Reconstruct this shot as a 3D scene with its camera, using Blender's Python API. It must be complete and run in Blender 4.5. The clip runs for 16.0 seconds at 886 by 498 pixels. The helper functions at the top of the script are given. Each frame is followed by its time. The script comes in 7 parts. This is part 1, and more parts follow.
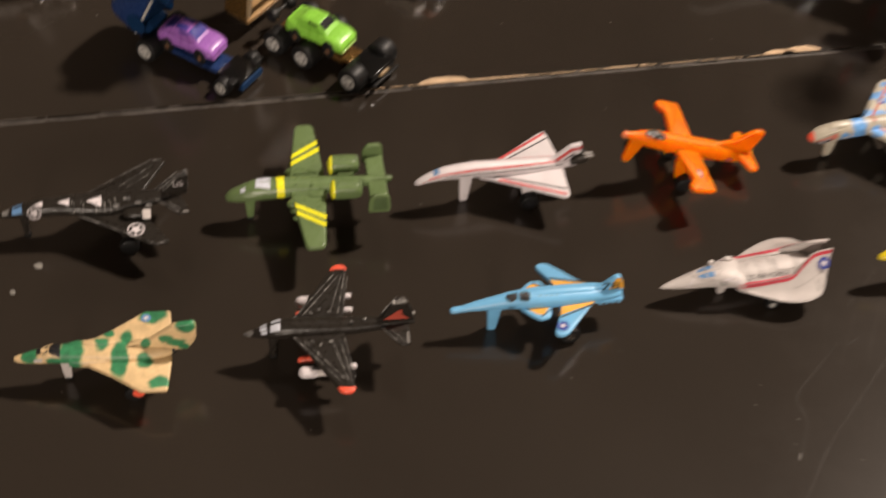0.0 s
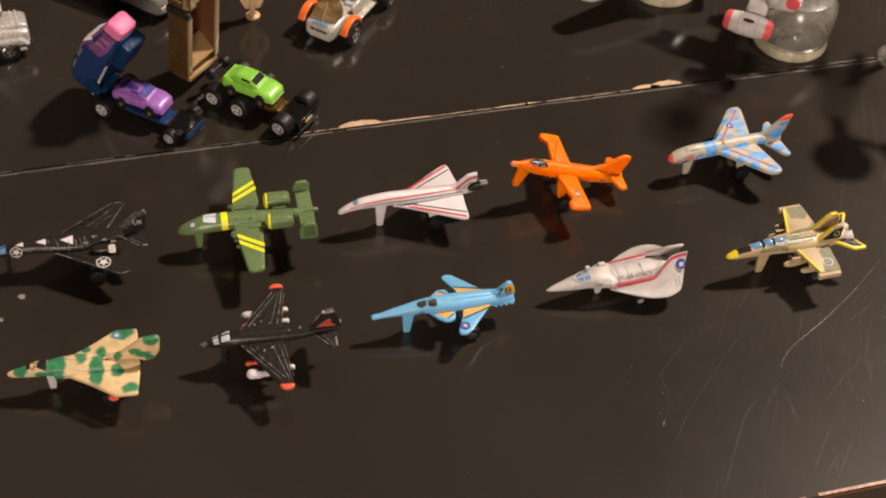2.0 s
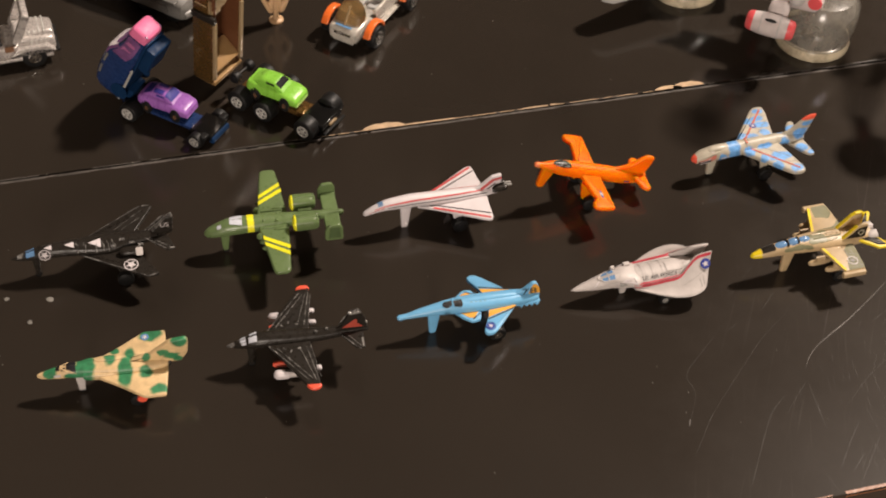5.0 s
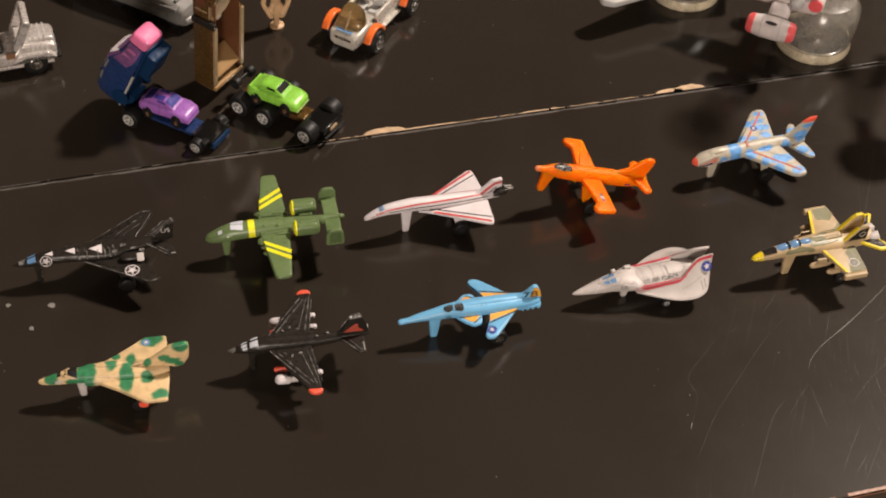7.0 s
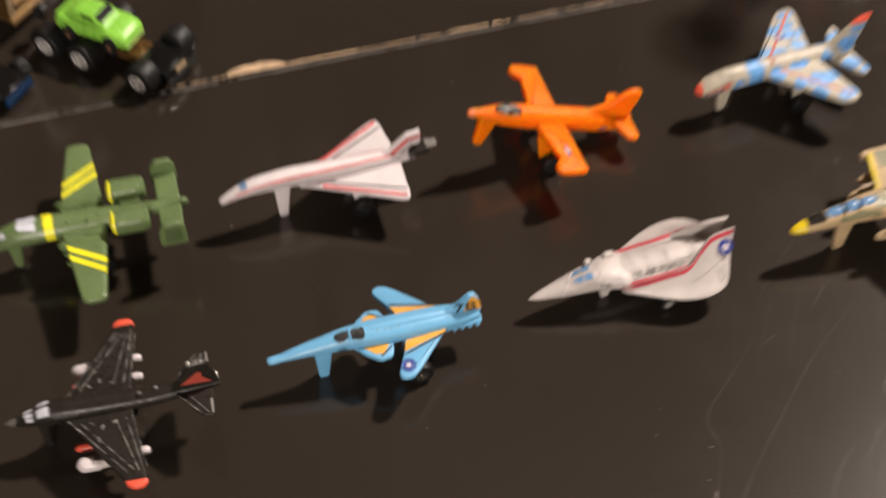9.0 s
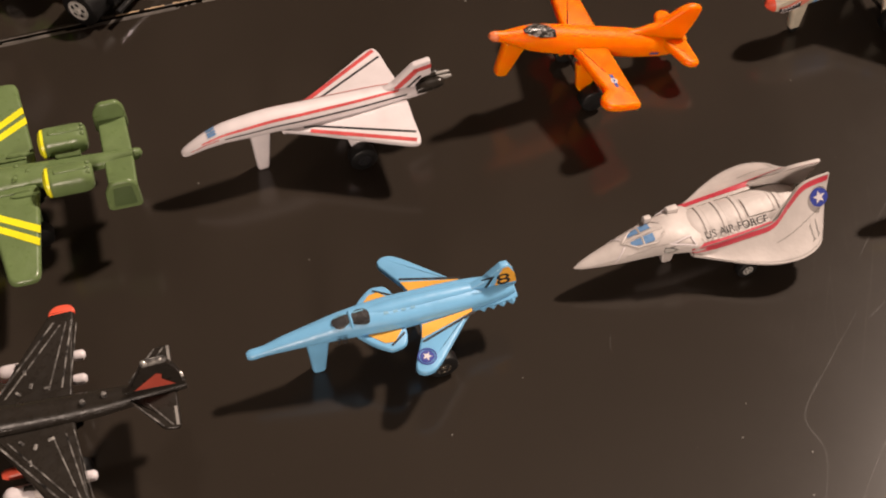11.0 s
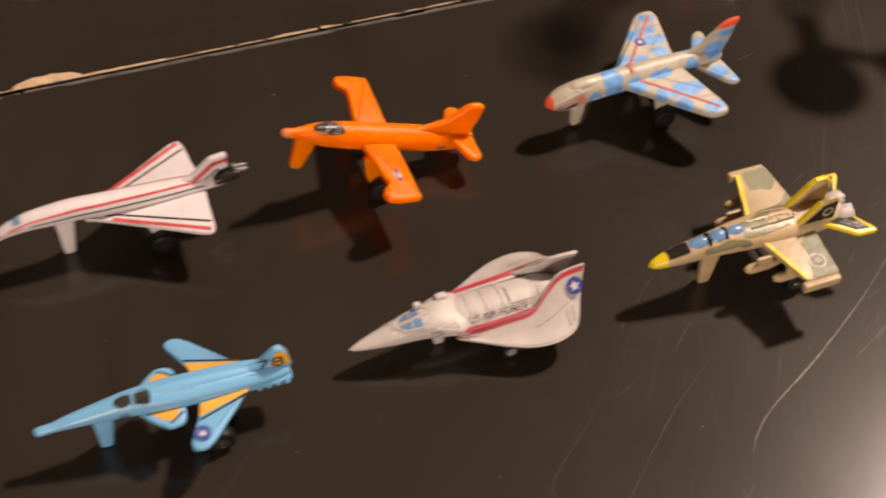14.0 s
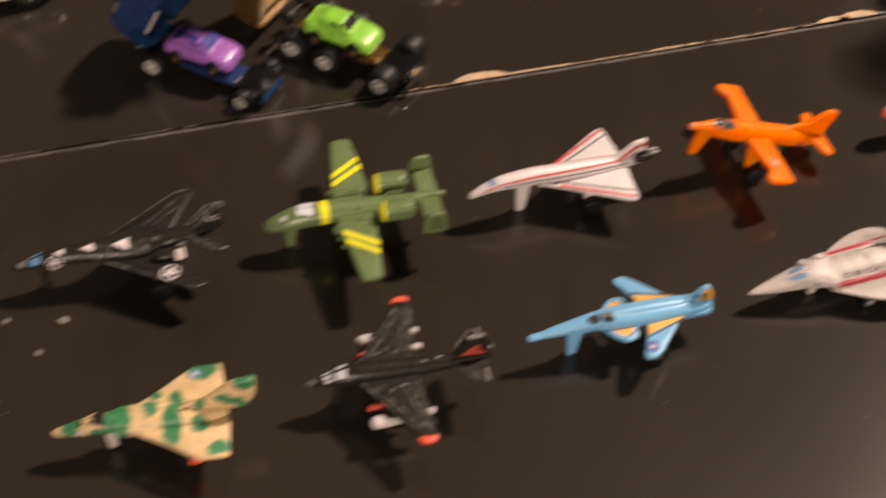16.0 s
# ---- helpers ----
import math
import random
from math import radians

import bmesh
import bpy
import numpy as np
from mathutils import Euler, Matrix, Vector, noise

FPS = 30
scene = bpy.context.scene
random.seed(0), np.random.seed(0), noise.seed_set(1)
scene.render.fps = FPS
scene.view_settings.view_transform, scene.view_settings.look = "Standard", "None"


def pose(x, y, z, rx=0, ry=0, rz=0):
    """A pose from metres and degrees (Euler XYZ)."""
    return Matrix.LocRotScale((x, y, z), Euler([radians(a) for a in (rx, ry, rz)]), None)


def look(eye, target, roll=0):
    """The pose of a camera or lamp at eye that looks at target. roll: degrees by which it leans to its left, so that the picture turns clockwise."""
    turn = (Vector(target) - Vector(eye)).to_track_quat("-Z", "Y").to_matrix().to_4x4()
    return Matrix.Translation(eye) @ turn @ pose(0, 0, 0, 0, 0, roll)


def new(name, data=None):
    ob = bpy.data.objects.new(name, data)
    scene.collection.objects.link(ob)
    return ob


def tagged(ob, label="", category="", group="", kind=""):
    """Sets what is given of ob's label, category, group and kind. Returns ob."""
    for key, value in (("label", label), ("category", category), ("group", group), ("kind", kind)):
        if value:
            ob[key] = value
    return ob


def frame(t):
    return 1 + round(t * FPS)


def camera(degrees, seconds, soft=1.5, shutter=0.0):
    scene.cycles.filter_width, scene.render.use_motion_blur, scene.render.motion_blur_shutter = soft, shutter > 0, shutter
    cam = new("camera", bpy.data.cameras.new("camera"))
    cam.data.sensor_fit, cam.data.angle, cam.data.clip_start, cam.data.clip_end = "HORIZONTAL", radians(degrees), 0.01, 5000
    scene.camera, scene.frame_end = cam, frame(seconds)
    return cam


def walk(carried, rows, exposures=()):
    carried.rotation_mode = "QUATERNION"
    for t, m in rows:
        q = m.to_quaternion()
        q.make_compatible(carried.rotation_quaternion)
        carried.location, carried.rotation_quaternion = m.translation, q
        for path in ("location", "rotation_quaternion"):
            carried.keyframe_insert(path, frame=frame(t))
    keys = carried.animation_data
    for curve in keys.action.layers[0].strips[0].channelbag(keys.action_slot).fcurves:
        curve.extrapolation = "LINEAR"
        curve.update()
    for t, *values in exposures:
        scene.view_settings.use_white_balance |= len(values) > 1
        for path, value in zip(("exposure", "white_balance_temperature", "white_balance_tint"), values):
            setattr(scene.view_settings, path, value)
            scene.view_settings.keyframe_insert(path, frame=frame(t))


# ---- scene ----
cam = camera(34.73, 16.0, soft=2.0, shutter=0.8)
PATH = [
    (0, (-0.06468, -0.28303, 0.25959), (0.01992, 0.03825, -0.11407), 5.035),
    (0.5, (-0.06721, -0.30362, 0.28562), (0.03022, 0.02299, -0.08021), 4.773),
    (1, (-0.06875, -0.31919, 0.29988), (0.03148, 0.00926, -0.06354), 4.400),
    (1.5, (-0.06988, -0.32608, 0.30570), (0.03614, -0.00515, -0.06276), 5.061),
    (2, (-0.07006, -0.32807, 0.30739), (0.03557, -0.00518, -0.05946), 4.905),
    (2.5, (-0.07144, -0.32783, 0.30832), (0.03286, -0.00371, -0.05784), 4.700),
    (3, (-0.07364, -0.32762, 0.30860), (0.02883, -0.00143, -0.05622), 4.327),
    (3.5, (-0.07347, -0.33030, 0.31072), (0.02688, -0.00380, -0.05442), 3.976),
    (4, (-0.07323, -0.32981, 0.30953), (0.02673, -0.00382, -0.05618), 3.919),
    (6.5, (-0.07186, -0.32984, 0.30685), (0.02709, -0.00242, -0.05785), 3.429),
    (7, (-0.07162, -0.33048, 0.30713), (0.02693, -0.00247, -0.05714), 3.281),
    (7.5, (-0.07193, -0.32933, 0.30775), (0.02775, -0.00153, -0.05641), 3.248),
    (8, (-0.07121, -0.32698, 0.30412), (0.02963, 0.00058, -0.05994), 3.320),
    (8.5, (-0.05668, -0.28714, 0.26907), (0.04576, 0.03404, -0.10019), 2.789),
    (9, (-0.02441, -0.23822, 0.22057), (0.07205, 0.06744, -0.16319), 0.735),
    (9.2, (-0.02379, -0.22444, 0.20351), (0.07603, 0.07371, -0.18526), 1.302),
    (11.3, (-0.01788, -0.20105, 0.17801), (0.08021, 0.08977, -0.21670), 0.377),
    (11.5, (-0.01714, -0.20120, 0.17991), (0.08099, 0.09017, -0.21439), 0.332),
    (12, (-0.01667, -0.19999, 0.18530), (0.08517, 0.09489, -0.20543), 0.773),
    (12.5, (-0.00974, -0.20300, 0.18531), (0.09792, 0.09526, -0.20128), 1.584),
    (13, (0.00427, -0.20898, 0.19119), (0.12404, 0.08486, -0.19522), 3.549),
    (13.5, (0.00631, -0.21161, 0.19400), (0.13294, 0.08010, -0.19184), 4.404),
    (14, (0.00085, -0.21488, 0.19779), (0.12733, 0.07891, -0.18652), 4.438),
    (14.5, (-0.02466, -0.22593, 0.21407), (0.09648, 0.07196, -0.16879), 3.834),
    (15, (-0.04612, -0.23577, 0.23711), (0.06911, 0.06712, -0.14365), 3.335),
    (15.5, (-0.05930, -0.24262, 0.24449), (0.05145, 0.06412, -0.13452), 3.485),
    (16, (-0.08263, -0.24614, 0.24484), (0.01823, 0.05851, -0.13859), 3.654),
]
walk(cam, [(t, look(eye, target, roll)) for t, eye, target, roll in PATH],
     exposures=[(0, 0.1, 6500, 10), (7, 0.08, 6400, 10), (9, 0.16, 6250, 10), (11.5, 0.08, 6900, 17), (12.5, 0.12, 6850, 16), (13.5, -0.04, 7100, 19), (14.5, 0.08, 7000, 16), (16, 0.08, 7050, 17)])


# ---- room light ----
scene.view_settings.exposure = 0.0
world = bpy.data.worlds.new("room_air")
scene.world = world
world.use_nodes = True
world.node_tree.nodes["Background"].inputs["Color"].default_value = (1.0, 0.86, 0.72, 1)
world.node_tree.nodes["Background"].inputs["Strength"].default_value = 0.02

LAMP_UP, LAMP_ROUND = 52.5, 24.5
LAMP = Vector((0.10, -0.09, 0)) + 2.4 * Vector((math.cos(radians(LAMP_UP)) * math.cos(radians(LAMP_ROUND)), math.cos(radians(LAMP_UP)) * math.sin(radians(LAMP_ROUND)), math.sin(radians(LAMP_UP))))  # ceiling lamp that throws the clear shadows
FILL = Vector((-0.5, -1.95, 0.58))     # unseen fill light added low behind the viewer


def lamp(name, place, target, size, watts, colour):
    data = bpy.data.lights.new(name, "AREA")
    data.shape, data.size, data.energy, data.color = "DISK", size, watts, colour
    ob = new(name, data)
    ob.matrix_world = look(place, target)
    return ob


lamp("ceiling_lamp_light", LAMP, (0.02, -0.05, 0), 0.2, 84, (1.0, 0.845, 0.72))
lamp("rear_fill_light", FILL, (0.02, -0.05, 0), 0.5, 27, (1.0, 0.845, 0.72))

# ---- materials ----
MATS = {}


def nodes_of(name):
    m = bpy.data.materials.new(name)
    m.use_nodes = True
    nt = m.node_tree
    return m, nt, nt.nodes["Principled BSDF"]


def link(nt, a, b):
    nt.links.new(a, b)


def coords(nt, kind="Object"):
    return nt.nodes.new("ShaderNodeTexCoord").outputs[kind]


def noise_tex(nt, vec, scale, detail=3.0, rough=0.55):
    n = nt.nodes.new("ShaderNodeTexNoise")
    n.inputs["Scale"].default_value, n.inputs["Detail"].default_value, n.inputs["Roughness"].default_value = scale, detail, rough
    link(nt, vec, n.inputs["Vector"])
    return n.outputs["Fac"]


def ramp(nt, fac, stops):
    r = nt.nodes.new("ShaderNodeValToRGB")
    els = r.color_ramp.elements
    while len(els) < len(stops):
        els.new(0.5)
    for e, (p, c) in zip(els, stops):
        e.position, e.color = p, (*c, 1) if len(c) == 3 else c
    link(nt, fac, r.inputs["Fac"])
    return r.outputs["Color"]


def grey(v):
    return (v, v, v)


def bump(nt, bsdf, fac, strength, dist):
    b = nt.nodes.new("ShaderNodeBump")
    b.inputs["Strength"].default_value, b.inputs["Distance"].default_value = strength, dist
    link(nt, fac, b.inputs["Height"])
    link(nt, b.outputs["Normal"], bsdf.inputs["Normal"])


def scaled(c, k):
    return tuple(min(1.0, v * k) for v in c)


def paint(name, c, rough=0.38, metal=0.0, coat=0.0, vary=0.12, relief=0.55, spec=0.5):
    """Toy paint or plastic: uneven colour, dusty roughness, slightly wavy surface."""
    if name in MATS:
        return MATS[name]
    m, nt, b = nodes_of(name)
    vec = coords(nt)
    col = ramp(nt, noise_tex(nt, vec, 260, 4), [(0.3, scaled(c, 1 - vary)), (0.7, scaled(c, 1 + vary * 0.6))])
    link(nt, col, b.inputs["Base Color"])
    link(nt, ramp(nt, noise_tex(nt, vec, 700, 5), [(0.3, grey(max(0.05, rough - 0.1))), (0.75, grey(min(1, rough + 0.14)))]), b.inputs["Roughness"])
    b.inputs["Metallic"].default_value = metal
    b.inputs["Coat Weight"].default_value = coat
    b.inputs["Specular IOR Level"].default_value = spec
    bump(nt, b, noise_tex(nt, vec, 420, 3), relief, 0.00018)
    MATS[name] = m
    return m


def lacquer():
    """Old black-brown gloss lacquer with dust, rub marks, fine swirls and a lightened corner."""
    m, nt, b = nodes_of("black_lacquer")
    vec = coords(nt)
    col = ramp(nt, noise_tex(nt, vec, 9, 5, 0.6), [(0.3, (0.0225, 0.0178, 0.0138)), (0.7, (0.0280, 0.0222, 0.0172))])
    dust = ramp(nt, noise_tex(nt, vec, 1900, 2, 0.5), [(0.755, grey(0)), (0.80, grey(1))])
    mix = nt.nodes.new("ShaderNodeMix")
    mix.data_type = "RGBA"
    link(nt, dust, mix.inputs["Factor"])
    link(nt, col, mix.inputs[6])
    mix.inputs[7].default_value = (0.06, 0.052, 0.045, 1)
    # rubbed near right corner: worn gloss, with lamp haze painted as lighter grey
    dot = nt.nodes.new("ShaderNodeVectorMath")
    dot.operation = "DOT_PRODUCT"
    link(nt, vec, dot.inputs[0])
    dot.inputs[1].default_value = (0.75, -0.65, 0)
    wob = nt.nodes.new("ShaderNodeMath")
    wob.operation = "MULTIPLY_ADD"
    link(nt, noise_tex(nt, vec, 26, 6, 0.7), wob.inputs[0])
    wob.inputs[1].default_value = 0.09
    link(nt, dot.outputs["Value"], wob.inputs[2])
    wear_glow = nt.nodes.new("ShaderNodeMix")
    wear_glow.data_type = "RGBA"
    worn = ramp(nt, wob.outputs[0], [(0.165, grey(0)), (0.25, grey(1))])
    link(nt, worn, wear_glow.inputs["Factor"])
    link(nt, mix.outputs[2], wear_glow.inputs[6])
    wear_glow.inputs[7].default_value = (0.052, 0.045, 0.039, 1)
    # fine rubbed streaks in the worn corner, running two ways
    top = wear_glow.outputs[2]
    for turn, low in ((58, 0.62), (68, 0.63)):
        way = nt.nodes.new("ShaderNodeMapping")
        way.vector_type = "TEXTURE"
        way.inputs["Rotation"].default_value = (0, 0, radians(turn))
        way.inputs["Scale"].default_value = (0.055, 0.0011, 1)
        link(nt, vec, way.inputs["Vector"])
        amount = nt.nodes.new("ShaderNodeMath")
        amount.operation = "MULTIPLY"
        link(nt, ramp(nt, noise_tex(nt, way.outputs[0], 1.0, 3, 0.6), [(low, grey(0)), (low + 0.05, grey(0.45))]), amount.inputs[0])
        link(nt, worn, amount.inputs[1])
        over = nt.nodes.new("ShaderNodeMix")
        over.data_type = "RGBA"
        link(nt, amount.outputs[0], over.inputs["Factor"])
        link(nt, top, over.inputs[6])
        over.inputs[7].default_value = (0.10, 0.09, 0.08, 1)
        top = over.outputs[2]
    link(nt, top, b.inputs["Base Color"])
    haze = noise_tex(nt, vec, 14, 5, 0.6)
    link(nt, ramp(nt, haze, [(0.3, grey(0.20)), (0.7, grey(0.27))]), b.inputs["Roughness"])
    b.inputs["Specular IOR Level"].default_value = 0.06
    link(nt, ramp(nt, wob.outputs[0], [(0.14, grey(0.82)), (0.24, grey(0.22))]), b.inputs["Coat Weight"])
    b.inputs["Coat Roughness"].default_value = 0.145
    bump(nt, b, noise_tex(nt, vec, 40, 3, 0.5), 0.05, 0.0005)
    return m


def plain(name, c, rough, scale=6.0, vary=0.12, relief=0.2, depth=0.002):
    m, nt, b = nodes_of(name)
    vec = coords(nt)
    link(nt, ramp(nt, noise_tex(nt, vec, scale, 5), [(0.3, scaled(c, 1 - vary)), (0.7, scaled(c, 1 + vary))]), b.inputs["Base Color"])
    b.inputs["Roughness"].default_value = rough
    bump(nt, b, noise_tex(nt, vec, scale * 9, 4), relief, depth)
    return m


def clear(name, tint, rough, ior=1.45, through_=1.0):
    m, nt, b = nodes_of(name)
    vec = coords(nt)
    link(nt, ramp(nt, noise_tex(nt, vec, 200, 3), [(0.3, scaled(tint, 0.93)), (0.7, tint)]), b.inputs["Base Color"])
    link(nt, ramp(nt, noise_tex(nt, vec, 300, 4), [(0.3, grey(rough * 0.6)), (0.7, grey(rough * 1.6))]), b.inputs["Roughness"])
    b.inputs["Transmission Weight"].default_value, b.inputs["IOR"].default_value = through_, ior
    return m


LACQUER = lacquer()
WOOD = plain("chipped_bare_wood", (0.54, 0.38, 0.235), 0.75, 300, 0.3, 0.5, 0.0003)
EDGE = paint("rubbed_edge_grey", (0.125, 0.112, 0.10), 0.45, vary=0.5)
SPECK = paint("dried_speck_grey", (0.20, 0.19, 0.17), 0.6, vary=0.3)
BLACK = paint("black_toy_paint", (0.0205, 0.0175, 0.0145), 0.3, relief=0.6, spec=0.22)
TYRE = paint("black_tyre_plastic", (0.008, 0.008, 0.008), 0.5, spec=0.3)
CHROME = paint("chrome_rim", (0.75, 0.74, 0.70), 0.22, metal=1.0)
SILVER = paint("silver_hub_foil", (0.62, 0.61, 0.58), 0.35, metal=0.35)
WHITE = paint("white_toy_paint", (0.65, 0.605, 0.62), 0.38, vary=0.06)
# grey lines and bare metal; on black toys also painted gloss highlights
LINE = paint("grey_line_and_highlight", (0.26, 0.25, 0.235), 0.35)


def worn_line():
    """Bare metal and painted gloss highlights in broken streaks on black paint."""
    m, nt, b = nodes_of("worn_and_highlight_line")
    fac = noise_tex(nt, coords(nt), 620, 4, 0.7)
    link(nt, ramp(nt, fac, [(0.37, (0.014, 0.014, 0.014)), (0.48, (0.11, 0.105, 0.10)), (0.66, (0.40, 0.39, 0.37))]), b.inputs["Base Color"])
    b.inputs["Roughness"].default_value, b.inputs["Metallic"].default_value = 0.32, 0.3
    return m


def film(name, tint, alpha, rough):
    """Thin hazy clear plastic, streaked with scuffs."""
    m, nt, b = nodes_of(name)
    vec = coords(nt)
    b.inputs["Base Color"].default_value = (*tint, 1)
    b.inputs["Roughness"].default_value = rough
    link(nt, ramp(nt, noise_tex(nt, vec, 110, 5, 0.65), [(0.35, grey(alpha * 0.5)), (0.7, grey(alpha * 1.7))]), b.inputs["Alpha"])
    return m


WORN = worn_line()
SCRATCH = film("scratch_grey", (0.16, 0.145, 0.13), 0.6, 0.45)
SCUFF = film("scuff_grey", (0.10, 0.088, 0.075), 0.13, 0.4)
HAIR = film("hairline_grey", (0.15, 0.135, 0.12), 0.24, 0.38)
FINE = film("scratch_glint_grey", (0.15, 0.135, 0.12), 0.33, 0.4)
COPPER = paint("rubbed_copper_brown_edge", (0.36, 0.15, 0.07), 0.35, vary=0.5)
RED = paint("red_toy_paint", (0.55, 0.07, 0.07), 0.42, vary=0.25)
CRIMSON = paint("crimson_print", (0.50, 0.045, 0.07), 0.4, vary=0.2)
BRICKRED = paint("dull_red_print", (0.42, 0.07, 0.045), 0.45)
TIPRED = paint("coral_red_toy_paint", (0.80, 0.11, 0.06), 0.35)
NAVYMARK = paint("navy_print", (0.035, 0.055, 0.30), 0.4)
INK = paint("black_print", (0.012, 0.012, 0.014), 0.45)
GLASSBLUE = paint("blue_window_paint", (0.14, 0.28, 0.50), 0.25)
YELLOW = paint("yellow_toy_paint", (0.78, 0.60, 0.015), 0.35)
LEMON = paint("lemon_yellow_toy_paint", (0.80, 0.76, 0.02), 0.35)
GREEN = paint("olive_green_toy_paint", (0.125, 0.185, 0.072), 0.33, relief=0.6)
DARKGREEN = paint("dark_olive_toy_paint", (0.075, 0.115, 0.045), 0.4)
ORANGE = paint("orange_plastic", (1.0, 0.190, 0.0), 0.38, vary=0.04, relief=0.3, spec=0.25)
glow = ORANGE.node_tree.nodes["Principled BSDF"]   # the plastic lets light through
glow.inputs["Subsurface Weight"].default_value, glow.inputs["Subsurface Scale"].default_value = 0.9, 0.004
glow.inputs["Subsurface Radius"].default_value = (1.0, 0.3, 0.05)
NOSEORANGE = paint("salmon_worn_plastic", (0.85, 0.22, 0.08), 0.4)
SKY = paint("pale_blue_toy_paint", (0.165, 0.445, 0.72), 0.38, vary=0.06)
SKYGREY = paint("blue_grey_print_and_glint", (0.15, 0.36, 0.52), 0.4)
DARKGLASS = paint("smoky_black_print", (0.035, 0.035, 0.037), 0.25, vary=0.5)
AMBER = paint("amber_print", (0.80, 0.40, 0.05), 0.4)
WINDOW = paint("pale_blue_grey_window_paint", (0.60, 0.63, 0.70), 0.3)
PEARL = paint("pearl_white_toy_paint", (0.53, 0.49, 0.47), 0.52, metal=0.06, vary=0.1, relief=0.7, spec=0.3)

# ---- mesh kit: lengths in millimetres, x towards the nose, y to its left ----
MM = 0.001


def finish(name, bm, material, parent=None, label="", smooth=True):
    bmesh.ops.recalc_face_normals(bm, faces=bm.faces[:])
    me = bpy.data.meshes.new(name)
    bm.to_mesh(me)
    bm.free()
    me.transform(Matrix.Diagonal((MM, MM, MM, 1)))
    if smooth:
        me.shade_smooth()
        me.set_sharp_from_angle(angle=radians(38))
    me.materials.append(material)
    ob = new(name, me)
    if parent is not None:
        ob.parent = parent
    if label:
        tagged(ob, label=label)
    return ob


def part(name, bm, material, parent, label=""):
    return finish(name, bm, material, parent, label)


def thing(name, m, label, category, group=""):
    ob = new(name)
    ob.empty_display_size = 0.005
    ob.matrix_world = m
    return tagged(ob, label=label, category=category, group=group)


def place(x, y, z=0.0, heading=0.0, pitch=0.0, roll=0.0):
    return pose(x * MM, y * MM, z * MM, 0, 0, heading) @ pose(0, 0, 0, roll, -pitch, 0)


def area(poly):
    return 0.5 * sum(a[0] * b[1] - b[0] * a[1] for a, b in zip(poly, poly[1:] + poly[:1]))


def rounded(poly, r=0.8, k=3):
    """The outline with its corners cut round."""
    out, n = [], len(poly)
    for i in range(n):
        p, a, b = Vector(poly[i]), Vector(poly[i - 1]), Vector(poly[(i + 1) % n])
        da, db = (a - p), (b - p)
        ra, rb = min(r, da.length * 0.45), min(r, db.length * 0.45)
        s, e = p + da.normalized() * ra, p + db.normalized() * rb
        for j in range(k + 1):
            t = j / k
            out.append(tuple(s * (1 - t) ** 2 + p * 2 * t * (1 - t) + e * t * t))
    return out


def inset(poly, d):
    """The outline (counter-clockwise) drawn in by d."""
    out, n = [], len(poly)
    for i in range(n):
        p, a, b = Vector(poly[i]), Vector(poly[i - 1]), Vector(poly[(i + 1) % n])
        u, v = (p - a), (b - p)
        u = u.normalized() if u.length > 1e-6 else v.normalized()
        v = v.normalized() if v.length > 1e-6 else u
        k = Vector((-u.y - v.y, u.x + v.x))
        k = k.normalized() if k.length > 1e-6 else Vector((-u.y, u.x))
        c = max(0.6, k.dot(Vector((-u.y, u.x))))
        out.append(tuple(p + k * (d / c)))
    return out


def slab(poly, t, bev=0.25, m=None, bm=None):
    """A plate of that outline in x and y, of thickness t, with rims cast round."""
    poly = list(poly) if area(list(poly)) > 0 else list(poly)[::-1]
    if bev > 0:
        poly = [p for p, q in zip(poly, poly[1:] + poly[:1]) if (Vector(p) - Vector(q)).length > 0.05]
    b = bmesh.new()
    e = min(bev, t * 0.46)
    steps = [(e * (1 - math.cos(radians(a))), t / 2 - e + e * math.sin(radians(a))) for a in (0, 35, 65, 90)] if e > 0 else [(0, t / 2)]
    loops = []
    for d, z in [(d, -z) for d, z in steps[::-1]] + steps:
        loops.append([b.verts.new((x, y, z)) for x, y in (inset(poly, d) if d > 0 else poly)])
    n = len(poly)
    for lo, hi in zip(loops, loops[1:]):
        for i in range(n):
            b.faces.new((lo[i], lo[(i + 1) % n], hi[(i + 1) % n], hi[i]))
    b.faces.new(loops[-1])
    b.faces.new(loops[0][::-1])
    return merged(b, m, bm)


def merged(b, m, bm):
    if m is not None:
        b.transform(m)
    if bm is None:
        return b
    me = bpy.data.meshes.new("scratchpad")
    b.to_mesh(me)
    b.free()
    bm.from_mesh(me)
    bpy.data.meshes.remove(me)
    return bm


def at(x, y, z, rx=0, ry=0, rz=0):
    return pose(x, y, z, rx, ry, rz)


UPRIGHT = Matrix(((1, 0, 0, 0), (0, 0, -1, 0), (0, 1, 0, 0), (0, 0, 0, 1)))  # outline in x and z


def upright(poly, t, y=0.0, bev=0.25, bm=None):
    """A plate that stands up: its outline in x and z."""
    return slab(poly, t, bev, Matrix.Translation((0, y, 0)) @ UPRIGHT, bm)


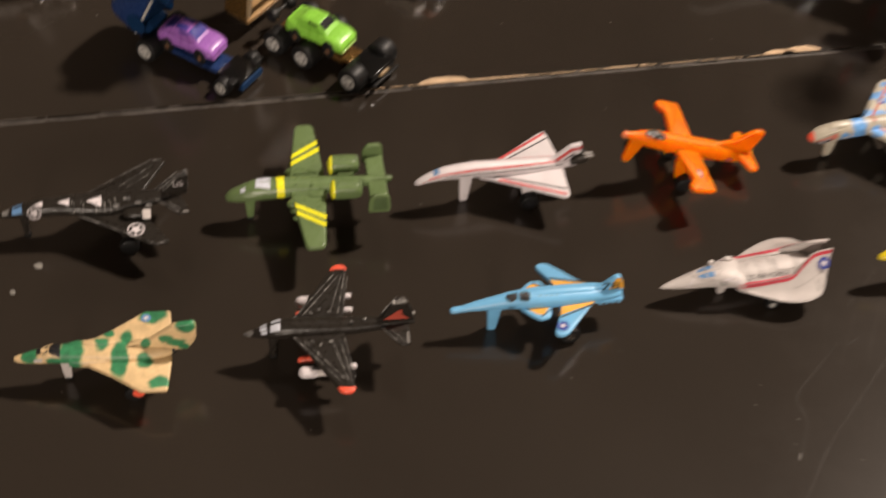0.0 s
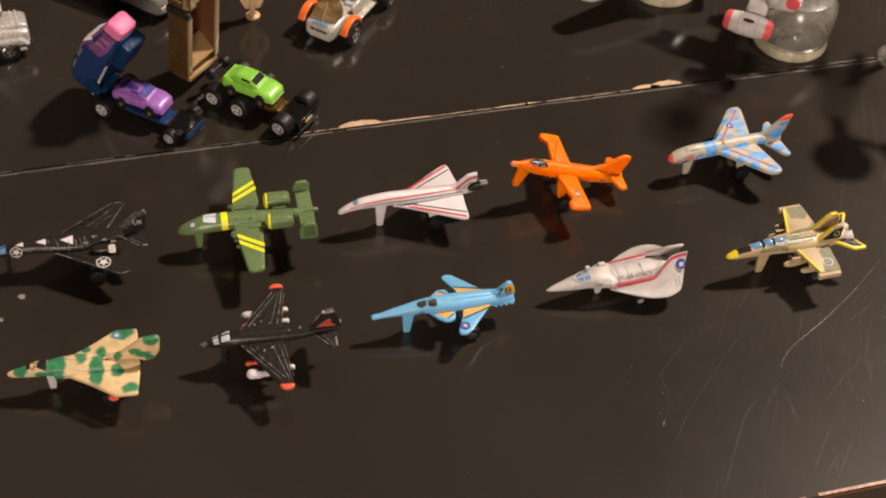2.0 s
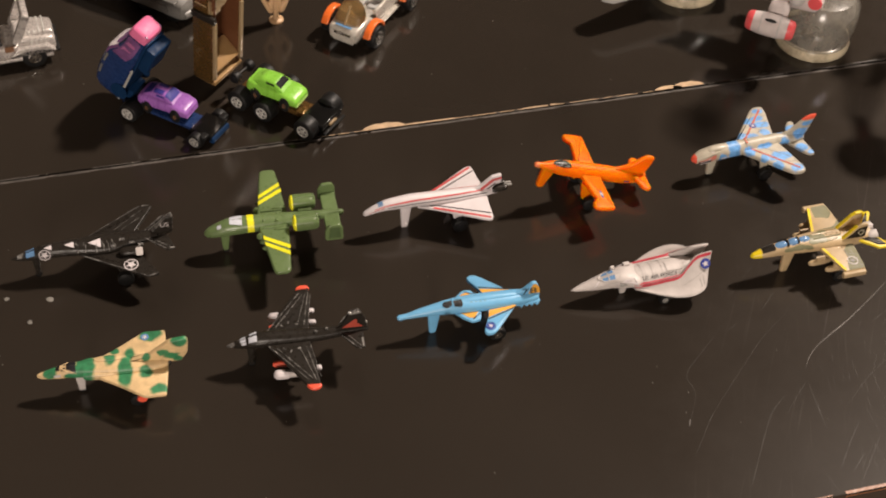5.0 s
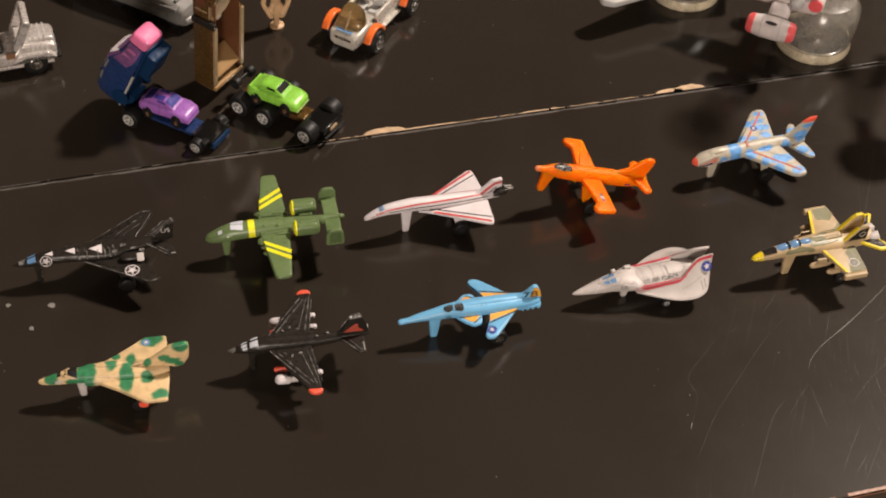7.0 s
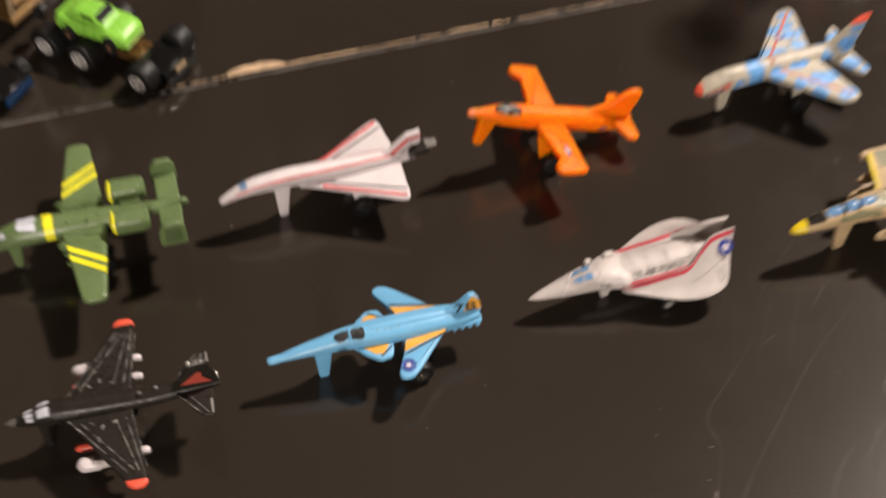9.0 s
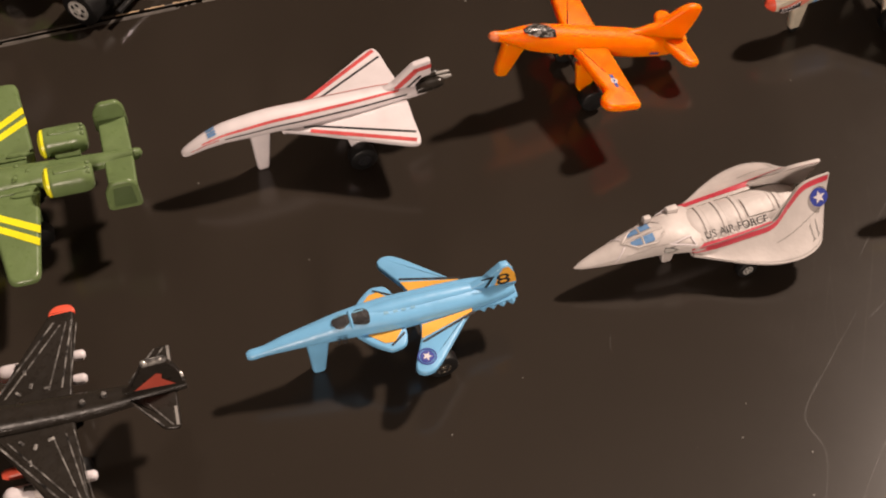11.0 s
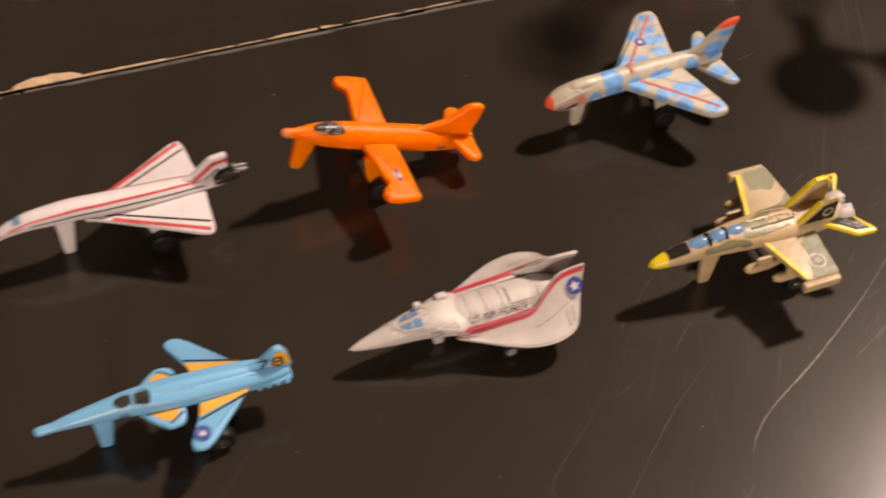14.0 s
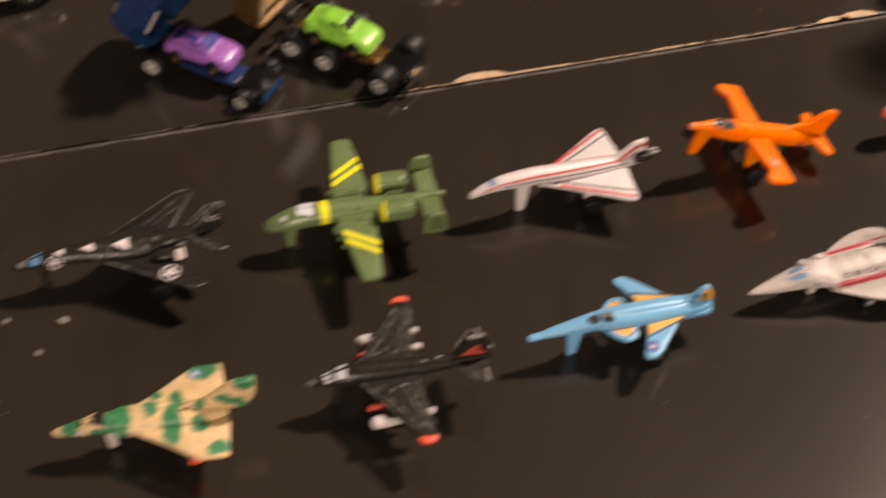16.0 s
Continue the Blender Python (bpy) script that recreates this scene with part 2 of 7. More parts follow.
def profile(sec, x):
    """Centre height, half width, half height and squareness of a body at x."""
    xs = np.array([s[0] for s in sec][::-1], float)
    rows = np.array([(list(s[1:]) + [2.0])[:4] for s in sec][::-1], float)
    x = min(max(x, xs[0]), xs[-1])
    i = min(max(int(np.searchsorted(xs, x)) - 1, 0), len(xs) - 2)
    h = xs[i + 1] - xs[i]
    t = (x - xs[i]) / h

    def slope(j):
        if j == 0 or j == len(xs) - 1:
            return np.zeros(4) if len(xs) < 3 else (rows[1] - rows[0]) / (xs[1] - xs[0]) if j == 0 else (rows[-1] - rows[-2]) / (xs[-1] - xs[-2])
        a, b = (rows[j] - rows[j - 1]) / (xs[j] - xs[j - 1]), (rows[j + 1] - rows[j]) / (xs[j + 1] - xs[j])
        return np.where(a * b > 0, 2 * a * b / np.where(np.abs(a + b) < 1e-9, 1, a + b), 0.0)

    t2, t3 = t * t, t * t * t
    return rows[i] * (2 * t3 - 3 * t2 + 1) + slope(i) * h * (t3 - 2 * t2 + t) + rows[i + 1] * (3 * t2 - 2 * t3) + slope(i + 1) * h * (t3 - t2)


def skin(sec, x, a, off=0.0):
    """The point of the body's skin at x, a degrees from the top towards the left."""
    zc, hw, hh, e = profile(sec, x)
    s, c = math.sin(radians(a)), math.cos(radians(a))
    p = 2.0 / e
    return Vector((x, math.copysign(abs(s) ** p, s) * (hw + off), zc + math.copysign(abs(c) ** p, c) * (hh + off)))


def loft(sec, steps=22, n=20, bm=None, m=None):
    """A body lofted through the sections, front first."""
    b = bmesh.new()
    x1, x0 = sec[0][0], sec[-1][0]
    xs = [x0 + (x1 - x0) * (0.5 - 0.5 * math.cos(math.pi * i / steps)) for i in range(steps + 1)]
    rings = [[b.verts.new(skin(sec, x, 360 * j / n)) for j in range(n)] for x in xs]
    for r0, r1 in zip(rings, rings[1:]):
        for j in range(n):
            b.faces.new((r0[j], r0[(j + 1) % n], r1[(j + 1) % n], r1[j]))
    b.faces.new(rings[0])
    b.faces.new(rings[-1][::-1])
    return merged(b, m, bm)


def coat(sec, x0, x1, a0, a1, off=0.07, nx=12, na=6, bm=None, slant=0.0):
    """A thin coat of print on a body's skin between two lengths and two angles."""
    b = bmesh.new()
    a0f, a1f = (a0 if isinstance(a0, tuple) else (a0, a0)), (a1 if isinstance(a1, tuple) else (a1, a1))
    g = []
    for i in range(nx + 1):
        t = i / nx
        lo, hi = a0f[0] + (a0f[1] - a0f[0]) * t, a1f[0] + (a1f[1] - a1f[0]) * t
        g.append([b.verts.new(skin(sec, x0 + (x1 - x0) * t + slant * (j / na - 0.5), lo + (hi - lo) * j / na, off)) for j in range(na + 1)])
    for i in range(nx):
        for j in range(na):
            b.faces.new((g[i][j], g[i + 1][j], g[i + 1][j + 1], g[i][j + 1]))
    return merged(b, None, bm)


def skin_line(sec, pts, w, off=0.1, steps=8):
    """A raised or printed line on a body's skin through points of length and angle."""
    b, rows = bmesh.new(), []
    line = []
    for (x0, a0), (x1, a1) in zip(pts, pts[1:]):
        line += [(x0 + (x1 - x0) * k / steps, a0 + (a1 - a0) * k / steps) for k in range(steps)]
    line.append(pts[-1])
    for i, (x, a) in enumerate(line):
        p = skin(sec, x, a, off)
        q, r = (skin(sec, *line[min(i + 1, len(line) - 1)], off), skin(sec, *line[max(i - 1, 0)], off))
        out = Vector((0, p.y, p.z - profile(sec, x)[0])).normalized()
        side = (q - r).normalized().cross(out).normalized() * (w / 2)
        rows.append((b.verts.new(p + side), b.verts.new(p + out * w * 0.35), b.verts.new(p - side)))
    for (a, c, d), (e, f, g) in zip(rows, rows[1:]):
        b.faces.new((a, e, f, c))
        b.faces.new((c, f, g, d))
    return b


def blotch(sec, x, a, rx, ra, seed, off=0.06, rough=1.0):
    """An uneven spot of paint on a body's skin."""
    rng = random.Random(seed)
    w = [(rough * rng.uniform(0.10, 0.22), rng.uniform(0, 6.3)) for _ in range(3)]
    b = bmesh.new()
    mid, rings = b.verts.new(skin(sec, x, a, off)), []
    for r in (0.35, 0.7, 1.0):
        row = []
        for k in range(24):
            f = k * math.tau / 24
            q = r * (1 + sum(c * math.sin((n + 2) * f + p) for n, (c, p) in enumerate(w)))
            row.append(b.verts.new(skin(sec, x + rx * q * math.cos(f), a + ra * q * math.sin(f), off)))
        rings.append(row)
    for k in range(24):
        n = (k + 1) % 24
        b.faces.new((mid, rings[0][k], rings[0][n]))
        for p, q in ((0, 1), (1, 2)):
            b.faces.new((rings[p][k], rings[q][k], rings[q][n], rings[p][n]))
    return merged(b, None, None)


def on_skin(sec, x, a, off=0.08):
    """A pose on a body's skin: x forward, y up along the skin, z outward."""
    p, q = skin(sec, x, a, off), skin(sec, x, a - 4, off)
    up = (q - p).normalized()
    f = (skin(sec, x + 0.5, a, off) - skin(sec, x - 0.5, a, off)).normalized()
    out = f.cross(up).normalized()
    if out.z < 0 and abs(a) < 89 or out.y * a < 0 and abs(a) > 20:
        out = -out
    up = out.cross(f)
    return Matrix((( f.x, up.x, out.x, p.x), (f.y, up.y, out.y, p.y), (f.z, up.z, out.z, p.z), (0, 0, 0, 1)))


def lathe(prof, n=24, m=None, bm=None):
    """Turned about the y axis: pairs of y and radius."""
    b = bmesh.new()
    rings = [[b.verts.new((r * math.cos(2 * math.pi * j / n), y, r * math.sin(2 * math.pi * j / n))) for j in range(n)] for y, r in prof]
    for r0, r1 in zip(rings, rings[1:]):
        for j in range(n):
            b.faces.new((r0[j], r0[(j + 1) % n], r1[(j + 1) % n], r1[j]))
    b.faces.new(rings[0][::-1])
    b.faces.new(rings[-1])
    return merged(b, m, bm)


ALONG = pose(0, 0, 0, 0, 0, -90)   # turns a lathe's axis from y to x
STAND = pose(0, 0, 0, 90)          # turns a lathe's axis from y to z


def ring_poly(r, n=20, k=1.0, cx=0.0, cy=0.0):
    return [(cx + r * math.cos(2 * math.pi * i / n), cy + r * k * math.sin(2 * math.pi * i / n)) for i in range(n)]


def star_poly(r, turn=90.0, points=5, inner=0.42):
    return [((r if i % 2 == 0 else r * inner) * math.cos(radians(turn + 180 * i / points)), (r if i % 2 == 0 else r * inner) * math.sin(radians(turn + 180 * i / points))) for i in range(2 * points)]


def annulus(r0, r1, t, m, bm=None, n=24):
    b = bmesh.new()
    rows = [[b.verts.new((r * math.cos(2 * math.pi * j / n), r * math.sin(2 * math.pi * j / n), z)) for j in range(n)] for r, z in ((r0, 0), (r0, t), (r1, t), (r1, 0))]
    for i in range(4):
        for j in range(n):
            b.faces.new((rows[i][j], rows[i][(j + 1) % n], rows[(i + 1) % 4][(j + 1) % n], rows[(i + 1) % 4][j]))
    return merged(b, m, bm)


def lettering(name, text, size, m, material, parent, label=""):
    """Printed characters, flat on the surface that m lies on."""
    cu = bpy.data.curves.new(name, "FONT")
    cu.body, cu.size, cu.align_x, cu.align_y, cu.extrude = text, size, "CENTER", "CENTER", 0.02
    tmp = bpy.data.objects.new(name, cu)
    scene.collection.objects.link(tmp)
    me = bpy.data.meshes.new_from_object(tmp.evaluated_get(bpy.context.evaluated_depsgraph_get()))
    bpy.data.objects.remove(tmp)
    b = bmesh.new()
    b.from_mesh(me)
    bpy.data.meshes.remove(me)
    b.transform(m)
    return part(name, b, material, parent, label)


def wheel(parent, x, y, z, r, w, rim=None, side=1, hub=0.62, name="wheel"):
    """A little solid wheel on its axle: tyre, and a pressed hub on the outer side."""
    t = part(name, lathe([(-w / 2, r * 0.1), (-w / 2, r * 0.9), (-w * 0.46, r * 0.97), (-w * 0.4, r), (w * 0.4, r), (w * 0.46, r * 0.97), (w / 2, r * 0.9), (w / 2, r * 0.1)], 26, at(x, y, z)), TYRE, parent)
    if rim is not None:
        s = side
        part("hub", lathe([(0, r * hub), (s * w * 0.06, r * hub), (s * w * 0.08, r * hub * 0.86), (s * w * 0.02, r * hub * 0.8), (s * w * 0.02, r * hub * 0.34), (s * w * 0.12, r * hub * 0.26), (s * w * 0.12, 0.05)], 22, at(x, y + s * w / 2, z)), rim, t, "pressed silver hub")
        hb = bmesh.new()
        for i in range(5):
            slab([(r * hub * 0.42, -r * 0.07), (r * hub * 0.72, -r * 0.1), (r * hub * 0.72, r * 0.1), (r * hub * 0.42, r * 0.07)], 0.1, 0, at(x, y + s * (w / 2 + w * 0.045), z, 90, 0, 0) @ at(0, 0, 0, 0, 0, 72 * i + 18), hb)
        part("hub_slot", hb, INK, t)
    return t


def gear(root, skinmat, x, y, r, w, top, hub=None, front=None, chord=3.2, nose_wheel=True):
    """Undercarriage: two wheels on struts under the wings and a nose leg."""
    for s in (1, -1):
        wheel(root, x, s * y, r, r, w, hub, s, 0.5)
        part("main_leg", upright(rounded([(x + chord * 0.8, top), (x + 0.8, r * 0.7), (x - 0.8, r * 0.7), (x - chord * 0.4, top)], 0.4, 2), 0.9, s * (y - w * 0.75)), skinmat, root)
    part("axle", lathe([(-y, 0.35), (y, 0.35)], 8, at(x, 0, r)), BLACK, root)
    if front:
        fx, ftop, wide = front
        low = 0.9 if nose_wheel else 0.04
        part("nose_leg", upright(rounded([(fx + wide * 0.65, ftop), (fx + wide * 0.4, low), (fx - wide * 0.35, low), (fx - wide * 0.75, ftop)], 0.6, 4), 1.6, 0, 0.5), skinmat, root)
        if nose_wheel:
            part("nose_wheel", lathe([(-0.6, 0.7), (-0.4, 0.9), (0.4, 0.9), (0.6, 0.7)], 16, at(fx, 0, 0.9)), TYRE, root)


def wings(root, name, poly, z, thick, material, dihedral=0.0, r=0.9, marks=(), bev=0.35):
    """A wing on either side, with printed marks laid on its top face."""
    made = []
    for s in (1, -1):
        m = at(0, 0, z, s * dihedral)
        w = part(name, slab(rounded([(x, s * y) for x, y in poly], r), thick, bev, m), material, root)
        made.append((w, m, s))
        for nm, shape, mat_, sides in marks:
            if s in sides:
                part(nm, slab([(x, s * y) for x, y in shape], 0.1, 0, m @ at(0, 0, thick / 2 + 0.02)), mat_, w)
    return made


BOTH = (1, -1)


def stripe(a, b, w):
    """A band of width w between two points."""
    a, b = Vector(a), Vector(b)
    n = (b - a).normalized().orthogonal() * w / 2
    return [tuple(a + n), tuple(a - n), tuple(b - n), tuple(b + n)]


def ruled(upper, lower, u0, u1, v0, v1, s=1, off=0.0, thick=0.0, nu=16, nv=5, sag=0.5, wide=0.0):
    """A flared sheet between an upper and a lower line, or a patch printed on it."""
    def along(line, t):
        k = min(int(t * (len(line) - 1)), len(line) - 2)
        f = t * (len(line) - 1) - k
        a, b, c, d = (Vector(line[min(max(k + i, 0), len(line) - 1)]) for i in (-1, 0, 1, 2))
        return 0.5 * (2 * b + (c - a) * f + (2 * a - 5 * b + 4 * c - d) * f * f + (3 * b - a - 3 * c + d) * f ** 3)

    def spot(u, v):
        p = along(upper, u).lerp(along(lower, u), v)
        return p - Vector((0, 1, 1)).normalized() * sag * 4 * v * (1 - v)

    b = bmesh.new()
    layers = []
    for d in ((0.0, -thick) if thick else (0.0,)):
        g = []
        for i in range(nu + 1):
            u, row = u0 + (u1 - u0) * i / nu, []
            for j in range(nv + 1):
                v = v0 + (v1 - v0) * j / nv
                if wide:
                    v = v0 + wide / (along(lower, u) - along(upper, u)).length * j / nv
                p = spot(u, v)
                q = (spot(min(u + .01, 1), v) - spot(max(u - .01, 0), v)).cross(spot(u, min(v + .01, 1)) - spot(u, max(v - .01, 0))).normalized()
                q = q if q.y + q.z * 0.3 > 0 else -q
                p = p + q * (off + d)
                row.append(b.verts.new((p.x, s * p.y, p.z)))
            g.append(row)
        for i in range(nu):
            for j in range(nv):
                b.faces.new((g[i][j], g[i + 1][j], g[i + 1][j + 1], g[i][j + 1]))
        layers.append(g)
    if thick:
        a, c = layers
        ring = lambda g: [g[i][0] for i in range(nu + 1)] + [g[nu][j] for j in range(1, nv + 1)] + [g[i][nv] for i in range(nu - 1, -1, -1)] + [g[0][j] for j in range(nv - 1, 0, -1)]
        ra, rc = ring(a), ring(c)
        for i in range(len(ra)):
            b.faces.new((ra[i], ra[(i + 1) % len(ra)], rc[(i + 1) % len(ra)], rc[i]))
    return b


def insignia(parent, m, r, disc, star, ring=None, name="roundel"):
    if disc is not None:
        o = part(name, slab(ring_poly(r, 22), 0.08, 0, m), disc, parent)
    else:
        o = part(name, annulus(r * 0.86, r, 0.08, m), ring, parent)
    part("star", slab(star_poly(r * (0.72 if disc else 0.8)), 0.08, 0, m @ at(0, 0, 0.06)), star, o)
    return o


# ---- table ----
FRONT, BACK, WIDE = -161.5, 420.0, 470.0
table = thing("table", pose(0, 0, 0), "glossy black lacquered wooden table with a worn hinge seam", "table")


def board(name, x0, y0, x1, y1, label=""):
    return finish(name, slab(rounded([(x0, y0), (x1, y0), (x1, y1), (x0, y1)], 1.0, 2), 19, 0.5, at(0, 0, -9.5)), LACQUER, table, label, smooth=False)


board("back_leaf", -WIDE, -0.15, WIDE, BACK, "black lacquered leaf, chipped along the seam")
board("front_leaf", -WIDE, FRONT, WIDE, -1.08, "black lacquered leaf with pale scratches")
part("seam_floor", slab([(-WIDE, -3), (WIDE, -3), (WIDE, 3), (-WIDE, 3)], 1.0, 0, at(0, 0, -3.2)), INK, table)
for sx in (-1, 1):
    for sy in (FRONT + 40, BACK - 40):
        part("leg", slab(rounded([(-24, -24), (24, -24), (24, 24), (-24, 24)], 4), 730, 2, at(sx * (WIDE - 45), sy, -384)), LACQUER, table)


def edge_chip(name, x0, x1, y0, depth, seed, away):
    """Bare wood where the lacquer has broken off along an edge."""
    rng = random.Random(seed)
    n = max(4, int((x1 - x0) / 1.1))
    far = [(x0 + (x1 - x0) * i / n, y0 + away * depth * (0.25 + 0.75 * math.sin(math.pi * i / n) ** 0.7) * rng.uniform(0.86, 1.06)) for i in range(n + 1)]
    poly = [(x0, y0), *far, (x1, y0)]
    return part(name, slab(poly, 0.16, 0, at(0, 0, 0.03)), WOOD, table, "bare wood where the lacquer chipped off")


edge_chip("chip", -0.8, 12.6, -0.1, 2.4, 3, 1)
edge_chip("chip", 98.9, 108.5, -0.1, 1.6, 5, 1)
edge_chip("chip", 105.3, 116.2, -0.1, 2.5, 8, 1)
worn = bmesh.new()
rng = random.Random(21)
x, near = -16.0, []
while x < 99:
    near.append((x, -0.12 + 0.22 * rng.random() ** 2 + (0.3 if 52 < x < 64 or 12 < x < 30 else 0)))
    x += rng.uniform(0.7, 1.9)
for (x0, y0), (x1, y1) in zip(near, near[1:]):
    if rng.random() < 0.86:
        slab([(x0, -0.34), (x1, -0.34), (x1, y1 - 0.06), (x0, y0 - 0.06)], 0.1, 0, at(0, 0, 0.02), worn)
tagged(part("edge_wear", worn, WOOD, table, "thin line of bare wood along the seam"), kind="stuff")
rim = bmesh.new()
rng = random.Random(4)
for y, wide, gap in ((-0.35, 0.22, 0.45), (-1.40, 0.5, 0.04), (-1.75, 0.4, 0.25)):
    x = -200.0
    while x < 260:
        d = rng.uniform(2, 7)
        w0, w1 = wide * rng.uniform(0.7, 1.3), wide * rng.uniform(0.7, 1.3)
        if rng.random() > gap:
            slab([(x, y - w0 / 2), (x + d, y - w1 / 2), (x + d, y + w1 / 2), (x, y + w0 / 2)], 0.05, 0, at(0, 0, 0.02), rim)
        x += d
for k in range(90):
    x, y = rng.uniform(-150, 200), rng.choice((-0.3, -1.5, -1.5))
    slab(ring_poly(rng.uniform(0.15, 0.34), 7, 0.7, x, y), 0.08, 0, at(0, 0, 0.03), rim)
fe = bmesh.new()
x = 40.0
while x < 300:
    d = rng.uniform(6, 26)
    slab(stripe((x, FRONT + rng.uniform(0.35, 0.6)), (x + d, FRONT + rng.uniform(0.35, 0.6)), rng.uniform(0.3, 0.9)), 0.06, 0, at(0, 0, 0.01), fe)
    slab(stripe((x, -0.9 + rng.uniform(-0.2, 0.2)), (x + d, -0.9 + rng.uniform(-0.2, 0.2)), rng.uniform(0.3, 0.9)), 0.06, 0, at(0, FRONT - 0.06, 0) @ pose(0, 0, 0, 90), fe)
    x += d + rng.uniform(0.2, 5)
tagged(part("rubbed_front_edge", fe, COPPER, table, "front edge rubbed through to copper brown"), kind="stuff")
tagged(part("worn_seam_edge", rim, EDGE, table, "pale rubbed edges of the seam"), kind="stuff")


def ribbon(bm, pts, w, seed, z=0.012):
    """A scratch: a narrow uneven streak along a bent line."""
    rng = random.Random(seed)
    line = []
    for i in range(len(pts) - 1):
        p0, p1, p2, p3 = (Vector(pts[max(i - 1, 0)]), Vector(pts[i]), Vector(pts[i + 1]), Vector(pts[min(i + 2, len(pts) - 1)]))
        for k in range(8):
            t = k / 8
            line.append(0.5 * (2 * p1 + (p2 - p0) * t + (2 * p0 - 5 * p1 + 4 * p2 - p3) * t * t + (3 * p1 - p0 - 3 * p2 + p3) * t ** 3))
    line.append(Vector(pts[-1]))
    rows = []
    for i, p in enumerate(line):
        d = (line[min(i + 1, len(line) - 1)] - line[max(i - 1, 0)]).normalized().orthogonal()
        h = w * 0.5 * min(1, 0.25 + 3 * min(i, len(line) - 1 - i) / len(line)) * rng.uniform(0.55, 1.2)
        rows.append((bm.verts.new((*(p + d * h), z)), bm.verts.new((*(p - d * h), z))))
    for (a, b), (c, d) in zip(rows, rows[1:]):
        bm.faces.new((a, b, d, c))


def specks(name, places, r, seed, material, label):
    rng, b = random.Random(seed), bmesh.new()
    for x, y in places:
        k = rng.uniform(0.6, 1.2) * r
        slab([(x + k * rng.uniform(0.6, 1.2) * math.cos(a), y + k * rng.uniform(0.6, 1.2) * math.sin(a)) for a in np.linspace(0, 2 * math.pi, 8)[:-1]], 0.12, 0.04, at(0, 0, 0.05), b)
    return tagged(part(name, b, material, table, label), kind="stuff")

for i, (pts, w) in enumerate([
    ([(147.3, -87.4), (134.8, -96.7), (119.8, -106.2), (107.4, -113.0), (102.4, -116.9), (100.0, -120.0)], 0.55),
    ([(97.7, -124.9), (87.9, -134.0)], 0.4),
    ([(104.0, -99.4), (94.3, -105.9), (88.4, -110.7), (77.8, -120.5), (68.1, -129.7), (60.6, -138.9), (57.4, -142.6)], 0.38),
    ([(124.6, -121.7), (115.2, -127.4), (105.6, -134.8)], 0.35),
    ([(106.5, -148.5), (99.7, -155.5)], 0.3),
    ([(61.3, -130.1), (60.3, -132.1)], 0.9),
    ([(44.3, -93.5), (43.1, -96.2)], 0.3),
    ([(141.4, -34.4), (146.8, -32.9)], 0.4),
]):
    scr = bmesh.new()
    ribbon(scr, pts, w * (0.4 if i == 0 else 0.3), i)
    part("scratch", scr, SCRATCH if i in (0, 5, 7) else HAIR, table, "pale scratch in the lacquer")
scu = bmesh.new()
for i, (pts, w) in enumerate([
    ([(82.0, -101.4), (73.6, -108.4), (65.9, -115.5), (65.8, -122.4), (60.6, -131.5)], 0.5),
    ([(98.2, -125.4), (97.2, -133.8), (96.6, -140.9)], 0.5),
    ([(90.1, -128.1), (83.3, -133.7), (73.5, -147.6), (69.3, -153.8)], 0.8),
    ([(106.4, -140.5), (100.3, -147.1), (94.6, -154.0)], 0.6),
    ([(104.2, -149.7), (97.5, -155.4)], 0.6),
    ([(110.0, -146.0), (97.6, -159.8)], 0.6),
    ([(102.6, -91.8), (95.6, -98.1)], 0.4),
    ([(87.1, -101.1), (83.2, -103.0)], 0.5),
    ([(101.0, -80.1), (93.7, -86.4), (87.2, -92.4)], 0.4),
    ([(142.7, -94.9), (132.8, -98.3)], 0.5),
    ([(138.0, -102.6), (125.6, -108.7)], 0.5),
    ([(120.0, -78.0), (110.2, -85.8)], 0.35),
    ([(45.9, -42.0), (40.8, -47.0)], 0.4),
]):
    scu = bmesh.new()
    ribbon(scu, pts, w * 0.6, 50 + i, 0.009)
    part("rub_mark", scu, SCUFF, table, "soft grey rub mark")
scu = bmesh.new()
rng = random.Random(77)
cx, cy = 178.0, -147.0     # scratch glints round the lamp's reflection, drawn as grey arcs about this spot
for i in range(1250):
    r, a = 6 + 84 * rng.random() ** 0.9, radians(rng.uniform(95, 265))
    x, y = cx + r * math.cos(a), cy + r * math.sin(a)
    if not (FRONT + 3 < y < -20 and x < 205) or rng.random() < (r / 95) ** 3:
        continue
    turn, d = a + math.pi / 2 + radians(rng.gauss(0, 6)), rng.uniform(1.5, 7.5)
    bend = d / r * 0.6
    pts = [(x, y), (x + d * 0.5 * math.cos(turn), y + d * 0.5 * math.sin(turn)), (x + d * 0.5 * (math.cos(turn) + math.cos(turn + bend)), y + d * 0.5 * (math.sin(turn) + math.sin(turn + bend)))]
    ribbon(scu, pts, rng.uniform(0.03, 0.06) * (2.2 if i % 22 == 0 else 1.0), 100 + i, 0.008)
tagged(part("scratch_glints", scu, FINE, table, "fine scratches drawn grey where they glint round the lamp reflection"), kind="stuff")
specks("dried_specks", [(-114.1, -49.1), (-102.2, -51.7), (-108.2, -59.1)], 1.15, 1, SPECK, "dried grey drops")
rng = random.Random(9)
specks("dust", [(-74.0, -0.5), (27.3, 22.6), (94.1, -112.8), (58.5, -111.1), (130.0, -29.2), (15.8, -102.6), (28.9, -96.7)] + [(rng.uniform(-130, 190), rng.uniform(-155, 70)) for _ in range(42)], 0.17, 2, SPECK, "pale dust crumbs")

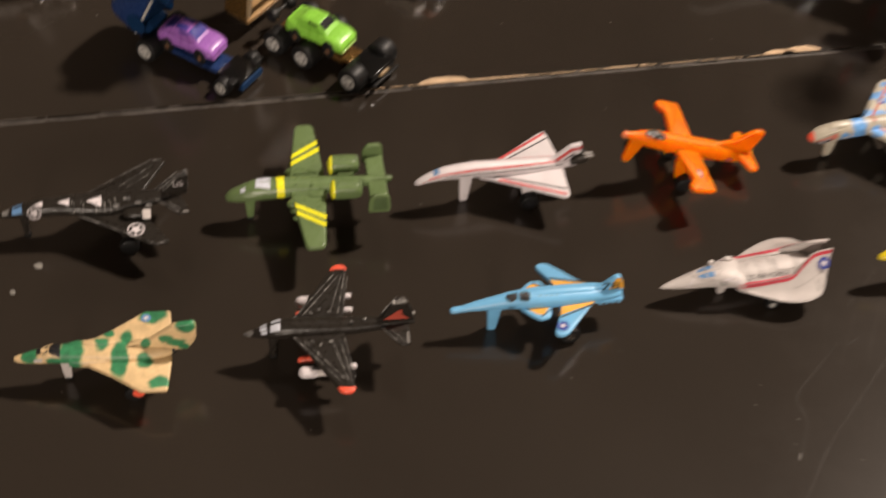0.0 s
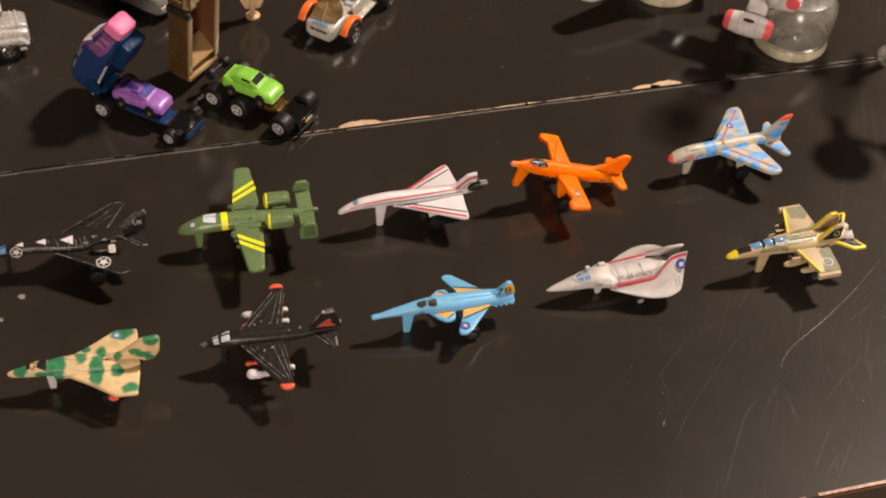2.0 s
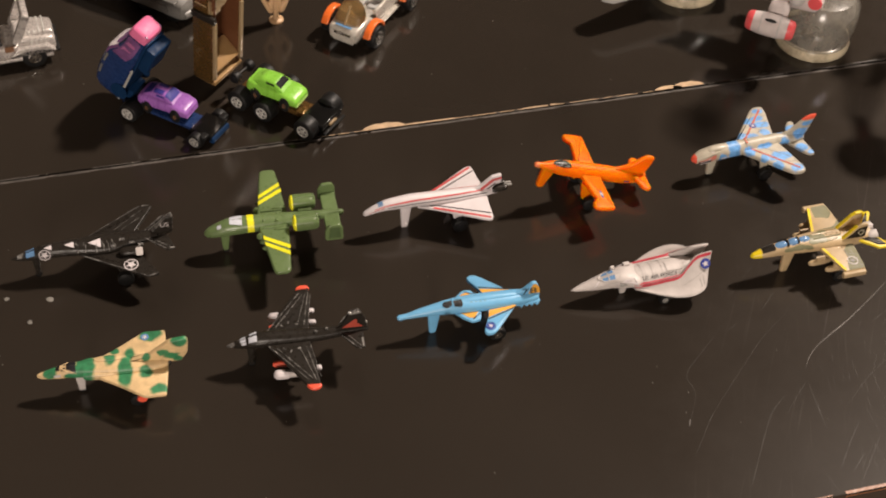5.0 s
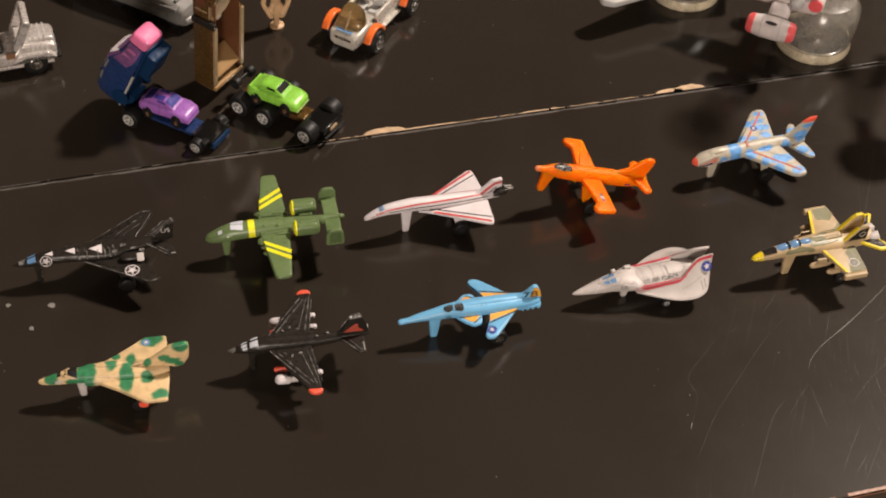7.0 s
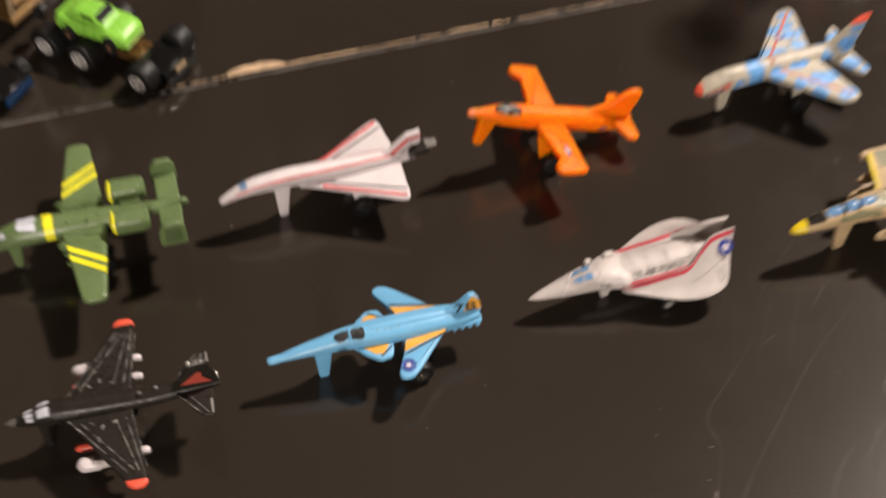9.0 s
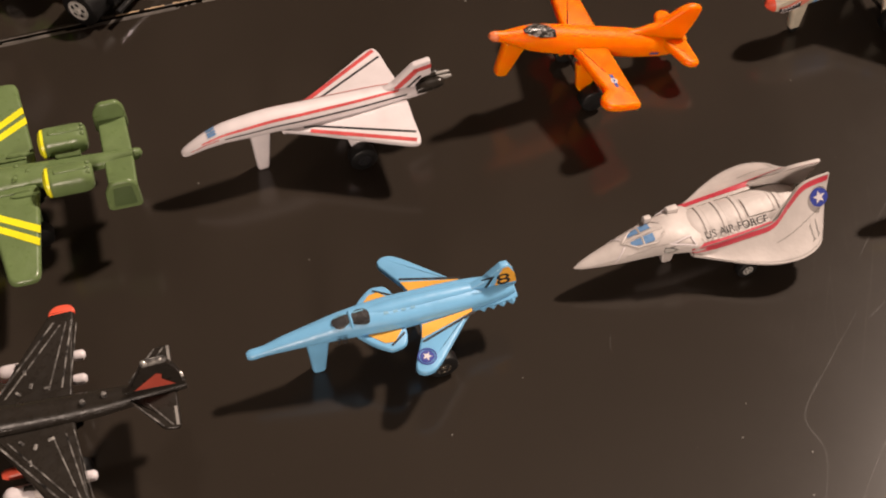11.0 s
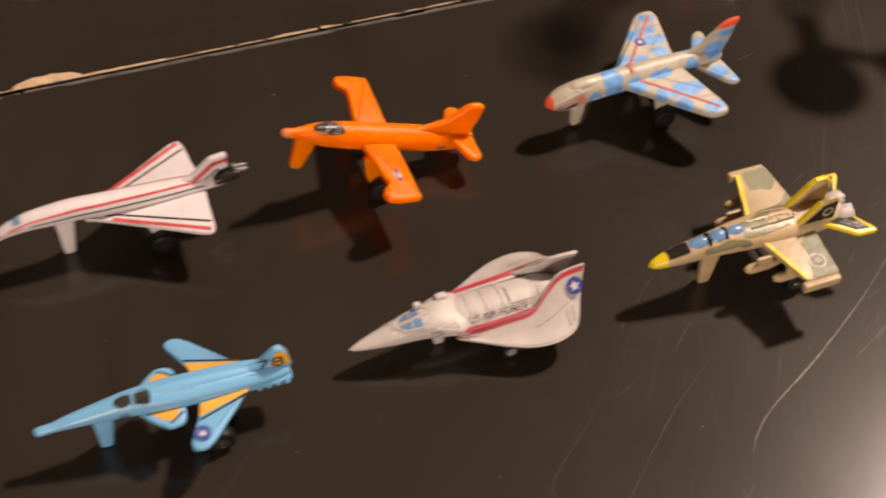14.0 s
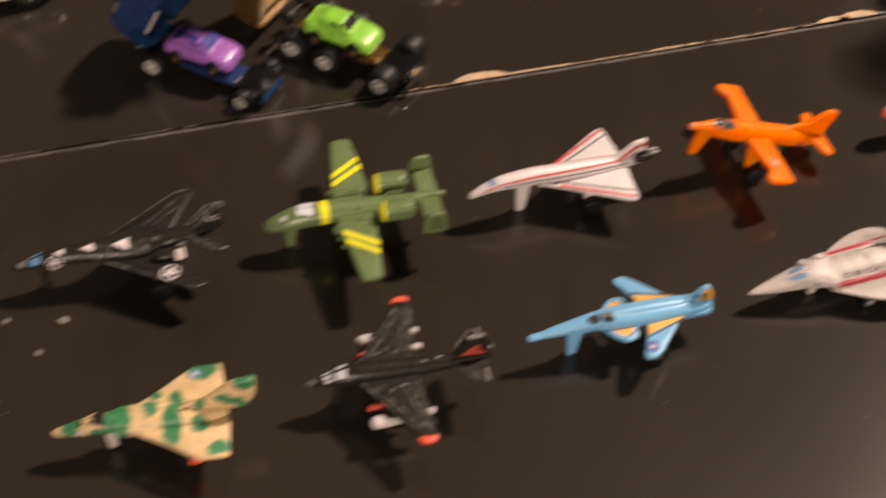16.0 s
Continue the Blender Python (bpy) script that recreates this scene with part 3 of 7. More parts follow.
# ---- room round the table, plain ----
PLASTER = plain("taupe_plaster", (0.22, 0.19, 0.16), 0.85)
CEIL = plain("grey_ceiling_paint", (0.30, 0.28, 0.25), 0.9)
BOARDS = plain("brown_floor_boards", (0.20, 0.11, 0.06), 0.45, 4)


def wall(name, c, size, material, label, category):
    b = bmesh.new()
    bmesh.ops.create_cube(b, size=1.0)
    b.transform(Matrix.Translation(Vector(c) * 1000) @ Matrix.Diagonal((*(Vector(size) * 1000), 1)))
    return tagged(finish(name, b, material), label=label, category=category, kind="structure")


wall("floor", (0, 0.4, -0.80), (5.2, 5.0, 0.10), BOARDS, "brown wooden floor under the table", "floor")
wall("ceiling", (0, 0.4, 2.15), (5.2, 5.0, 0.10), CEIL, "plain dim grey ceiling", "ceiling")
wall("wall_north", (0, 2.95, 0.675), (5.2, 0.10, 2.85), PLASTER, "plain taupe wall", "wall")
wall("wall_south", (0, -2.15, 0.675), (5.2, 0.10, 2.85), PLASTER, "plain taupe wall", "wall")
wall("wall_east", (2.65, 0.4, 0.675), (0.10, 5.0, 2.85), PLASTER, "plain taupe wall", "wall")
wall("wall_west", (-2.65, 0.4, 0.675), (0.10, 5.0, 2.85), PLASTER, "plain taupe wall", "wall")

# ---- toy planes ----
ROW_B, ROW_F = "back row of toy planes", "front row of toy planes"


def black_star_jet():
    root = thing("toy_jet", place(-73.1, -42.5, 0, 178.7), "glossy black toy jet with white triangles and star roundels", "toy plane", ROW_B)
    sec = [(38.2, 8.0, 0.15, 0.15), (36, 8.1, 0.8, 0.8), (33, 8.6, 1.5, 1.4), (29, 9.3, 2.0, 2.1), (23, 9.6, 2.4, 2.2), (12, 9.5, 3.4, 2.0), (3, 10.0, 2.4, 1.8), (-3, 10.6, 1.5, 1.3)]
    body = part("fuselage", loft(sec), BLACK, root)
    part("canopy", coat(sec, 33.8, 31.4, 8, 62, 0.12), GLASSBLUE, body, "light blue painted canopy pane")
    part("canopy", coat(sec, 33.8, 31.4, -62, -8, 0.12), GLASSBLUE, body)
    part("windscreen", coat(sec, 36.2, 34.4, -30, 60, 0.08), WORN, body)
    for x, w, h in ((27.6, 2.2, 1.4), (21.7, 2.7, 1.9), (14.7, 3.5, 3.0)):
        m = on_skin(sec, x, 22)
        part("triangle", slab([(w / 2, -h * 0.1), (-w / 2, h / 2), (-w / 2, -h / 2)], 0.08, 0, m), WHITE, body)
    insignia(body, on_skin(sec, 28.6, 72), 1.65, None, WHITE, WHITE)
    dash = bmesh.new()
    for x in (19.3, 17.2, 14.2, 12.2, 10.8, 9.4):
        slab(stripe((0, -1.3), (0, 1.3), 0.22), 0.05, 0, on_skin(sec, x, 52), dash)
        slab(stripe((0, -0.5), (0, 0.5), 0.22), 0.05, 0, on_skin(sec, x + 0.4, 20), dash)
    part("panel_lines", dash, WORN, body)
    lead = [("edge_line", stripe((19.5, 2.3), (1.2, 13.9), 0.22), WORN, BOTH), ("edge_line", stripe((-1.4, 13.6), (0.6, 13.9), 0.4), WORN, BOTH),
            ("flap_line", stripe((9, 5.5), (0.8, 12.2), 0.16), WORN, (-1,)), ("flap_line", stripe((7, 5.2), (1.6, 9.2), 0.16), WORN, (-1,))]
    ws = wings(root, "wing", [(21, 1.0), (1.4, 14), (-2.6, 13.6), (4.5, 2.0)], 8.4, 1.0, BLACK, 0, 1.2, lead)
    insignia(ws[0][0], ws[0][1] @ at(5.3, 9.0, 0.55), 2.05, None, WHITE, WHITE)
    fin = part("tail_fin", upright(rounded([(4, 10.5), (-1.5, 12.0), (-5.8, 17.2), (-7.8, 17.4), (-7.2, 10.8)], 0.6), 1.0), BLACK, root)
    part("edge_line", upright(stripe((-6.0, 17.3), (-7.8, 17.5), 0.25), 1.04), WORN, fin)
    part("edge_line", upright(stripe((-1.6, 12.2), (-5.8, 17.2), 0.22), 1.04), WORN, fin)
    lettering("lettering", "US", 2.2, at(-5.2, 0.56, 14.4) @ Matrix(((-1, 0, 0, 0), (0, 0, 1, 0), (0, 1, 0, 0), (0, 0, 0, 1))), WHITE, fin, "white letters")
    wings(root, "stabilizer", [(1.0, 0.8), (-5.0, 7.0), (-7.6, 6.8), (-5.8, 0.8)], 10.8, 0.8, BLACK, 0, 0.6, [("edge_line", stripe((0.6, 1.4), (-5.0, 6.7), 0.26), WORN, BOTH), ("edge_line", stripe((-0.6, 1.4), (-5.6, 5.9), 0.2), WORN, BOTH), ("edge_line", stripe((-6.0, 6.4), (-7.2, 6.6), 0.4), LINE, BOTH)])
    for k, (x, y, h) in enumerate(((9.5, 2.6, 11.6), (7.0, 1.2, 12.2), (4.4, 2.4, 11.8), (2.0, 3.2, 11.2))):
        part("deck_stud", slab(rounded([(-0.8, -0.4), (0.8, -0.4), (0.8, 0.4), (-0.8, 0.4)], 0.2, 2), 0.8, 0.2, at(x, y, h - 0.6, 20)), WORN, body)
    part("fin_prong", upright(rounded([(-5.6, 16.8), (-6.8, 18.9), (-7.6, 18.9), (-7.2, 16.8)], 0.3), 0.5, 0.3), WORN, fin)
    part("engine_pod", loft([(8, 9.6, 0.8, 0.6), (6.8, 9.6, 1.5, 1.1), (2.6, 9.6, 1.5, 1.1), (1.6, 9.6, 1.0, 0.8)], 8, 12, None, at(0, 4.4, 0.3)), BLACK, root)
    part("exhaust_ring", slab(rounded([(-1.0, -1.2), (1.0, -1.2), (1.0, 1.2), (-1.0, 1.2)], 0.4, 2), 0.3, 0.1, at(2.6, 5.6, 10.4, -40)), PEARL, root)
    gear(root, BLACK, 7.4, 7.8, 2.3, 1.9, 8.2, None, (31.5, 8.4, 1.6))


def green_attack_plane():
    root = thing("toy_plane", place(-17.7, -44.9, 0, 177.1), "olive green toy attack plane with yellow wing stripes", "toy plane", ROW_B)
    sec = [(39.3, 8.2, 0.5, 0.5), (38.6, 8.3, 1.3, 1.2), (36, 8.9, 2.1, 2.0), (32, 9.9, 2.6, 2.6), (27, 10.2, 2.7, 2.5), (17, 10.3, 2.4, 2.1), (8, 10.8, 1.6, 1.4), (-0.6, 11.0, 0.9, 0.9)]
    body = part("fuselage", loft(sec), GREEN, root)
    part("windscreen", coat(sec, 32.0, 28.4, (0, 4), (30, 46), 0.1), WINDOW, body, "pale grey painted window")
    part("windscreen", coat(sec, 35.6, 34.4, 12, 40, 0.1), WINDOW, body)
    part("windscreen", coat(sec, 31.8, 28.2, -42, -2, 0.1), WINDOW, body)
    part("yellow_band", coat(sec, 26.9, 25.0, -110, 110, 0.1, 4, 22), LEMON, body)
    mk = [("stripe", [(23.0, 6.2), (22.8, 7.7), (15.8, 12.3), (15.6, 10.9)], LEMON, BOTH), ("stripe", [(22.7, 8.7), (22.5, 10.2), (16.1, 14.7), (15.9, 13.3)], LEMON, BOTH)]
    wings(root, "wing", [(24, 2.0), (23.3, 5.5), (21.2, 20.8), (16.6, 20.8), (15, 2.0)], 10.4, 1.5, GREEN, 0, 1.4, mk, 0.6)
    for s in BOTH:
        for y in (4.2, 6.6, 9.0):
            part("bomb", loft([(25 - y * 0.16, 8.9, 0.2, 0.2), (24 - y * 0.16, 8.9, 0.8, 0.8), (20, 8.9, 0.8, 0.8), (18.6, 8.9, 0.3, 0.3)], 8, 10, None, at(0, s * y, 0)), GREEN, root)
        e = part("engine", loft([(13.5, 12.7, 1.9, 1.9, 2.6), (12.8, 12.7, 2.2, 2.2, 2.8), (8.2, 12.7, 2.2, 2.2, 2.8), (6.9, 12.7, 1.9, 1.9, 2.6), (6.6, 12.7, 1.5, 1.5, 2.4)], 16, 24, None, at(0, s * 4.1, 0)), GREEN, root)
        part("intake_ring", lathe([(-0.2, 1.9), (-0.1, 2.32), (0.3, 2.3), (0.7, 1.7), (0.9, 0.9), (0.9, 0.05)], 22, at(13.3, s * 4.1, 12.7) @ ALONG), LEMON, e)
        part("pylon", slab([(12, -1.6), (12, 1.6), (8, 1.6), (8, -1.6)], 1.0, 0.2, at(0, s * 2.6, 12.4, s * 25)), GREEN, root)
        part("engine_spine", slab(rounded([(12.4, -0.5), (12.4, 0.5), (7.4, 0.5), (7.4, -0.5)], 0.3, 2), 0.6, 0.2, at(0, s * 4.1, 14.8)), GREEN, e)
        for k in range(3):
            part("engine_stud", lathe([(-0.2, 0.4), (0.3, 0.3), (0.4, 0.05)], 8, at(7.2, s * 4.1 + 0.9 * (k - 1), 14.7 - 0.2 * abs(k - 1)) @ STAND), GREEN, e)
        for y in (4.2,):
            part("flap_fairing", loft([(19.4, 11.3, 0.2, 0.15), (18.4, 11.35, 0.45, 0.35), (16.2, 11.35, 0.45, 0.35), (15.0, 11.3, 0.15, 0.1)], 8, 10, None, at(0, s * y, 0)), GREEN, root)
        part("gear_pod", loft([(24.6, 9.9, 0.5, 0.5), (23.6, 9.9, 1.2, 1.1), (19.0, 9.9, 1.2, 1.1), (17.4, 9.9, 0.4, 0.4)], 10, 12, None, at(0, s * 5.2, 0)), GREEN, root)
        f = part("tail_fin", upright(rounded([(5.4, 8.8), (5.3, 13.0), (4.2, 15.0), (1.0, 15.0), (0.2, 13.4), (0.0, 8.8)], 0.9, 4), 1.0, s * 8.5, 0.4), GREEN, root)
        part("rudder_panel", upright(rounded([(4.4, 9.8), (4.0, 14.0), (1.2, 14.0), (0.8, 9.8)], 0.3, 2), 0.12, s * 9.0, 0.04), DARKGREEN, f)
    wings(root, "stabilizer", [(4.8, 0.5), (4.8, 8.5), (0.4, 8.5), (0.2, 0.5)], 11.0, 1.2, GREEN, 0, 0.6)
    part("tail_stud", lathe([(-0.4, 0.9), (0.6, 0.7), (0.9, 0.1)], 12, at(-0.4, 0, 11.2) @ ALONG @ at(0, 0, 0, 0, 0, 180)), GREEN, body)
    for x, y in ((22.2, 1.2), (20.6, 0.2), (18.4, 1.4), (16.4, 0.3), (21.4, -1.2), (18.0, -1.0)):
        part("deck_stud", lathe([(-0.3, 0.42), (0.25, 0.32), (0.35, 0.05)], 8, at(x, y, 12.2) @ STAND), GREEN, body)
    for s in BOTH:
        part("deck_ridge", slab(rounded([(22.6, -0.3), (22.6, 0.3), (16.4, 0.3), (16.4, -0.3)], 0.2, 2), 0.5, 0.15, at(0, s * 3.4, 11.2)), GREEN, body)
    gear(root, GREEN, 17, 5.0, 2.2, 1.8, 9.6, None, (33.5, 8.6, 2.2))


def white_supersonic():
    root = thing("toy_airliner", place(27.5, -42.9, 0, 182.7), "white toy supersonic airliner with red and black stripes", "toy plane", ROW_B)
    sec = [(38.0, 8.3, 0.45, 0.45), (37.5, 8.45, 0.8, 0.75), (34, 9.8, 1.35, 1.3), (30, 10.5, 1.75, 1.7), (24, 10.5, 2.05, 2.0), (18, 10.0, 2.1, 2.0), (10, 9.5, 2.1, 1.8), (2, 9.1, 1.8, 1.5), (-3.4, 8.6, 1.2, 0.9), (-4.8, 8.3, 0.4, 0.35)]
    body = part("fuselage", loft(sec, 30, 24), WHITE, root)
    for a in (20, -20):
        for d in (-9, 9):
            part("windscreen", coat(sec, 33.6, 32.2, a + d - 7, a + d + 7, 0.09, 4, 3), GLASSBLUE, body, "small blue windows")
    for s in BOTH:
        part("red_stripe", coat(sec, 34.8, 1.4, (s * 53, s * 26), (s * 66, s * 38), 0.06, 34, 3), RED, body)
        part("black_stripe", coat(sec, 31, 0.2, (s * 80, s * 62), (s * 86, s * 71), 0.06, 30, 2), INK, body)
        part("nose_edge", coat(sec, 36.6, 32.0, s * 72, s * 78, 0.05, 8, 1), RED, body)
    mk = [("red_stripe", stripe((17.3, 3.0), (1.9, 10.9), 0.72), RED, BOTH), ("black_stripe", stripe((16.2, 2.3), (1.4, 9.2), 0.4), INK, BOTH), ("black_stripe", stripe((18.2, 1.9), (16.1, 2.3), 0.36), INK, BOTH)]
    wings(root, "wing", [(22.0, 1.0), (17.6, 3.2), (3.2, 11.4), (1.6, 11.8), (1.0, 10.4), (0.7, 6.0), (0.2, 1.5)], 8.3, 0.9, WHITE, 0, 0.7, mk)
    fin = part("tail_fin", upright(rounded([(6.5, 9.8), (2.2, 11.4), (-1.4, 14.6), (-4.4, 14.9), (-4.5, 11.6), (-2.6, 11.2), (-0.8, 8.6)], 0.35, 3), 1.2, 0, 0.35), WHITE, root)
    for s in BOTH:
        part("red_stripe", upright(stripe((1.8, 10.4), (-1.9, 13.5), 1.0), 0.08, s * 0.61, 0), RED, fin)
        part("red_stripe", upright(stripe((-1.7, 13.4), (-4.4, 13.7), 0.85), 0.08, s * 0.61, 0), RED, fin)
        part("black_stripe", upright(stripe((0.4, 9.6), (-2.6, 12.0), 0.4), 0.08, s * 0.61, 0), INK, fin)
        part("engine_nozzle", loft([(-1.6, 9.6, 0.9, 0.8), (-3.0, 9.8, 1.1, 1.0), (-6.0, 9.9, 0.9, 0.85), (-6.4, 9.9, 0.5, 0.5)], 10, 14, None, at(0, s * 1.0, 0)), BLACK, root, "black engine nozzle")
        part("tail_pin", loft([(-5.6, 10.3, 0.4, 0.4), (-7.6, 10.2, 0.36, 0.36), (-8.0, 10.2, 0.2, 0.2)], 6, 10, None, at(0, s * 0.5, 0)), LINE, root, "small bare metal tail pin")
    gear(root, WHITE, 9.6, 5.6, 2.35, 2.1, 7.6, INK, (25.2, 9.4, 2.6), nose_wheel=False)


def orange_rocket_plane():
    m = pose(59.9 * MM, -42.2 * MM, 2.2 * MM, 0, 0, 180.5) @ pose(0, 0, 0, 0, -17.2, 0) @ pose(-16 * MM, 0, -2.2 * MM)
    root = thing("toy_rocket_plane", m, "bright orange plastic toy rocket plane tipped back on its tail", "toy plane", ROW_B)
    sec = [(36.9, 10.5, 0.5, 0.5), (36.3, 10.5, 0.85, 0.85), (34.4, 10.4, 1.0, 1.0), (32.4, 10.4, 1.5, 1.5), (28, 10.2, 2.3, 2.4), (21, 9.8, 2.6, 2.5), (10, 9.3, 2.5, 2.5), (3, 9.0, 2.0, 2.2), (-1.6, 9.2, 1.3, 1.7)]
    body = part("fuselage", loft(sec, 30, 26), ORANGE, root)
    part("nose_cap", loft([(37.0, 10.5, 0.45, 0.45), (36.3, 10.5, 0.87, 0.87), (35.6, 10.45, 0.93, 0.93)], 6, 16), NOSEORANGE, body, "worn salmon nose tip")
    can = part("canopy", coat(sec, 31.4, 28.6, (6, -34), (30, 52), 0.08), BLACK, body, "black printed canopy with painted silver glints")
    part("canopy", coat(sec, 28.6, 25.6, (-34, 16), (52, 44), 0.08), BLACK, body)
    rng = random.Random(5)
    # gloss sparkle painted on as small pale strips
    for i in range(64):
        x, a = rng.uniform(26.4, 30.6), rng.uniform(-20, 46)
        part("painted_glint", slab(stripe((-0.2, 0), (0.2, 0.1), 0.11), 0.04, 0, on_skin(sec, x, a, 0.12)), LINE, can)
    part("exhaust", lathe([(-0.3, 0.5), (0.8, 0.9), (1.0, 0.4)], 14, at(-1.1, 0, 9.8) @ ALONG), TIPRED, body)
    ws = wings(root, "wing", [(21.9, 1.5), (20.0, 12.4), (21.6, 13.9), (21.9, 15.4), (21.0, 16.6), (18.6, 16.7), (14.6, 16.2), (14.8, 1.5)], 9.3, 1.6, ORANGE, 0, 0.7, (), 0.7)
    w, mw, sd = ws[0]
    part("roundel", slab(ring_poly(0.62, 18), 0.06, 0, mw @ at(17.7, 10.6, 0.82)), WHITE, w)
    part("roundel_bar", slab(rounded([(-0.3, -1.5), (0.3, -1.5), (0.3, 1.5), (-0.3, 1.5)], 0.1, 2), 0.06, 0, mw @ at(17.7, 10.6, 0.80)), NAVYMARK, w, "navy bar with a pink middle")
    part("star", slab(star_poly(0.42), 0.05, 0, mw @ at(17.7, 10.6, 0.87)), NAVYMARK, w)
    part("tail_fin", upright(rounded([(13, 11.2), (8.5, 12.3), (5.0, 13.9), (1.9, 17.3), (0.2, 18.0), (-1.9, 17.6), (-1.7, 14.6), (-0.8, 10.2)], 0.9, 4), 1.5, 0, 0.6), ORANGE, root)
    wings(root, "stabilizer", [(4.0, 0.8), (1.6, 6.6), (0.2, 7.3), (-1.4, 6.8), (-1.4, 0.8)], 10.2, 1.4, ORANGE, 0, 0.9, (), 0.6)
    for s in BOTH:
        part("side_print", coat(sec, 6.0, 4.2, s * 92, s * 104, 0.08, 4, 2), NAVYMARK, body)
        wheel(root, 16.8, s * 6.2, 2.2, 2.2, 2.2, None, s, 0.5)
        part("main_leg", upright(rounded([(21.8, 8.6), (19.6, 3.2), (18.6, 2.2), (14.6, 8.6)], 0.5, 3), 1.1, s * 4.5), ORANGE, root)
    part("axle", lathe([(-6.2, 0.35), (6.2, 0.35)], 8, at(16.8, 0, 2.2)), BLACK, root)
    part("nose_leg", upright(rounded([(34.0, 9.8), (33.4, 2.2), (31.2, 2.0), (29.6, 9.4)], 0.9, 5), 1.9, 0, 0.6), ORANGE, root)


def sprayed(name, base, over, spots, rough=0.45):
    """Base paint with soft sprayed spots: each a centre and three half-widths in millimetres."""
    m, nt, b = nodes_of(name)
    vec = coords(nt)
    wob = nt.nodes.new("ShaderNodeTexNoise")
    wob.inputs["Scale"].default_value, wob.inputs["Detail"].default_value = 330, 3
    link(nt, vec, wob.inputs["Vector"])
    shift = nt.nodes.new("ShaderNodeVectorMath")
    shift.operation = "MULTIPLY_ADD"
    link(nt, wob.outputs["Color"], shift.inputs[0])
    shift.inputs[1].default_value = (0.0022, 0.0022, 0.0022)
    link(nt, vec, shift.inputs[2])
    total = None
    for x, y, z, rx, ry, rz in spots:
        mp = nt.nodes.new("ShaderNodeMapping")
        mp.vector_type = "TEXTURE"
        mp.inputs["Location"].default_value = ((x + 1.1) * MM, (y + 1.1) * MM, (z + 1.1) * MM)
        mp.inputs["Scale"].default_value = (rx * MM, ry * MM, rz * MM)
        link(nt, shift.outputs[0], mp.inputs["Vector"])
        d = nt.nodes.new("ShaderNodeVectorMath")
        d.operation = "LENGTH"
        link(nt, mp.outputs[0], d.inputs[0])
        if total is None:
            total = d.outputs["Value"]
        else:
            least = nt.nodes.new("ShaderNodeMath")
            least.operation = "MINIMUM"
            link(nt, total, least.inputs[0])
            link(nt, d.outputs["Value"], least.inputs[1])
            total = least.outputs[0]
    amount = nt.nodes.new("ShaderNodeMapRange")
    amount.interpolation_type = "SMOOTHSTEP"
    amount.inputs["From Min"].default_value, amount.inputs["From Max"].default_value = 1.24, 0.80
    link(nt, total, amount.inputs["Value"])
    mix = nt.nodes.new("ShaderNodeMix")
    mix.data_type = "RGBA"
    link(nt, amount.outputs["Result"], mix.inputs["Factor"])
    link(nt, ramp(nt, noise_tex(nt, vec, 420, 5, 0.65), [(0.3, scaled(base, 0.82)), (0.7, scaled(base, 1.12))]), mix.inputs[6])
    link(nt, ramp(nt, noise_tex(nt, vec, 520, 5, 0.7), [(0.3, scaled(over, 0.7)), (0.72, scaled(over, 1.5))]), mix.inputs[7])
    link(nt, mix.outputs[2], b.inputs["Base Color"])
    b.inputs["Roughness"].default_value = rough
    bump(nt, b, noise_tex(nt, vec, 420, 3), 0.7, 0.00018)
    return m


def blade(sections, n=18):
    """A fin cast with round edges: rows of height, front, rear and thickness."""
    b, rows = bmesh.new(), []
    for z, xf, xr, t in sections:
        row = []
        for k in range(n):
            a = math.tau * k / n
            c = math.cos(a)
            row.append(b.verts.new(((xf + xr) / 2 + (xf - xr) / 2 * c, t / 2 * math.copysign(abs(math.sin(a)) ** 0.6, math.sin(a)), z)))
        rows.append(row)
    for p, q in zip(rows, rows[1:]):
        for k in range(n):
            b.faces.new((p[k], p[(k + 1) % n], q[(k + 1) % n], q[k]))
    b.faces.new(rows[0][::-1])
    b.faces.new(rows[-1])
    return b


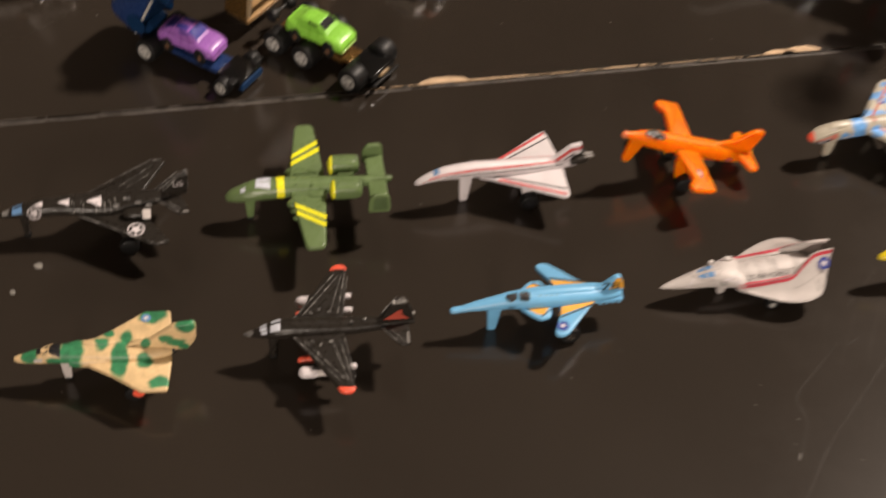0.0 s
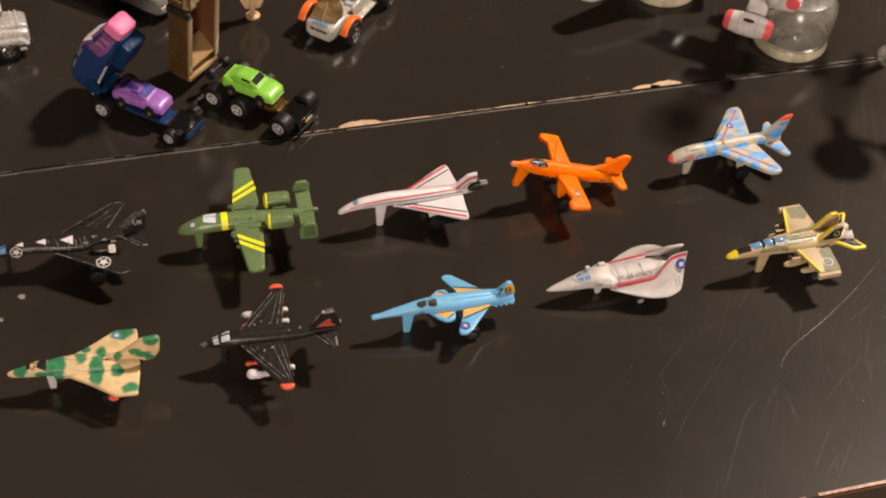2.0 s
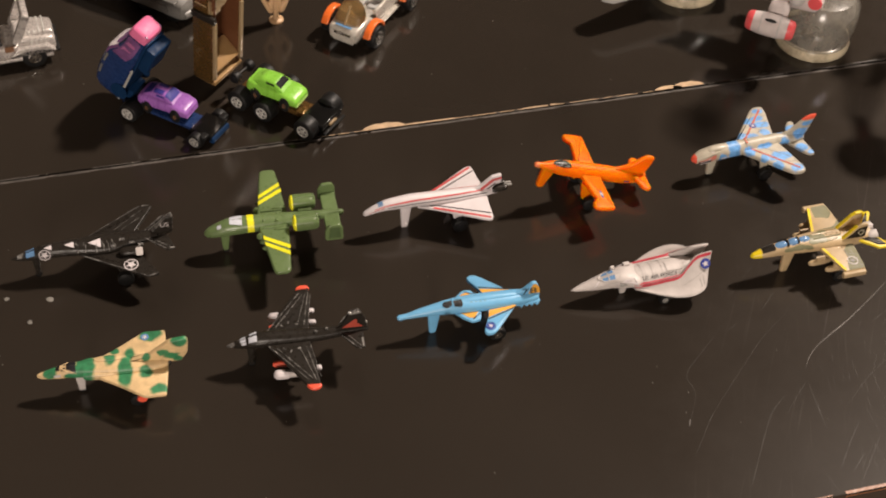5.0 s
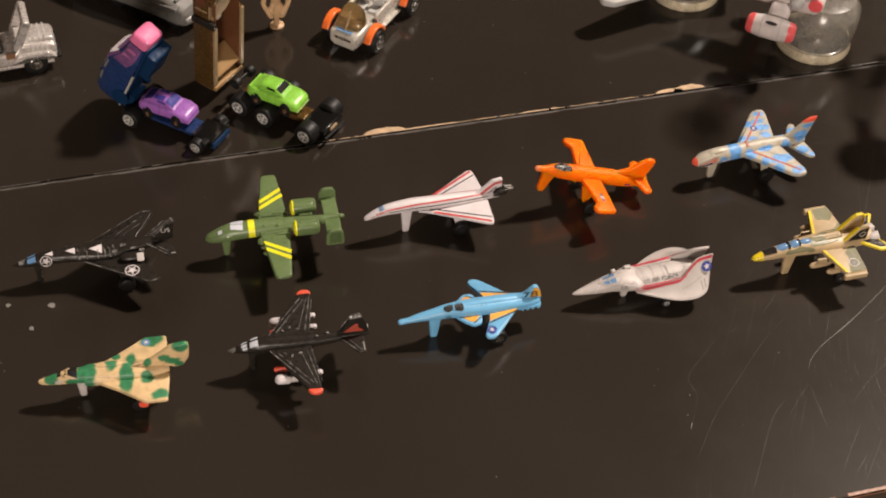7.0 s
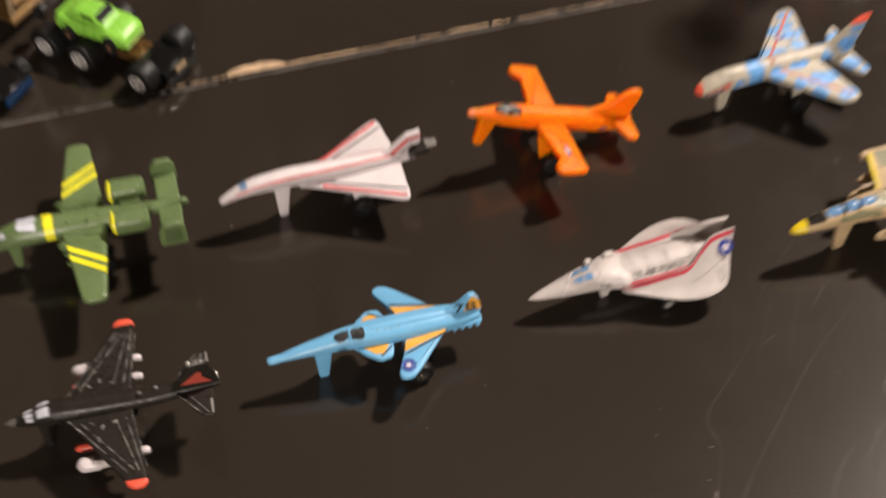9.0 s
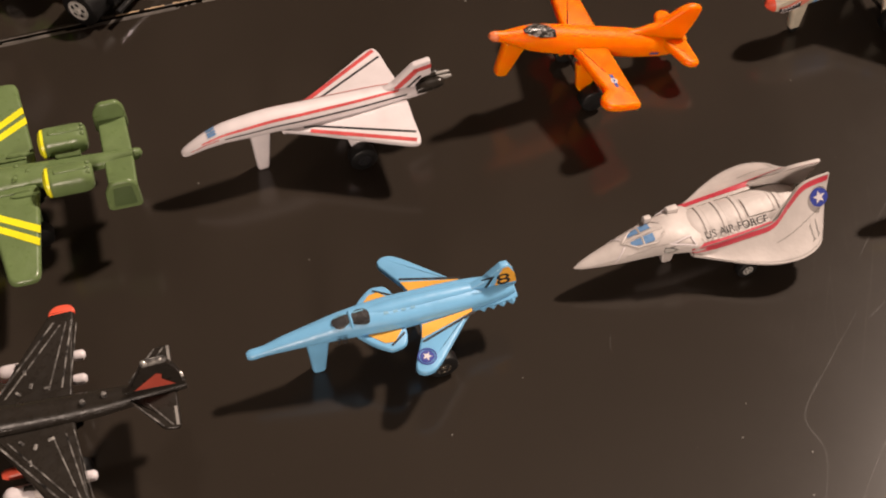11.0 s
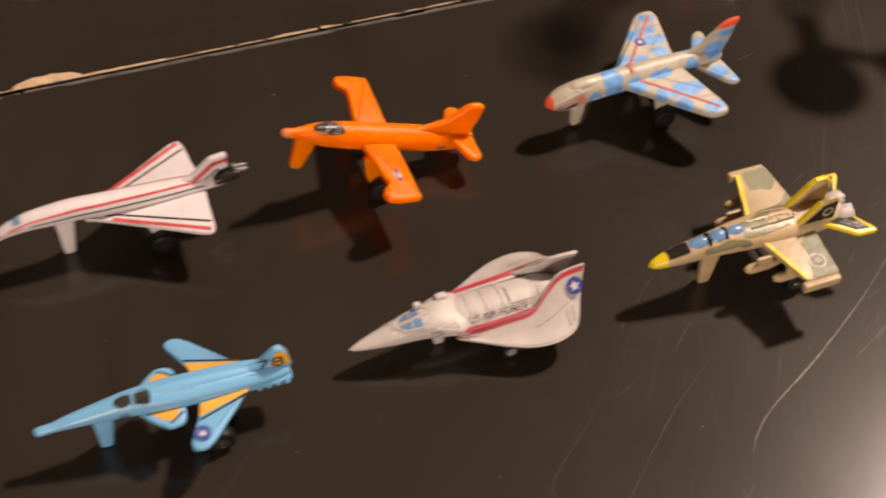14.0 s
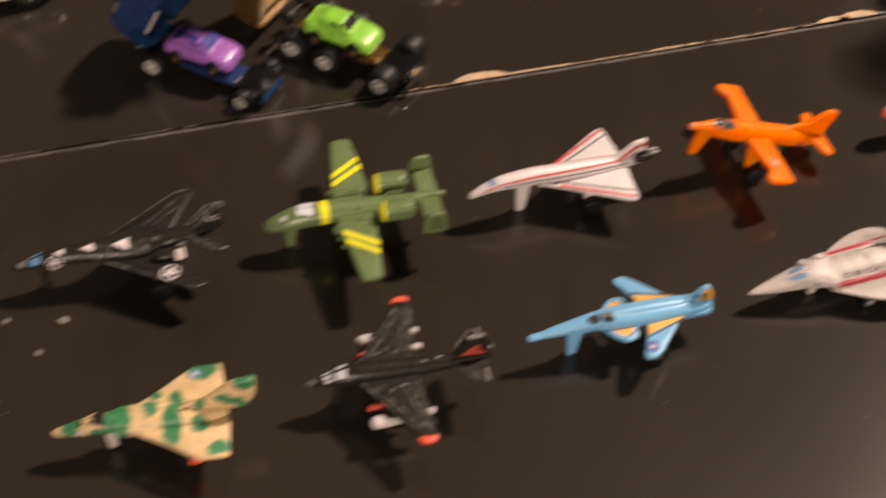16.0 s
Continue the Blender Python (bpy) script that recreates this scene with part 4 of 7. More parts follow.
LIP = paint("faded_red_lip", (0.60, 0.20, 0.15), 0.4)
BRICK = paint("brick_red_line", (0.52, 0.13, 0.08), 0.45, vary=0.3)
SAND = paint("sand_grey_toy_paint", (0.47, 0.43, 0.345), 0.42, vary=0.18)
SPRAYED = sprayed("sand_paint_with_sprayed_blue", (0.47, 0.43, 0.345), (0.13, 0.33, 0.66), (
    (22.0, 0.0, 9.5, 2.1, 5.0, 5.0), (26.0, 2.2, 8.4, 1.2, 2.2, 1.9), (24.2, 2.2, 7.6, 2.6, 2.0, 1.1), (26.0, -2.2, 9.0, 1.2, 2.0, 2.2),
    (4.2, 1.6, 8.8, 1.7, 2.4, 2.4), (5.0, -1.6, 9.6, 1.6, 1.8, 2.0), (11.6, 2.2, 10.0, 2.6, 1.1, 1.0),
    (16.9, 3.1, 10.0, 1.6, 1.5, 2.0), (8.8, 7.6, 10.0, 3.6, 2.0, 2.0), (13.8, 7.0, 10.0, 1.6, 1.3, 2.0), (10.9, 10.9, 10.0, 1.6, 1.5, 2.0), (6.1, 13.6, 10.0, 1.9, 1.6, 2.0),
    (16.6, -4.0, 10.0, 1.7, 1.6, 2.0), (13.6, -2.8, 10.0, 2.2, 1.8, 2.0), (8.6, -3.4, 10.0, 1.8, 1.5, 2.0), (8.0, -7.0, 10.0, 2.6, 1.5, 2.0), (12.0, -9.8, 10.0, 1.7, 1.5, 2.0), (8.0, -10.2, 10.0, 2.4, 1.2, 2.0), (6.2, -13.2, 10.0, 1.8, 1.1, 2.0),
    (-1.4, 0.6, 11.2, 2.4, 3.0, 2.0), (-3.4, 0.4, 15.0, 2.2, 2.0, 0.9), (-1.2, 4.2, 8.2, 1.8, 1.8, 2.0), (-2.8, 6.8, 8.2, 1.0, 0.7, 2.0), (-1.6, -4.6, 8.2, 1.7, 1.5, 2.0)))


def shark_mouth_jet():
    root = thing("toy_jet", place(129.3, -39.7, 0, 184.3), "blue and sand camouflage toy jet with a shark mouth", "toy plane", ROW_B)
    sec = [(35.0, 8.5, 0.7, 0.7), (34.3, 8.45, 1.4, 1.4), (31.2, 8.8, 2.2, 2.4), (26, 9.3, 2.3, 2.6), (18, 9.5, 2.4, 2.4), (8, 9.7, 2.1, 2.0), (0.5, 9.5, 1.7, 1.7), (-2.6, 9.0, 1.3, 1.3), (-3.4, 8.9, 0.9, 0.9)]
    body = part("fuselage", loft(sec, 28, 26), SPRAYED, root)
    part("nose_tip", loft([(35.6, 8.5, 0.1, 0.1), (35.3, 8.5, 0.65, 0.65), (34.2, 8.47, 1.5, 1.5)], 8, 18), TIPRED, body, "coral red nose tip")
    for s in BOTH:
        part("mouth", coat(sec, 33.6, 29.6, (s * 92, s * 74), (s * 124, s * 112), 0.1, 8, 4), INK, body, "black grinning mouth")
        part("lip", coat(sec, 33.8, 28.4, (s * 84, s * 58), (s * 92, s * 74), 0.11, 8, 2), LIP, body)
        part("lip", coat(sec, 29.8, 28.2, (s * 72, s * 60), (s * 104, s * 92), 0.12, 4, 4), LIP, body)
        for k in range(7):
            x = 33.1 - k * 0.5
            for a, d in ((97 - k * 2.8, 1), (121 - k * 1.6, -1)):
                part("tooth", slab([(-0.22, 0.16 * d), (0.22, 0.16 * d), (0, -0.34 * d)], 0.05, 0, on_skin(sec, x, s * a, 0.16)), WHITE, body)
        part("eye", slab(ring_poly(0.55, 12), 0.06, 0, on_skin(sec, 29.2, s * 26)), PEARL, body)
        part("cheek_ridge", skin_line(sec, [(33.4, s * 62), (30.0, s * 50), (27.4, s * 48)], 0.5, 0.0), SAND, body)
        part("white_mark", coat(sec, 26.4, 24.9, s * 96, s * 108, 0.12, 4, 2), WHITE, body)
        part("white_mark", coat(sec, 24.4, 23.6, s * 92, s * 104, 0.12, 4, 2), WHITE, body)
        part("panel_line", coat(sec, 28.2, 22.4, s * 110, s * 113, 0.13, 6, 1), INK, body)
    part("canopy_hump", loft([(31.2, 10.6, 0.5, 0.3), (29.2, 11.2, 1.2, 0.8), (26.4, 11.5, 1.3, 0.7), (23.4, 11.5, 0.9, 0.4)], 12, 16), SAND, body)
    for x in (17.6, 16.6):
        part("panel_line", coat(sec, x, x - 0.1, -70, 70, 0.05, 1, 14), LINE, body)
    wing = [(21.0, 0.8), (18.8, 3.0), (8.2, 14.8), (6.4, 15.6), (3.8, 15.4), (3.4, 13.6), (6.4, 1.0)]
    red = [("red_line", stripe((17.4, 0.8), (5.2, 13.9), 0.6), BRICK, BOTH)]
    ws = wings(root, "wing", wing, 9.3, 1.6, SPRAYED, 0, 1.2, red, 0.65)
    for w, m, sd in ws:
        for a, c in (((12.4, 2.6), (5.6, 8.6)), ((8.6, 10.2), (4.6, 10.8)), ((10.6, 8.4), (6.4, 12.2))):
            part("panel_groove", slab(stripe((a[0], sd * a[1]), (c[0], sd * c[1]), 0.14), 0.03, 0, m @ at(0, 0, 0.815)), LINE, w)
    part("red_cross", slab(stripe((17.4, -1.2), (17.4, 1.2), 0.6), 0.05, 0, at(0, 0, 11.98)), BRICK, body)
    insignia(ws[1][0], ws[1][1] @ at(10.8, -7.4, 0.84), 1.1, NAVYMARK, WHITE)
    part("tail_fin", blade([(8.6, 7.4, -3.4, 1.3), (11.0, 6.2, -4.2, 1.3), (12.2, 3.2, -4.7, 1.25), (14.4, 0.6, -5.2, 1.15), (16.2, -1.3, -5.6, 1.0), (16.9, -2.4, -5.8, 0.8), (17.2, -3.6, -5.8, 0.4)]), SPRAYED, root)
    part("fin_cap", blade([(16.2, -1.2, -5.7, 1.12), (16.9, -2.2, -5.95, 1.05), (17.4, -3.0, -6.0, 0.8), (17.7, -4.0, -5.9, 0.3)]), TIPRED, root, "coral red fin tip")
    wings(root, "stabilizer", [(2.8, 0.6), (-1.2, 7.0), (-2.6, 8.0), (-3.9, 7.6), (-3.2, 0.6)], 7.9, 1.2, SPRAYED, 0, 0.9, (), 0.5)
    gear(root, SAND, 11.8, 6.3, 2.3, 2.0, 9.2, INK, (28.2, 8.0, 2.6))


OLIVE = paint("grey_olive_toy_paint", (0.20, 0.195, 0.105), 0.4, vary=0.2)
TAN = paint("sand_toy_paint", (0.485, 0.36, 0.205), 0.42, vary=0.16)


def desert_fighter():
    root = thing("toy_fighter", place(133.0, -84.1, 0, 181.3), "sand and olive camouflage toy fighter with yellow edges", "toy plane", ROW_F)
    sec = [(36.9, 9.1, 0.25, 0.25), (36.0, 9.2, 0.95, 0.9), (33, 9.6, 1.6, 1.5), (27, 10.2, 2.1, 2.1), (20, 10.6, 3.0, 2.1, 2.4), (10, 10.6, 3.6, 2.0, 2.6), (2, 10.4, 3.0, 1.9, 2.4), (-0.5, 10.4, 2.4, 1.6)]
    body = part("fuselage", loft(sec, 28, 26), TAN, root)
    for k, (x, a, rx, ra) in enumerate(((17.0, 8, 3.6, 34), (12.6, -42, 2.6, 26), (24.6, 62, 3.0, 22), (27.4, -72, 2.8, 30), (21.0, 64, 2.2, 18), (4.2, -42, 2.0, 20))):
        part("olive_blotch", blotch(sec, x, a, rx, ra, 40 + k), OLIVE, body)
    part("nose_cone", loft([(37.3, 9.05, 0.15, 0.15), (36.6, 9.1, 0.8, 0.75), (34.2, 9.5, 1.46, 1.4)], 10, 18), YELLOW, body, "yellow nose cone")
    part("nose_panel", coat(sec, 34.0, 30.2, -42, 42, 0.1), BLACK, body, "black anti-glare panel")
    part("nose_edge", skin_line(sec, [(33.8, -40), (30.4, -44)], 0.25, 0.1), WORN, body)
    panes = ((30.6, 26.2, 11.3, 11.9, 1.25), (26.5, 23.0, 11.9, 12.4, 1.35), (23.2, 19.2, 12.3, 12.4, 1.15))
    for x1, x0, z1, z0, r in panes:
        h = (x1 - x0)
        part("canopy", loft([(x1, z1 - 0.2, 0.35, 0.3), (x1 - h * 0.22, z1 - 0.1, r * 0.85, r * 0.7), (x1 - h * 0.6, (z1 + z0) / 2 - 0.1, r, r * 0.9), (x0 + h * 0.1, z0 - 0.25, r * 0.85, r * 0.75), (x0, z0 - 0.3, r * 0.5, r * 0.45)], 12, 18), GLASSBLUE, root, "glossy blue painted canopy pane")
    for x, z in ((26.3, 11.65), (23.1, 12.05)):
        part("canopy_frame", lathe([(-0.26, 1.3), (-0.1, 1.46), (0.1, 1.46), (0.26, 1.3)], 20, at(x, 0, z) @ ALONG), INK, root)
    for k, (x0, x1, a) in enumerate(((18.4, 9.6, 12), (18.4, 9.6, -12), (16.6, 11.0, 38), (15.4, 10.4, -36))):
        part("spine_ridge", skin_line(sec, [(x0, a), (x1, a * 0.6)], 0.5, 0.05), TAN if k % 2 else OLIVE, body)
    for k in range(7):
        part("deck_stud", slab(rounded([(-0.35, -0.3), (0.35, -0.3), (0.35, 0.3), (-0.35, 0.3)], 0.1, 2), 0.5, 0.12, at(14.6 - k * 1.1, -0.5 + 0.3 * (k % 3), 12.55)), TAN, body)
    edge = [("yellow_edge", stripe((16.2, 3.2), (13.2, 12.7), 0.8), YELLOW, BOTH)]
    ws = wings(root, "wing", [(17.2, 2.6), (13.4, 13.2), (7.2, 13.2), (6.2, 2.4)], 10.3, 1.0, TAN, 0, 0.5, edge, 0.4)
    for poly, k in (([(12.4, -13.0), (7.5, -13.0), (7.2, -9.4), (9.2, -7.4), (10.6, -8.4), (12.9, -8.6)], 1), ([(11.0, -4.0), (8.8, -4.4), (6.8, -6.6), (6.6, -3.0), (9.8, -2.9)], 1), ([(10.4, 5.4), (8.4, 3.4), (6.6, 3.4), (7.2, 13.0), (12.4, 13.0), (11.6, 10.4), (10.4, 8.6)], 0)):
        part("olive_blotch", slab(rounded(poly, 0.8, 5), 0.04, 0, ws[k][1] @ at(0, 0, 0.51)), OLIVE, ws[k][0])
    w, m, sd = ws[0]
    for y in (7.0, 8.4, 9.8, 11.2):
        part("panel_groove", slab(stripe((9.6, y), (7.3, y + 0.5), 0.13), 0.03, 0, m @ at(0, 0, 0.535)), LINE, w)
    for a, c in (((10.4, 5.2), (9.4, 12.6)), ((8.6, 5.0), (7.8, 12.6))):
        part("panel_groove", slab(stripe(a, c, 0.13), 0.03, 0, m @ at(0, 0, 0.535)), LINE, w)
    insignia(w, m @ at(9.7, 9.7, 0.54), 1.55, None, LINE, WHITE)
    for s in BOTH:
        part("wingtip_rail", slab(rounded([(14.4, -0.7), (14.4, 0.7), (7.2, 0.7), (7.2, -0.7)], 0.3, 2), 1.7, 0.3, at(0, s * 13.5, 9.6)), TAN, root)
        for y, x in ((5.6, 21.0), (8.9, 17.2)):
            part("store", loft([(x, 7.8, 0.4, 0.4), (x - 0.8, 7.8, 0.9, 0.9), (x - 5.4, 7.8, 0.9, 0.9), (x - 7, 7.8, 0.5, 0.5)], 8, 12, None, at(0, s * y, 0)), TAN, root)
            part("pylon", upright([(x - 2, 10.1), (x - 2.4, 8.2), (x - 5, 8.2), (x - 5, 10.1)], 0.6, s * y, 0.1), TAN, root)
        out = [(9.6, 11.9), (5.8, 16.4), (4.8, 17.2), (3.2, 17.3), (2.4, 16.6), (2.2, 11.7)]
        f = part("tail_fin", upright(rounded(out, 0.4, 3), 0.8, s * 2.1, 0.2), TAN, root)
        rim = [(9.9, 11.9), (6.0, 16.7), (4.9, 17.6), (3.0, 17.7), (2.0, 16.8), (1.9, 11.7)]
        for a, c in list(zip(rim, rim[1:]))[:1 if s > 0 else 5]:
            part("yellow_edge", upright(stripe(a, c, 0.45), 1.05, s * 2.1, 0.2), YELLOW, f)
        part("black_panel", upright(rounded([(8.4, 12.2), (5.4, 15.8), (2.7, 16.4), (2.6, 12.0)], 0.3, 2), 0.1, s * 2.56, 0), BLACK, f)
        if s > 0:
            part("moon_mark", annulus(0.75, 1.0, 0.06, at(4.3, 2.68, 14.2, -90)), SILVER, f)
        part("engine_nozzle", lathe([(-1.2, 1.75), (0.2, 1.75), (1.2, 1.5), (1.6, 1.2), (1.6, 0.9), (0.4, 0.8)], 18, at(-0.6, s * 1.7, 10.6) @ ALONG), PEARL, root, "pale worn exhaust nozzle")
        for k in range(4):
            part("worn_chip", slab(rounded([(-0.5, -0.4), (0.5, -0.3), (0.4, 0.4), (-0.4, 0.5)], 0.15, 2), 0.25, 0.08, at(-1.6 + k * 0.5, s * (1.2 + 0.3 * k), 12.1 - 0.15 * k, s * -20, 10, 40 * k)), WHITE, root)
    st = wings(root, "stabilizer", [(5.6, 2.2), (-0.4, 7.2), (-3.9, 7.4), (-4.2, 6.6), (-1.2, 2.2)], 10.9, 0.9, YELLOW, 0, 0.5, [("black_panel", [(3.6, 2.6), (-0.4, 6.2), (-2.9, 6.5), (-0.9, 2.6)], BLACK, BOTH)])
    for w, m, sd in st:
        for a, c in (((1.4, 3.6), (-1.4, 5.9)), ((0.6, 3.4), (-2.0, 5.7)), ((-1.0, 4.4), (-2.4, 5.8))):
            part("worn_streak", slab(stripe((a[0], sd * a[1]), (c[0], sd * c[1]), 0.2), 0.03, 0, m @ at(0, 0, 0.53)), WORN, w)
    gear(root, TAN, 10.4, 7.0, 2.1, 1.8, 9.6, CHROME, (24.9, 9.4, 2.9), nose_wheel=False)


PINKPRINT = paint("faded_pink_line", (0.55, 0.25, 0.26), 0.42)
# creases and recess lines carry their shade in this greyer pearl
SHADE = paint("pearl_recess_shade", (0.40, 0.365, 0.35), 0.4)


def box_block(x1, x0, y0, y1, z0, z1):
    return slab([(x0, y0), (x1, y0), (x1, y1), (x0, y1)], z1 - z0, 0.2, at(0, 0, (z0 + z1) / 2))


def pearl_space_fighter():
    root = thing("toy_spaceplane", place(77.0, -82.5, 0, 181.2), "pearl white toy spaceplane with an open cargo bay", "toy plane", ROW_F)
    sec = [(35.0, 4.8, 0.15, 0.12), (33.8, 5.0, 0.7, 0.5), (28, 5.9, 2.0, 1.5, 2.2), (22, 6.8, 3.0, 2.2, 2.2), (18.4, 7.0, 4.0, 2.0, 2.3), (15.6, 6.6, 4.5, 1.6, 2.4), (12.5, 6.1, 4.4, 1.3, 2.4), (6, 5.9, 4.2, 1.2, 2.6), (-2, 6.0, 3.4, 1.2, 2.6)]
    body = part("fuselage", loft(sec, 30, 28), PEARL, root)
    for s in BOTH:
        part("window", coat(sec, 26.2, 24.5, (s * 10, s * 8), (s * 26, s * 36), 0.08), GLASSBLUE, body, "blue painted window")
        part("window", coat(sec, 24.2, 22.6, (s * 8, s * 8), (s * 36, s * 34), 0.08), GLASSBLUE, body)
        part("canopy_frame", skin_line(sec, [(27.4, 0), (25.4, s * 40), (22.4, s * 44), (20.8, s * 14)], 0.42, 0.04), PEARL, body)
        part("canopy_frame", skin_line(sec, [(24.35, s * 4), (24.35, s * 40)], 0.36, 0.04), PEARL, body)
        part("nose_crease", skin_line(sec, [(29.0, s * 88), (28.2, s * 50), (27.2, s * 16)], 0.34, 0.02), WHITE, body)
        part("hatch", skin_line(sec, [(20.6, s * 58), (17.2, s * 34), (16.6, s * 66), (20.6, s * 58)], 0.4, 0.05), WHITE, body)
        part("cheek_crease", skin_line(sec, [(27.4, s * 70), (22.0, s * 58), (20.8, s * 56)], 0.3, 0.02), SHADE, body)
    part("canopy_frame", skin_line(sec, [(27.4, 0), (20.8, 0)], 0.45, 0.04), PEARL, body)
    part("cabin_hump", loft([(21.6, 8.2, 1.0, 0.4), (20.2, 8.4, 2.0, 0.5), (18.4, 8.3, 2.7, 0.5), (16.6, 8.0, 2.9, 0.45), (15.4, 7.8, 2.6, 0.4)], 10, 18), PEARL, body)
    bay = [(17.0, 6.4, 2.4, 1.6), (15.6, 6.5, 3.5, 2.0), (3, 6.6, 3.7, 2.2), (-0.2, 6.8, 3.5, 2.1), (-2.0, 6.9, 2.6, 1.6), (-3.0, 6.9, 1.0, 0.6)]
    tank = part("tank", loft(bay, 22, 28), PEARL, root)
    for x in (14.2, 11.2, 8.2, 1.6):
        part("bay_rib", coat(bay, x, x - 0.7, -78, 78, 0.14, 2, 20), PEARL, tank)
        part("bay_line", coat(bay, x - 0.7, x - 0.86, -80, 80, 0.04, 1, 20), SHADE, tank)
    part("bay_hatch", coat(bay, 6.9, 2.6, -18, 34, 0.18, 8, 8), PEARL, tank)
    part("bay_line", skin_line(bay, [(7.0, -19), (2.5, -19), (2.5, 35), (7.0, 35), (7.0, -19)], 0.18, 0.1), SHADE, tank)
    upper = [(17.4, 4.3, 7.0), (13.0, 4.5, 7.3), (8.4, 4.5, 7.7), (3.9, 4.4, 8.3), (1.2, 3.1, 10.8), (-1.6, 2.0, 12.8), (-6.3, 1.6, 13.1)]
    lower = [(17.2, 4.3, 6.0), (13.2, 6.2, 5.3), (9.4, 8.2, 5.2), (5.2, 9.8, 5.2), (1.0, 10.2, 5.3), (-2.4, 9.0, 5.5), (-4.2, 6.6, 5.9)]
    inner = [(17.2, 2.6, 7.9), (10.6, 2.9, 8.0), (3.9, 3.1, 8.1)]
    outer = [(17.4, 4.3, 7.05), (10.6, 4.5, 7.55), (3.9, 4.4, 8.35)]
    for s in BOTH:
        side = part("flared_side", ruled(upper, lower, 0, 1, 0, 1, s, 0, 0.5, 48, 10, 0.5), PEARL, root)
        part("red_stripe", ruled(upper, lower, 0.0, 0.985, 0.015, 1, s, 0.06, 0, 48, 2, 0.5, 0.85), CRIMSON, side)
        if s < 0:
            part("red_stripe", ruled(upper, lower, 0.6, 0.985, 0.0, 1, s, -0.57, 0, 20, 2, 0.5, 0.5), PINKPRINT, side, "faded pink edge line")
        part("panel_line", ruled(upper, lower, 0.08, 0.97, 0.955, 0.965, s, 0.05, 0, 42, 1, 0.5), LINE, side)
        part("panel_line", ruled(upper, lower, 0.52, 0.98, 0.52, 0.53, s, 0.05, 0, 20, 1, 0.5), LINE, side)
        for u in (0.80, 0.86):
            part("panel_mark", ruled(upper, lower, u, u + 0.010, 0.62, 0.86, s, 0.07, 0, 1, 4, 0.5), LINE, side)
            part("panel_mark", ruled(upper, lower, u - 0.012, u + 0.02, 0.855, 0.875, s, 0.07, 0, 1, 2, 0.5), LINE, side)
        panel = part("bay_panel", ruled(inner, outer, 0, 1, 0, 1, s, 0, 0.4, 14, 4, 0), PEARL, root)
        part("red_stripe", ruled(inner, outer, 0, 1, 0.42 if s < 0 else 0.72, 1, s, 0.06, 0, 12, 2, 0), CRIMSON, panel)
        part("bay_wall", ruled([(4.2, 4.2, 8.3), (1.2, 2.9, 10.6), (-1.6, 1.8, 12.5), (-6.1, 1.4, 12.8)], [(4.2, 3.9, 7.0), (1.2, 3.5, 7.0), (-1.6, 3.0, 7.0), (-5.0, 2.5, 7.2)], 0, 1, 0, 1, s, 0, 0.3, 16, 4, 0), PEARL, root)
    near, far = Vector((-3.7, 3.05, 11.3)), Vector((-3.9, 4.0, 10.1))
    up_ = (near - far).normalized()
    lie = Vector((-1, 0, 0))
    lie = (lie - up_ * lie.dot(up_)).normalized()
    out_ = lie.cross(up_)
    spot_ = near + out_ * 0.2 - up_ * 0.9
    insignia(root, Matrix(((lie.x, up_.x, out_.x, spot_.x), (lie.y, up_.y, out_.y, spot_.y), (lie.z, up_.z, out_.z, spot_.z), (0, 0, 0, 1))), 1.5, NAVYMARK, WHITE)
    part("under_plate", slab(rounded([(17, 3.4), (9.4, 6.6), (1, 8.2), (-3.6, 6.2), (-3.6, -6.2), (1, -8.2), (9.4, -6.6), (17, -3.4)], 1.2), 0.8, 0.2, at(0, 0, 4.8)), PEARL, root)
    part("rear_wall", slab(rounded([(-0.5, -4.6), (0.5, -4.6), (0.5, 4.6), (-0.5, 4.6)], 0.3, 2), 2.0, 0.3, at(-3.2, 0, 6.0)), PEARL, root)
    part("antenna", box_block(23.0, 21.8, -2.6, -1.7, 7.8, 9.6), PEARL, body)
    part("antenna", box_block(18.8, 16.9, -3.4, -2.3, 8.0, 9.3), PEARL, body)
    part("thruster", loft([(21.6, 7.2, 0.3, 0.3), (20.8, 7.2, 0.6, 0.5), (19.4, 7.2, 0.5, 0.4)], 6, 10, None, at(0, 3.2, 0)), LINE, body, "dark grey thruster stub")
    lettering("lettering", "US AIR FORCE", 1.7, at(9.6, 3.35, 8.35) @ Matrix(((-1, 0, 0, 0), (0, -0.868, 0.497, 0), (0, 0.497, 0.868, 0), (0, 0, 0, 1))), INK, root, "dark grey printed words")
    part("chin_mark", slab([(-0.9, -0.3), (0, 0.3), (0.9, -0.3), (0, -0.05)], 0.06, 0, on_skin(sec, 20.8, 74)), INK, body)
    for s in BOTH:
        wheel(root, 8.4, s * 6.6, 1.7, 1.7, 1.4, SILVER, s, 0.5)
    part("axle", lathe([(-6.4, 0.35), (6.4, 0.35)], 8, at(8.4, 0, 1.7)), BLACK, root)
    part("belly", loft([(24, 4.6, 1.2, 1.0), (16, 4.2, 2.2, 1.6), (4, 4.2, 2.4, 1.6), (0, 4.6, 1.6, 1.0)], 10, 14), PEARL, root)
    part("nose_leg", upright(rounded([(20.5, 4.6), (19.8, 0.1), (18.2, 0.1), (17.5, 4.6)], 0.4), 1.2), PEARL, root)


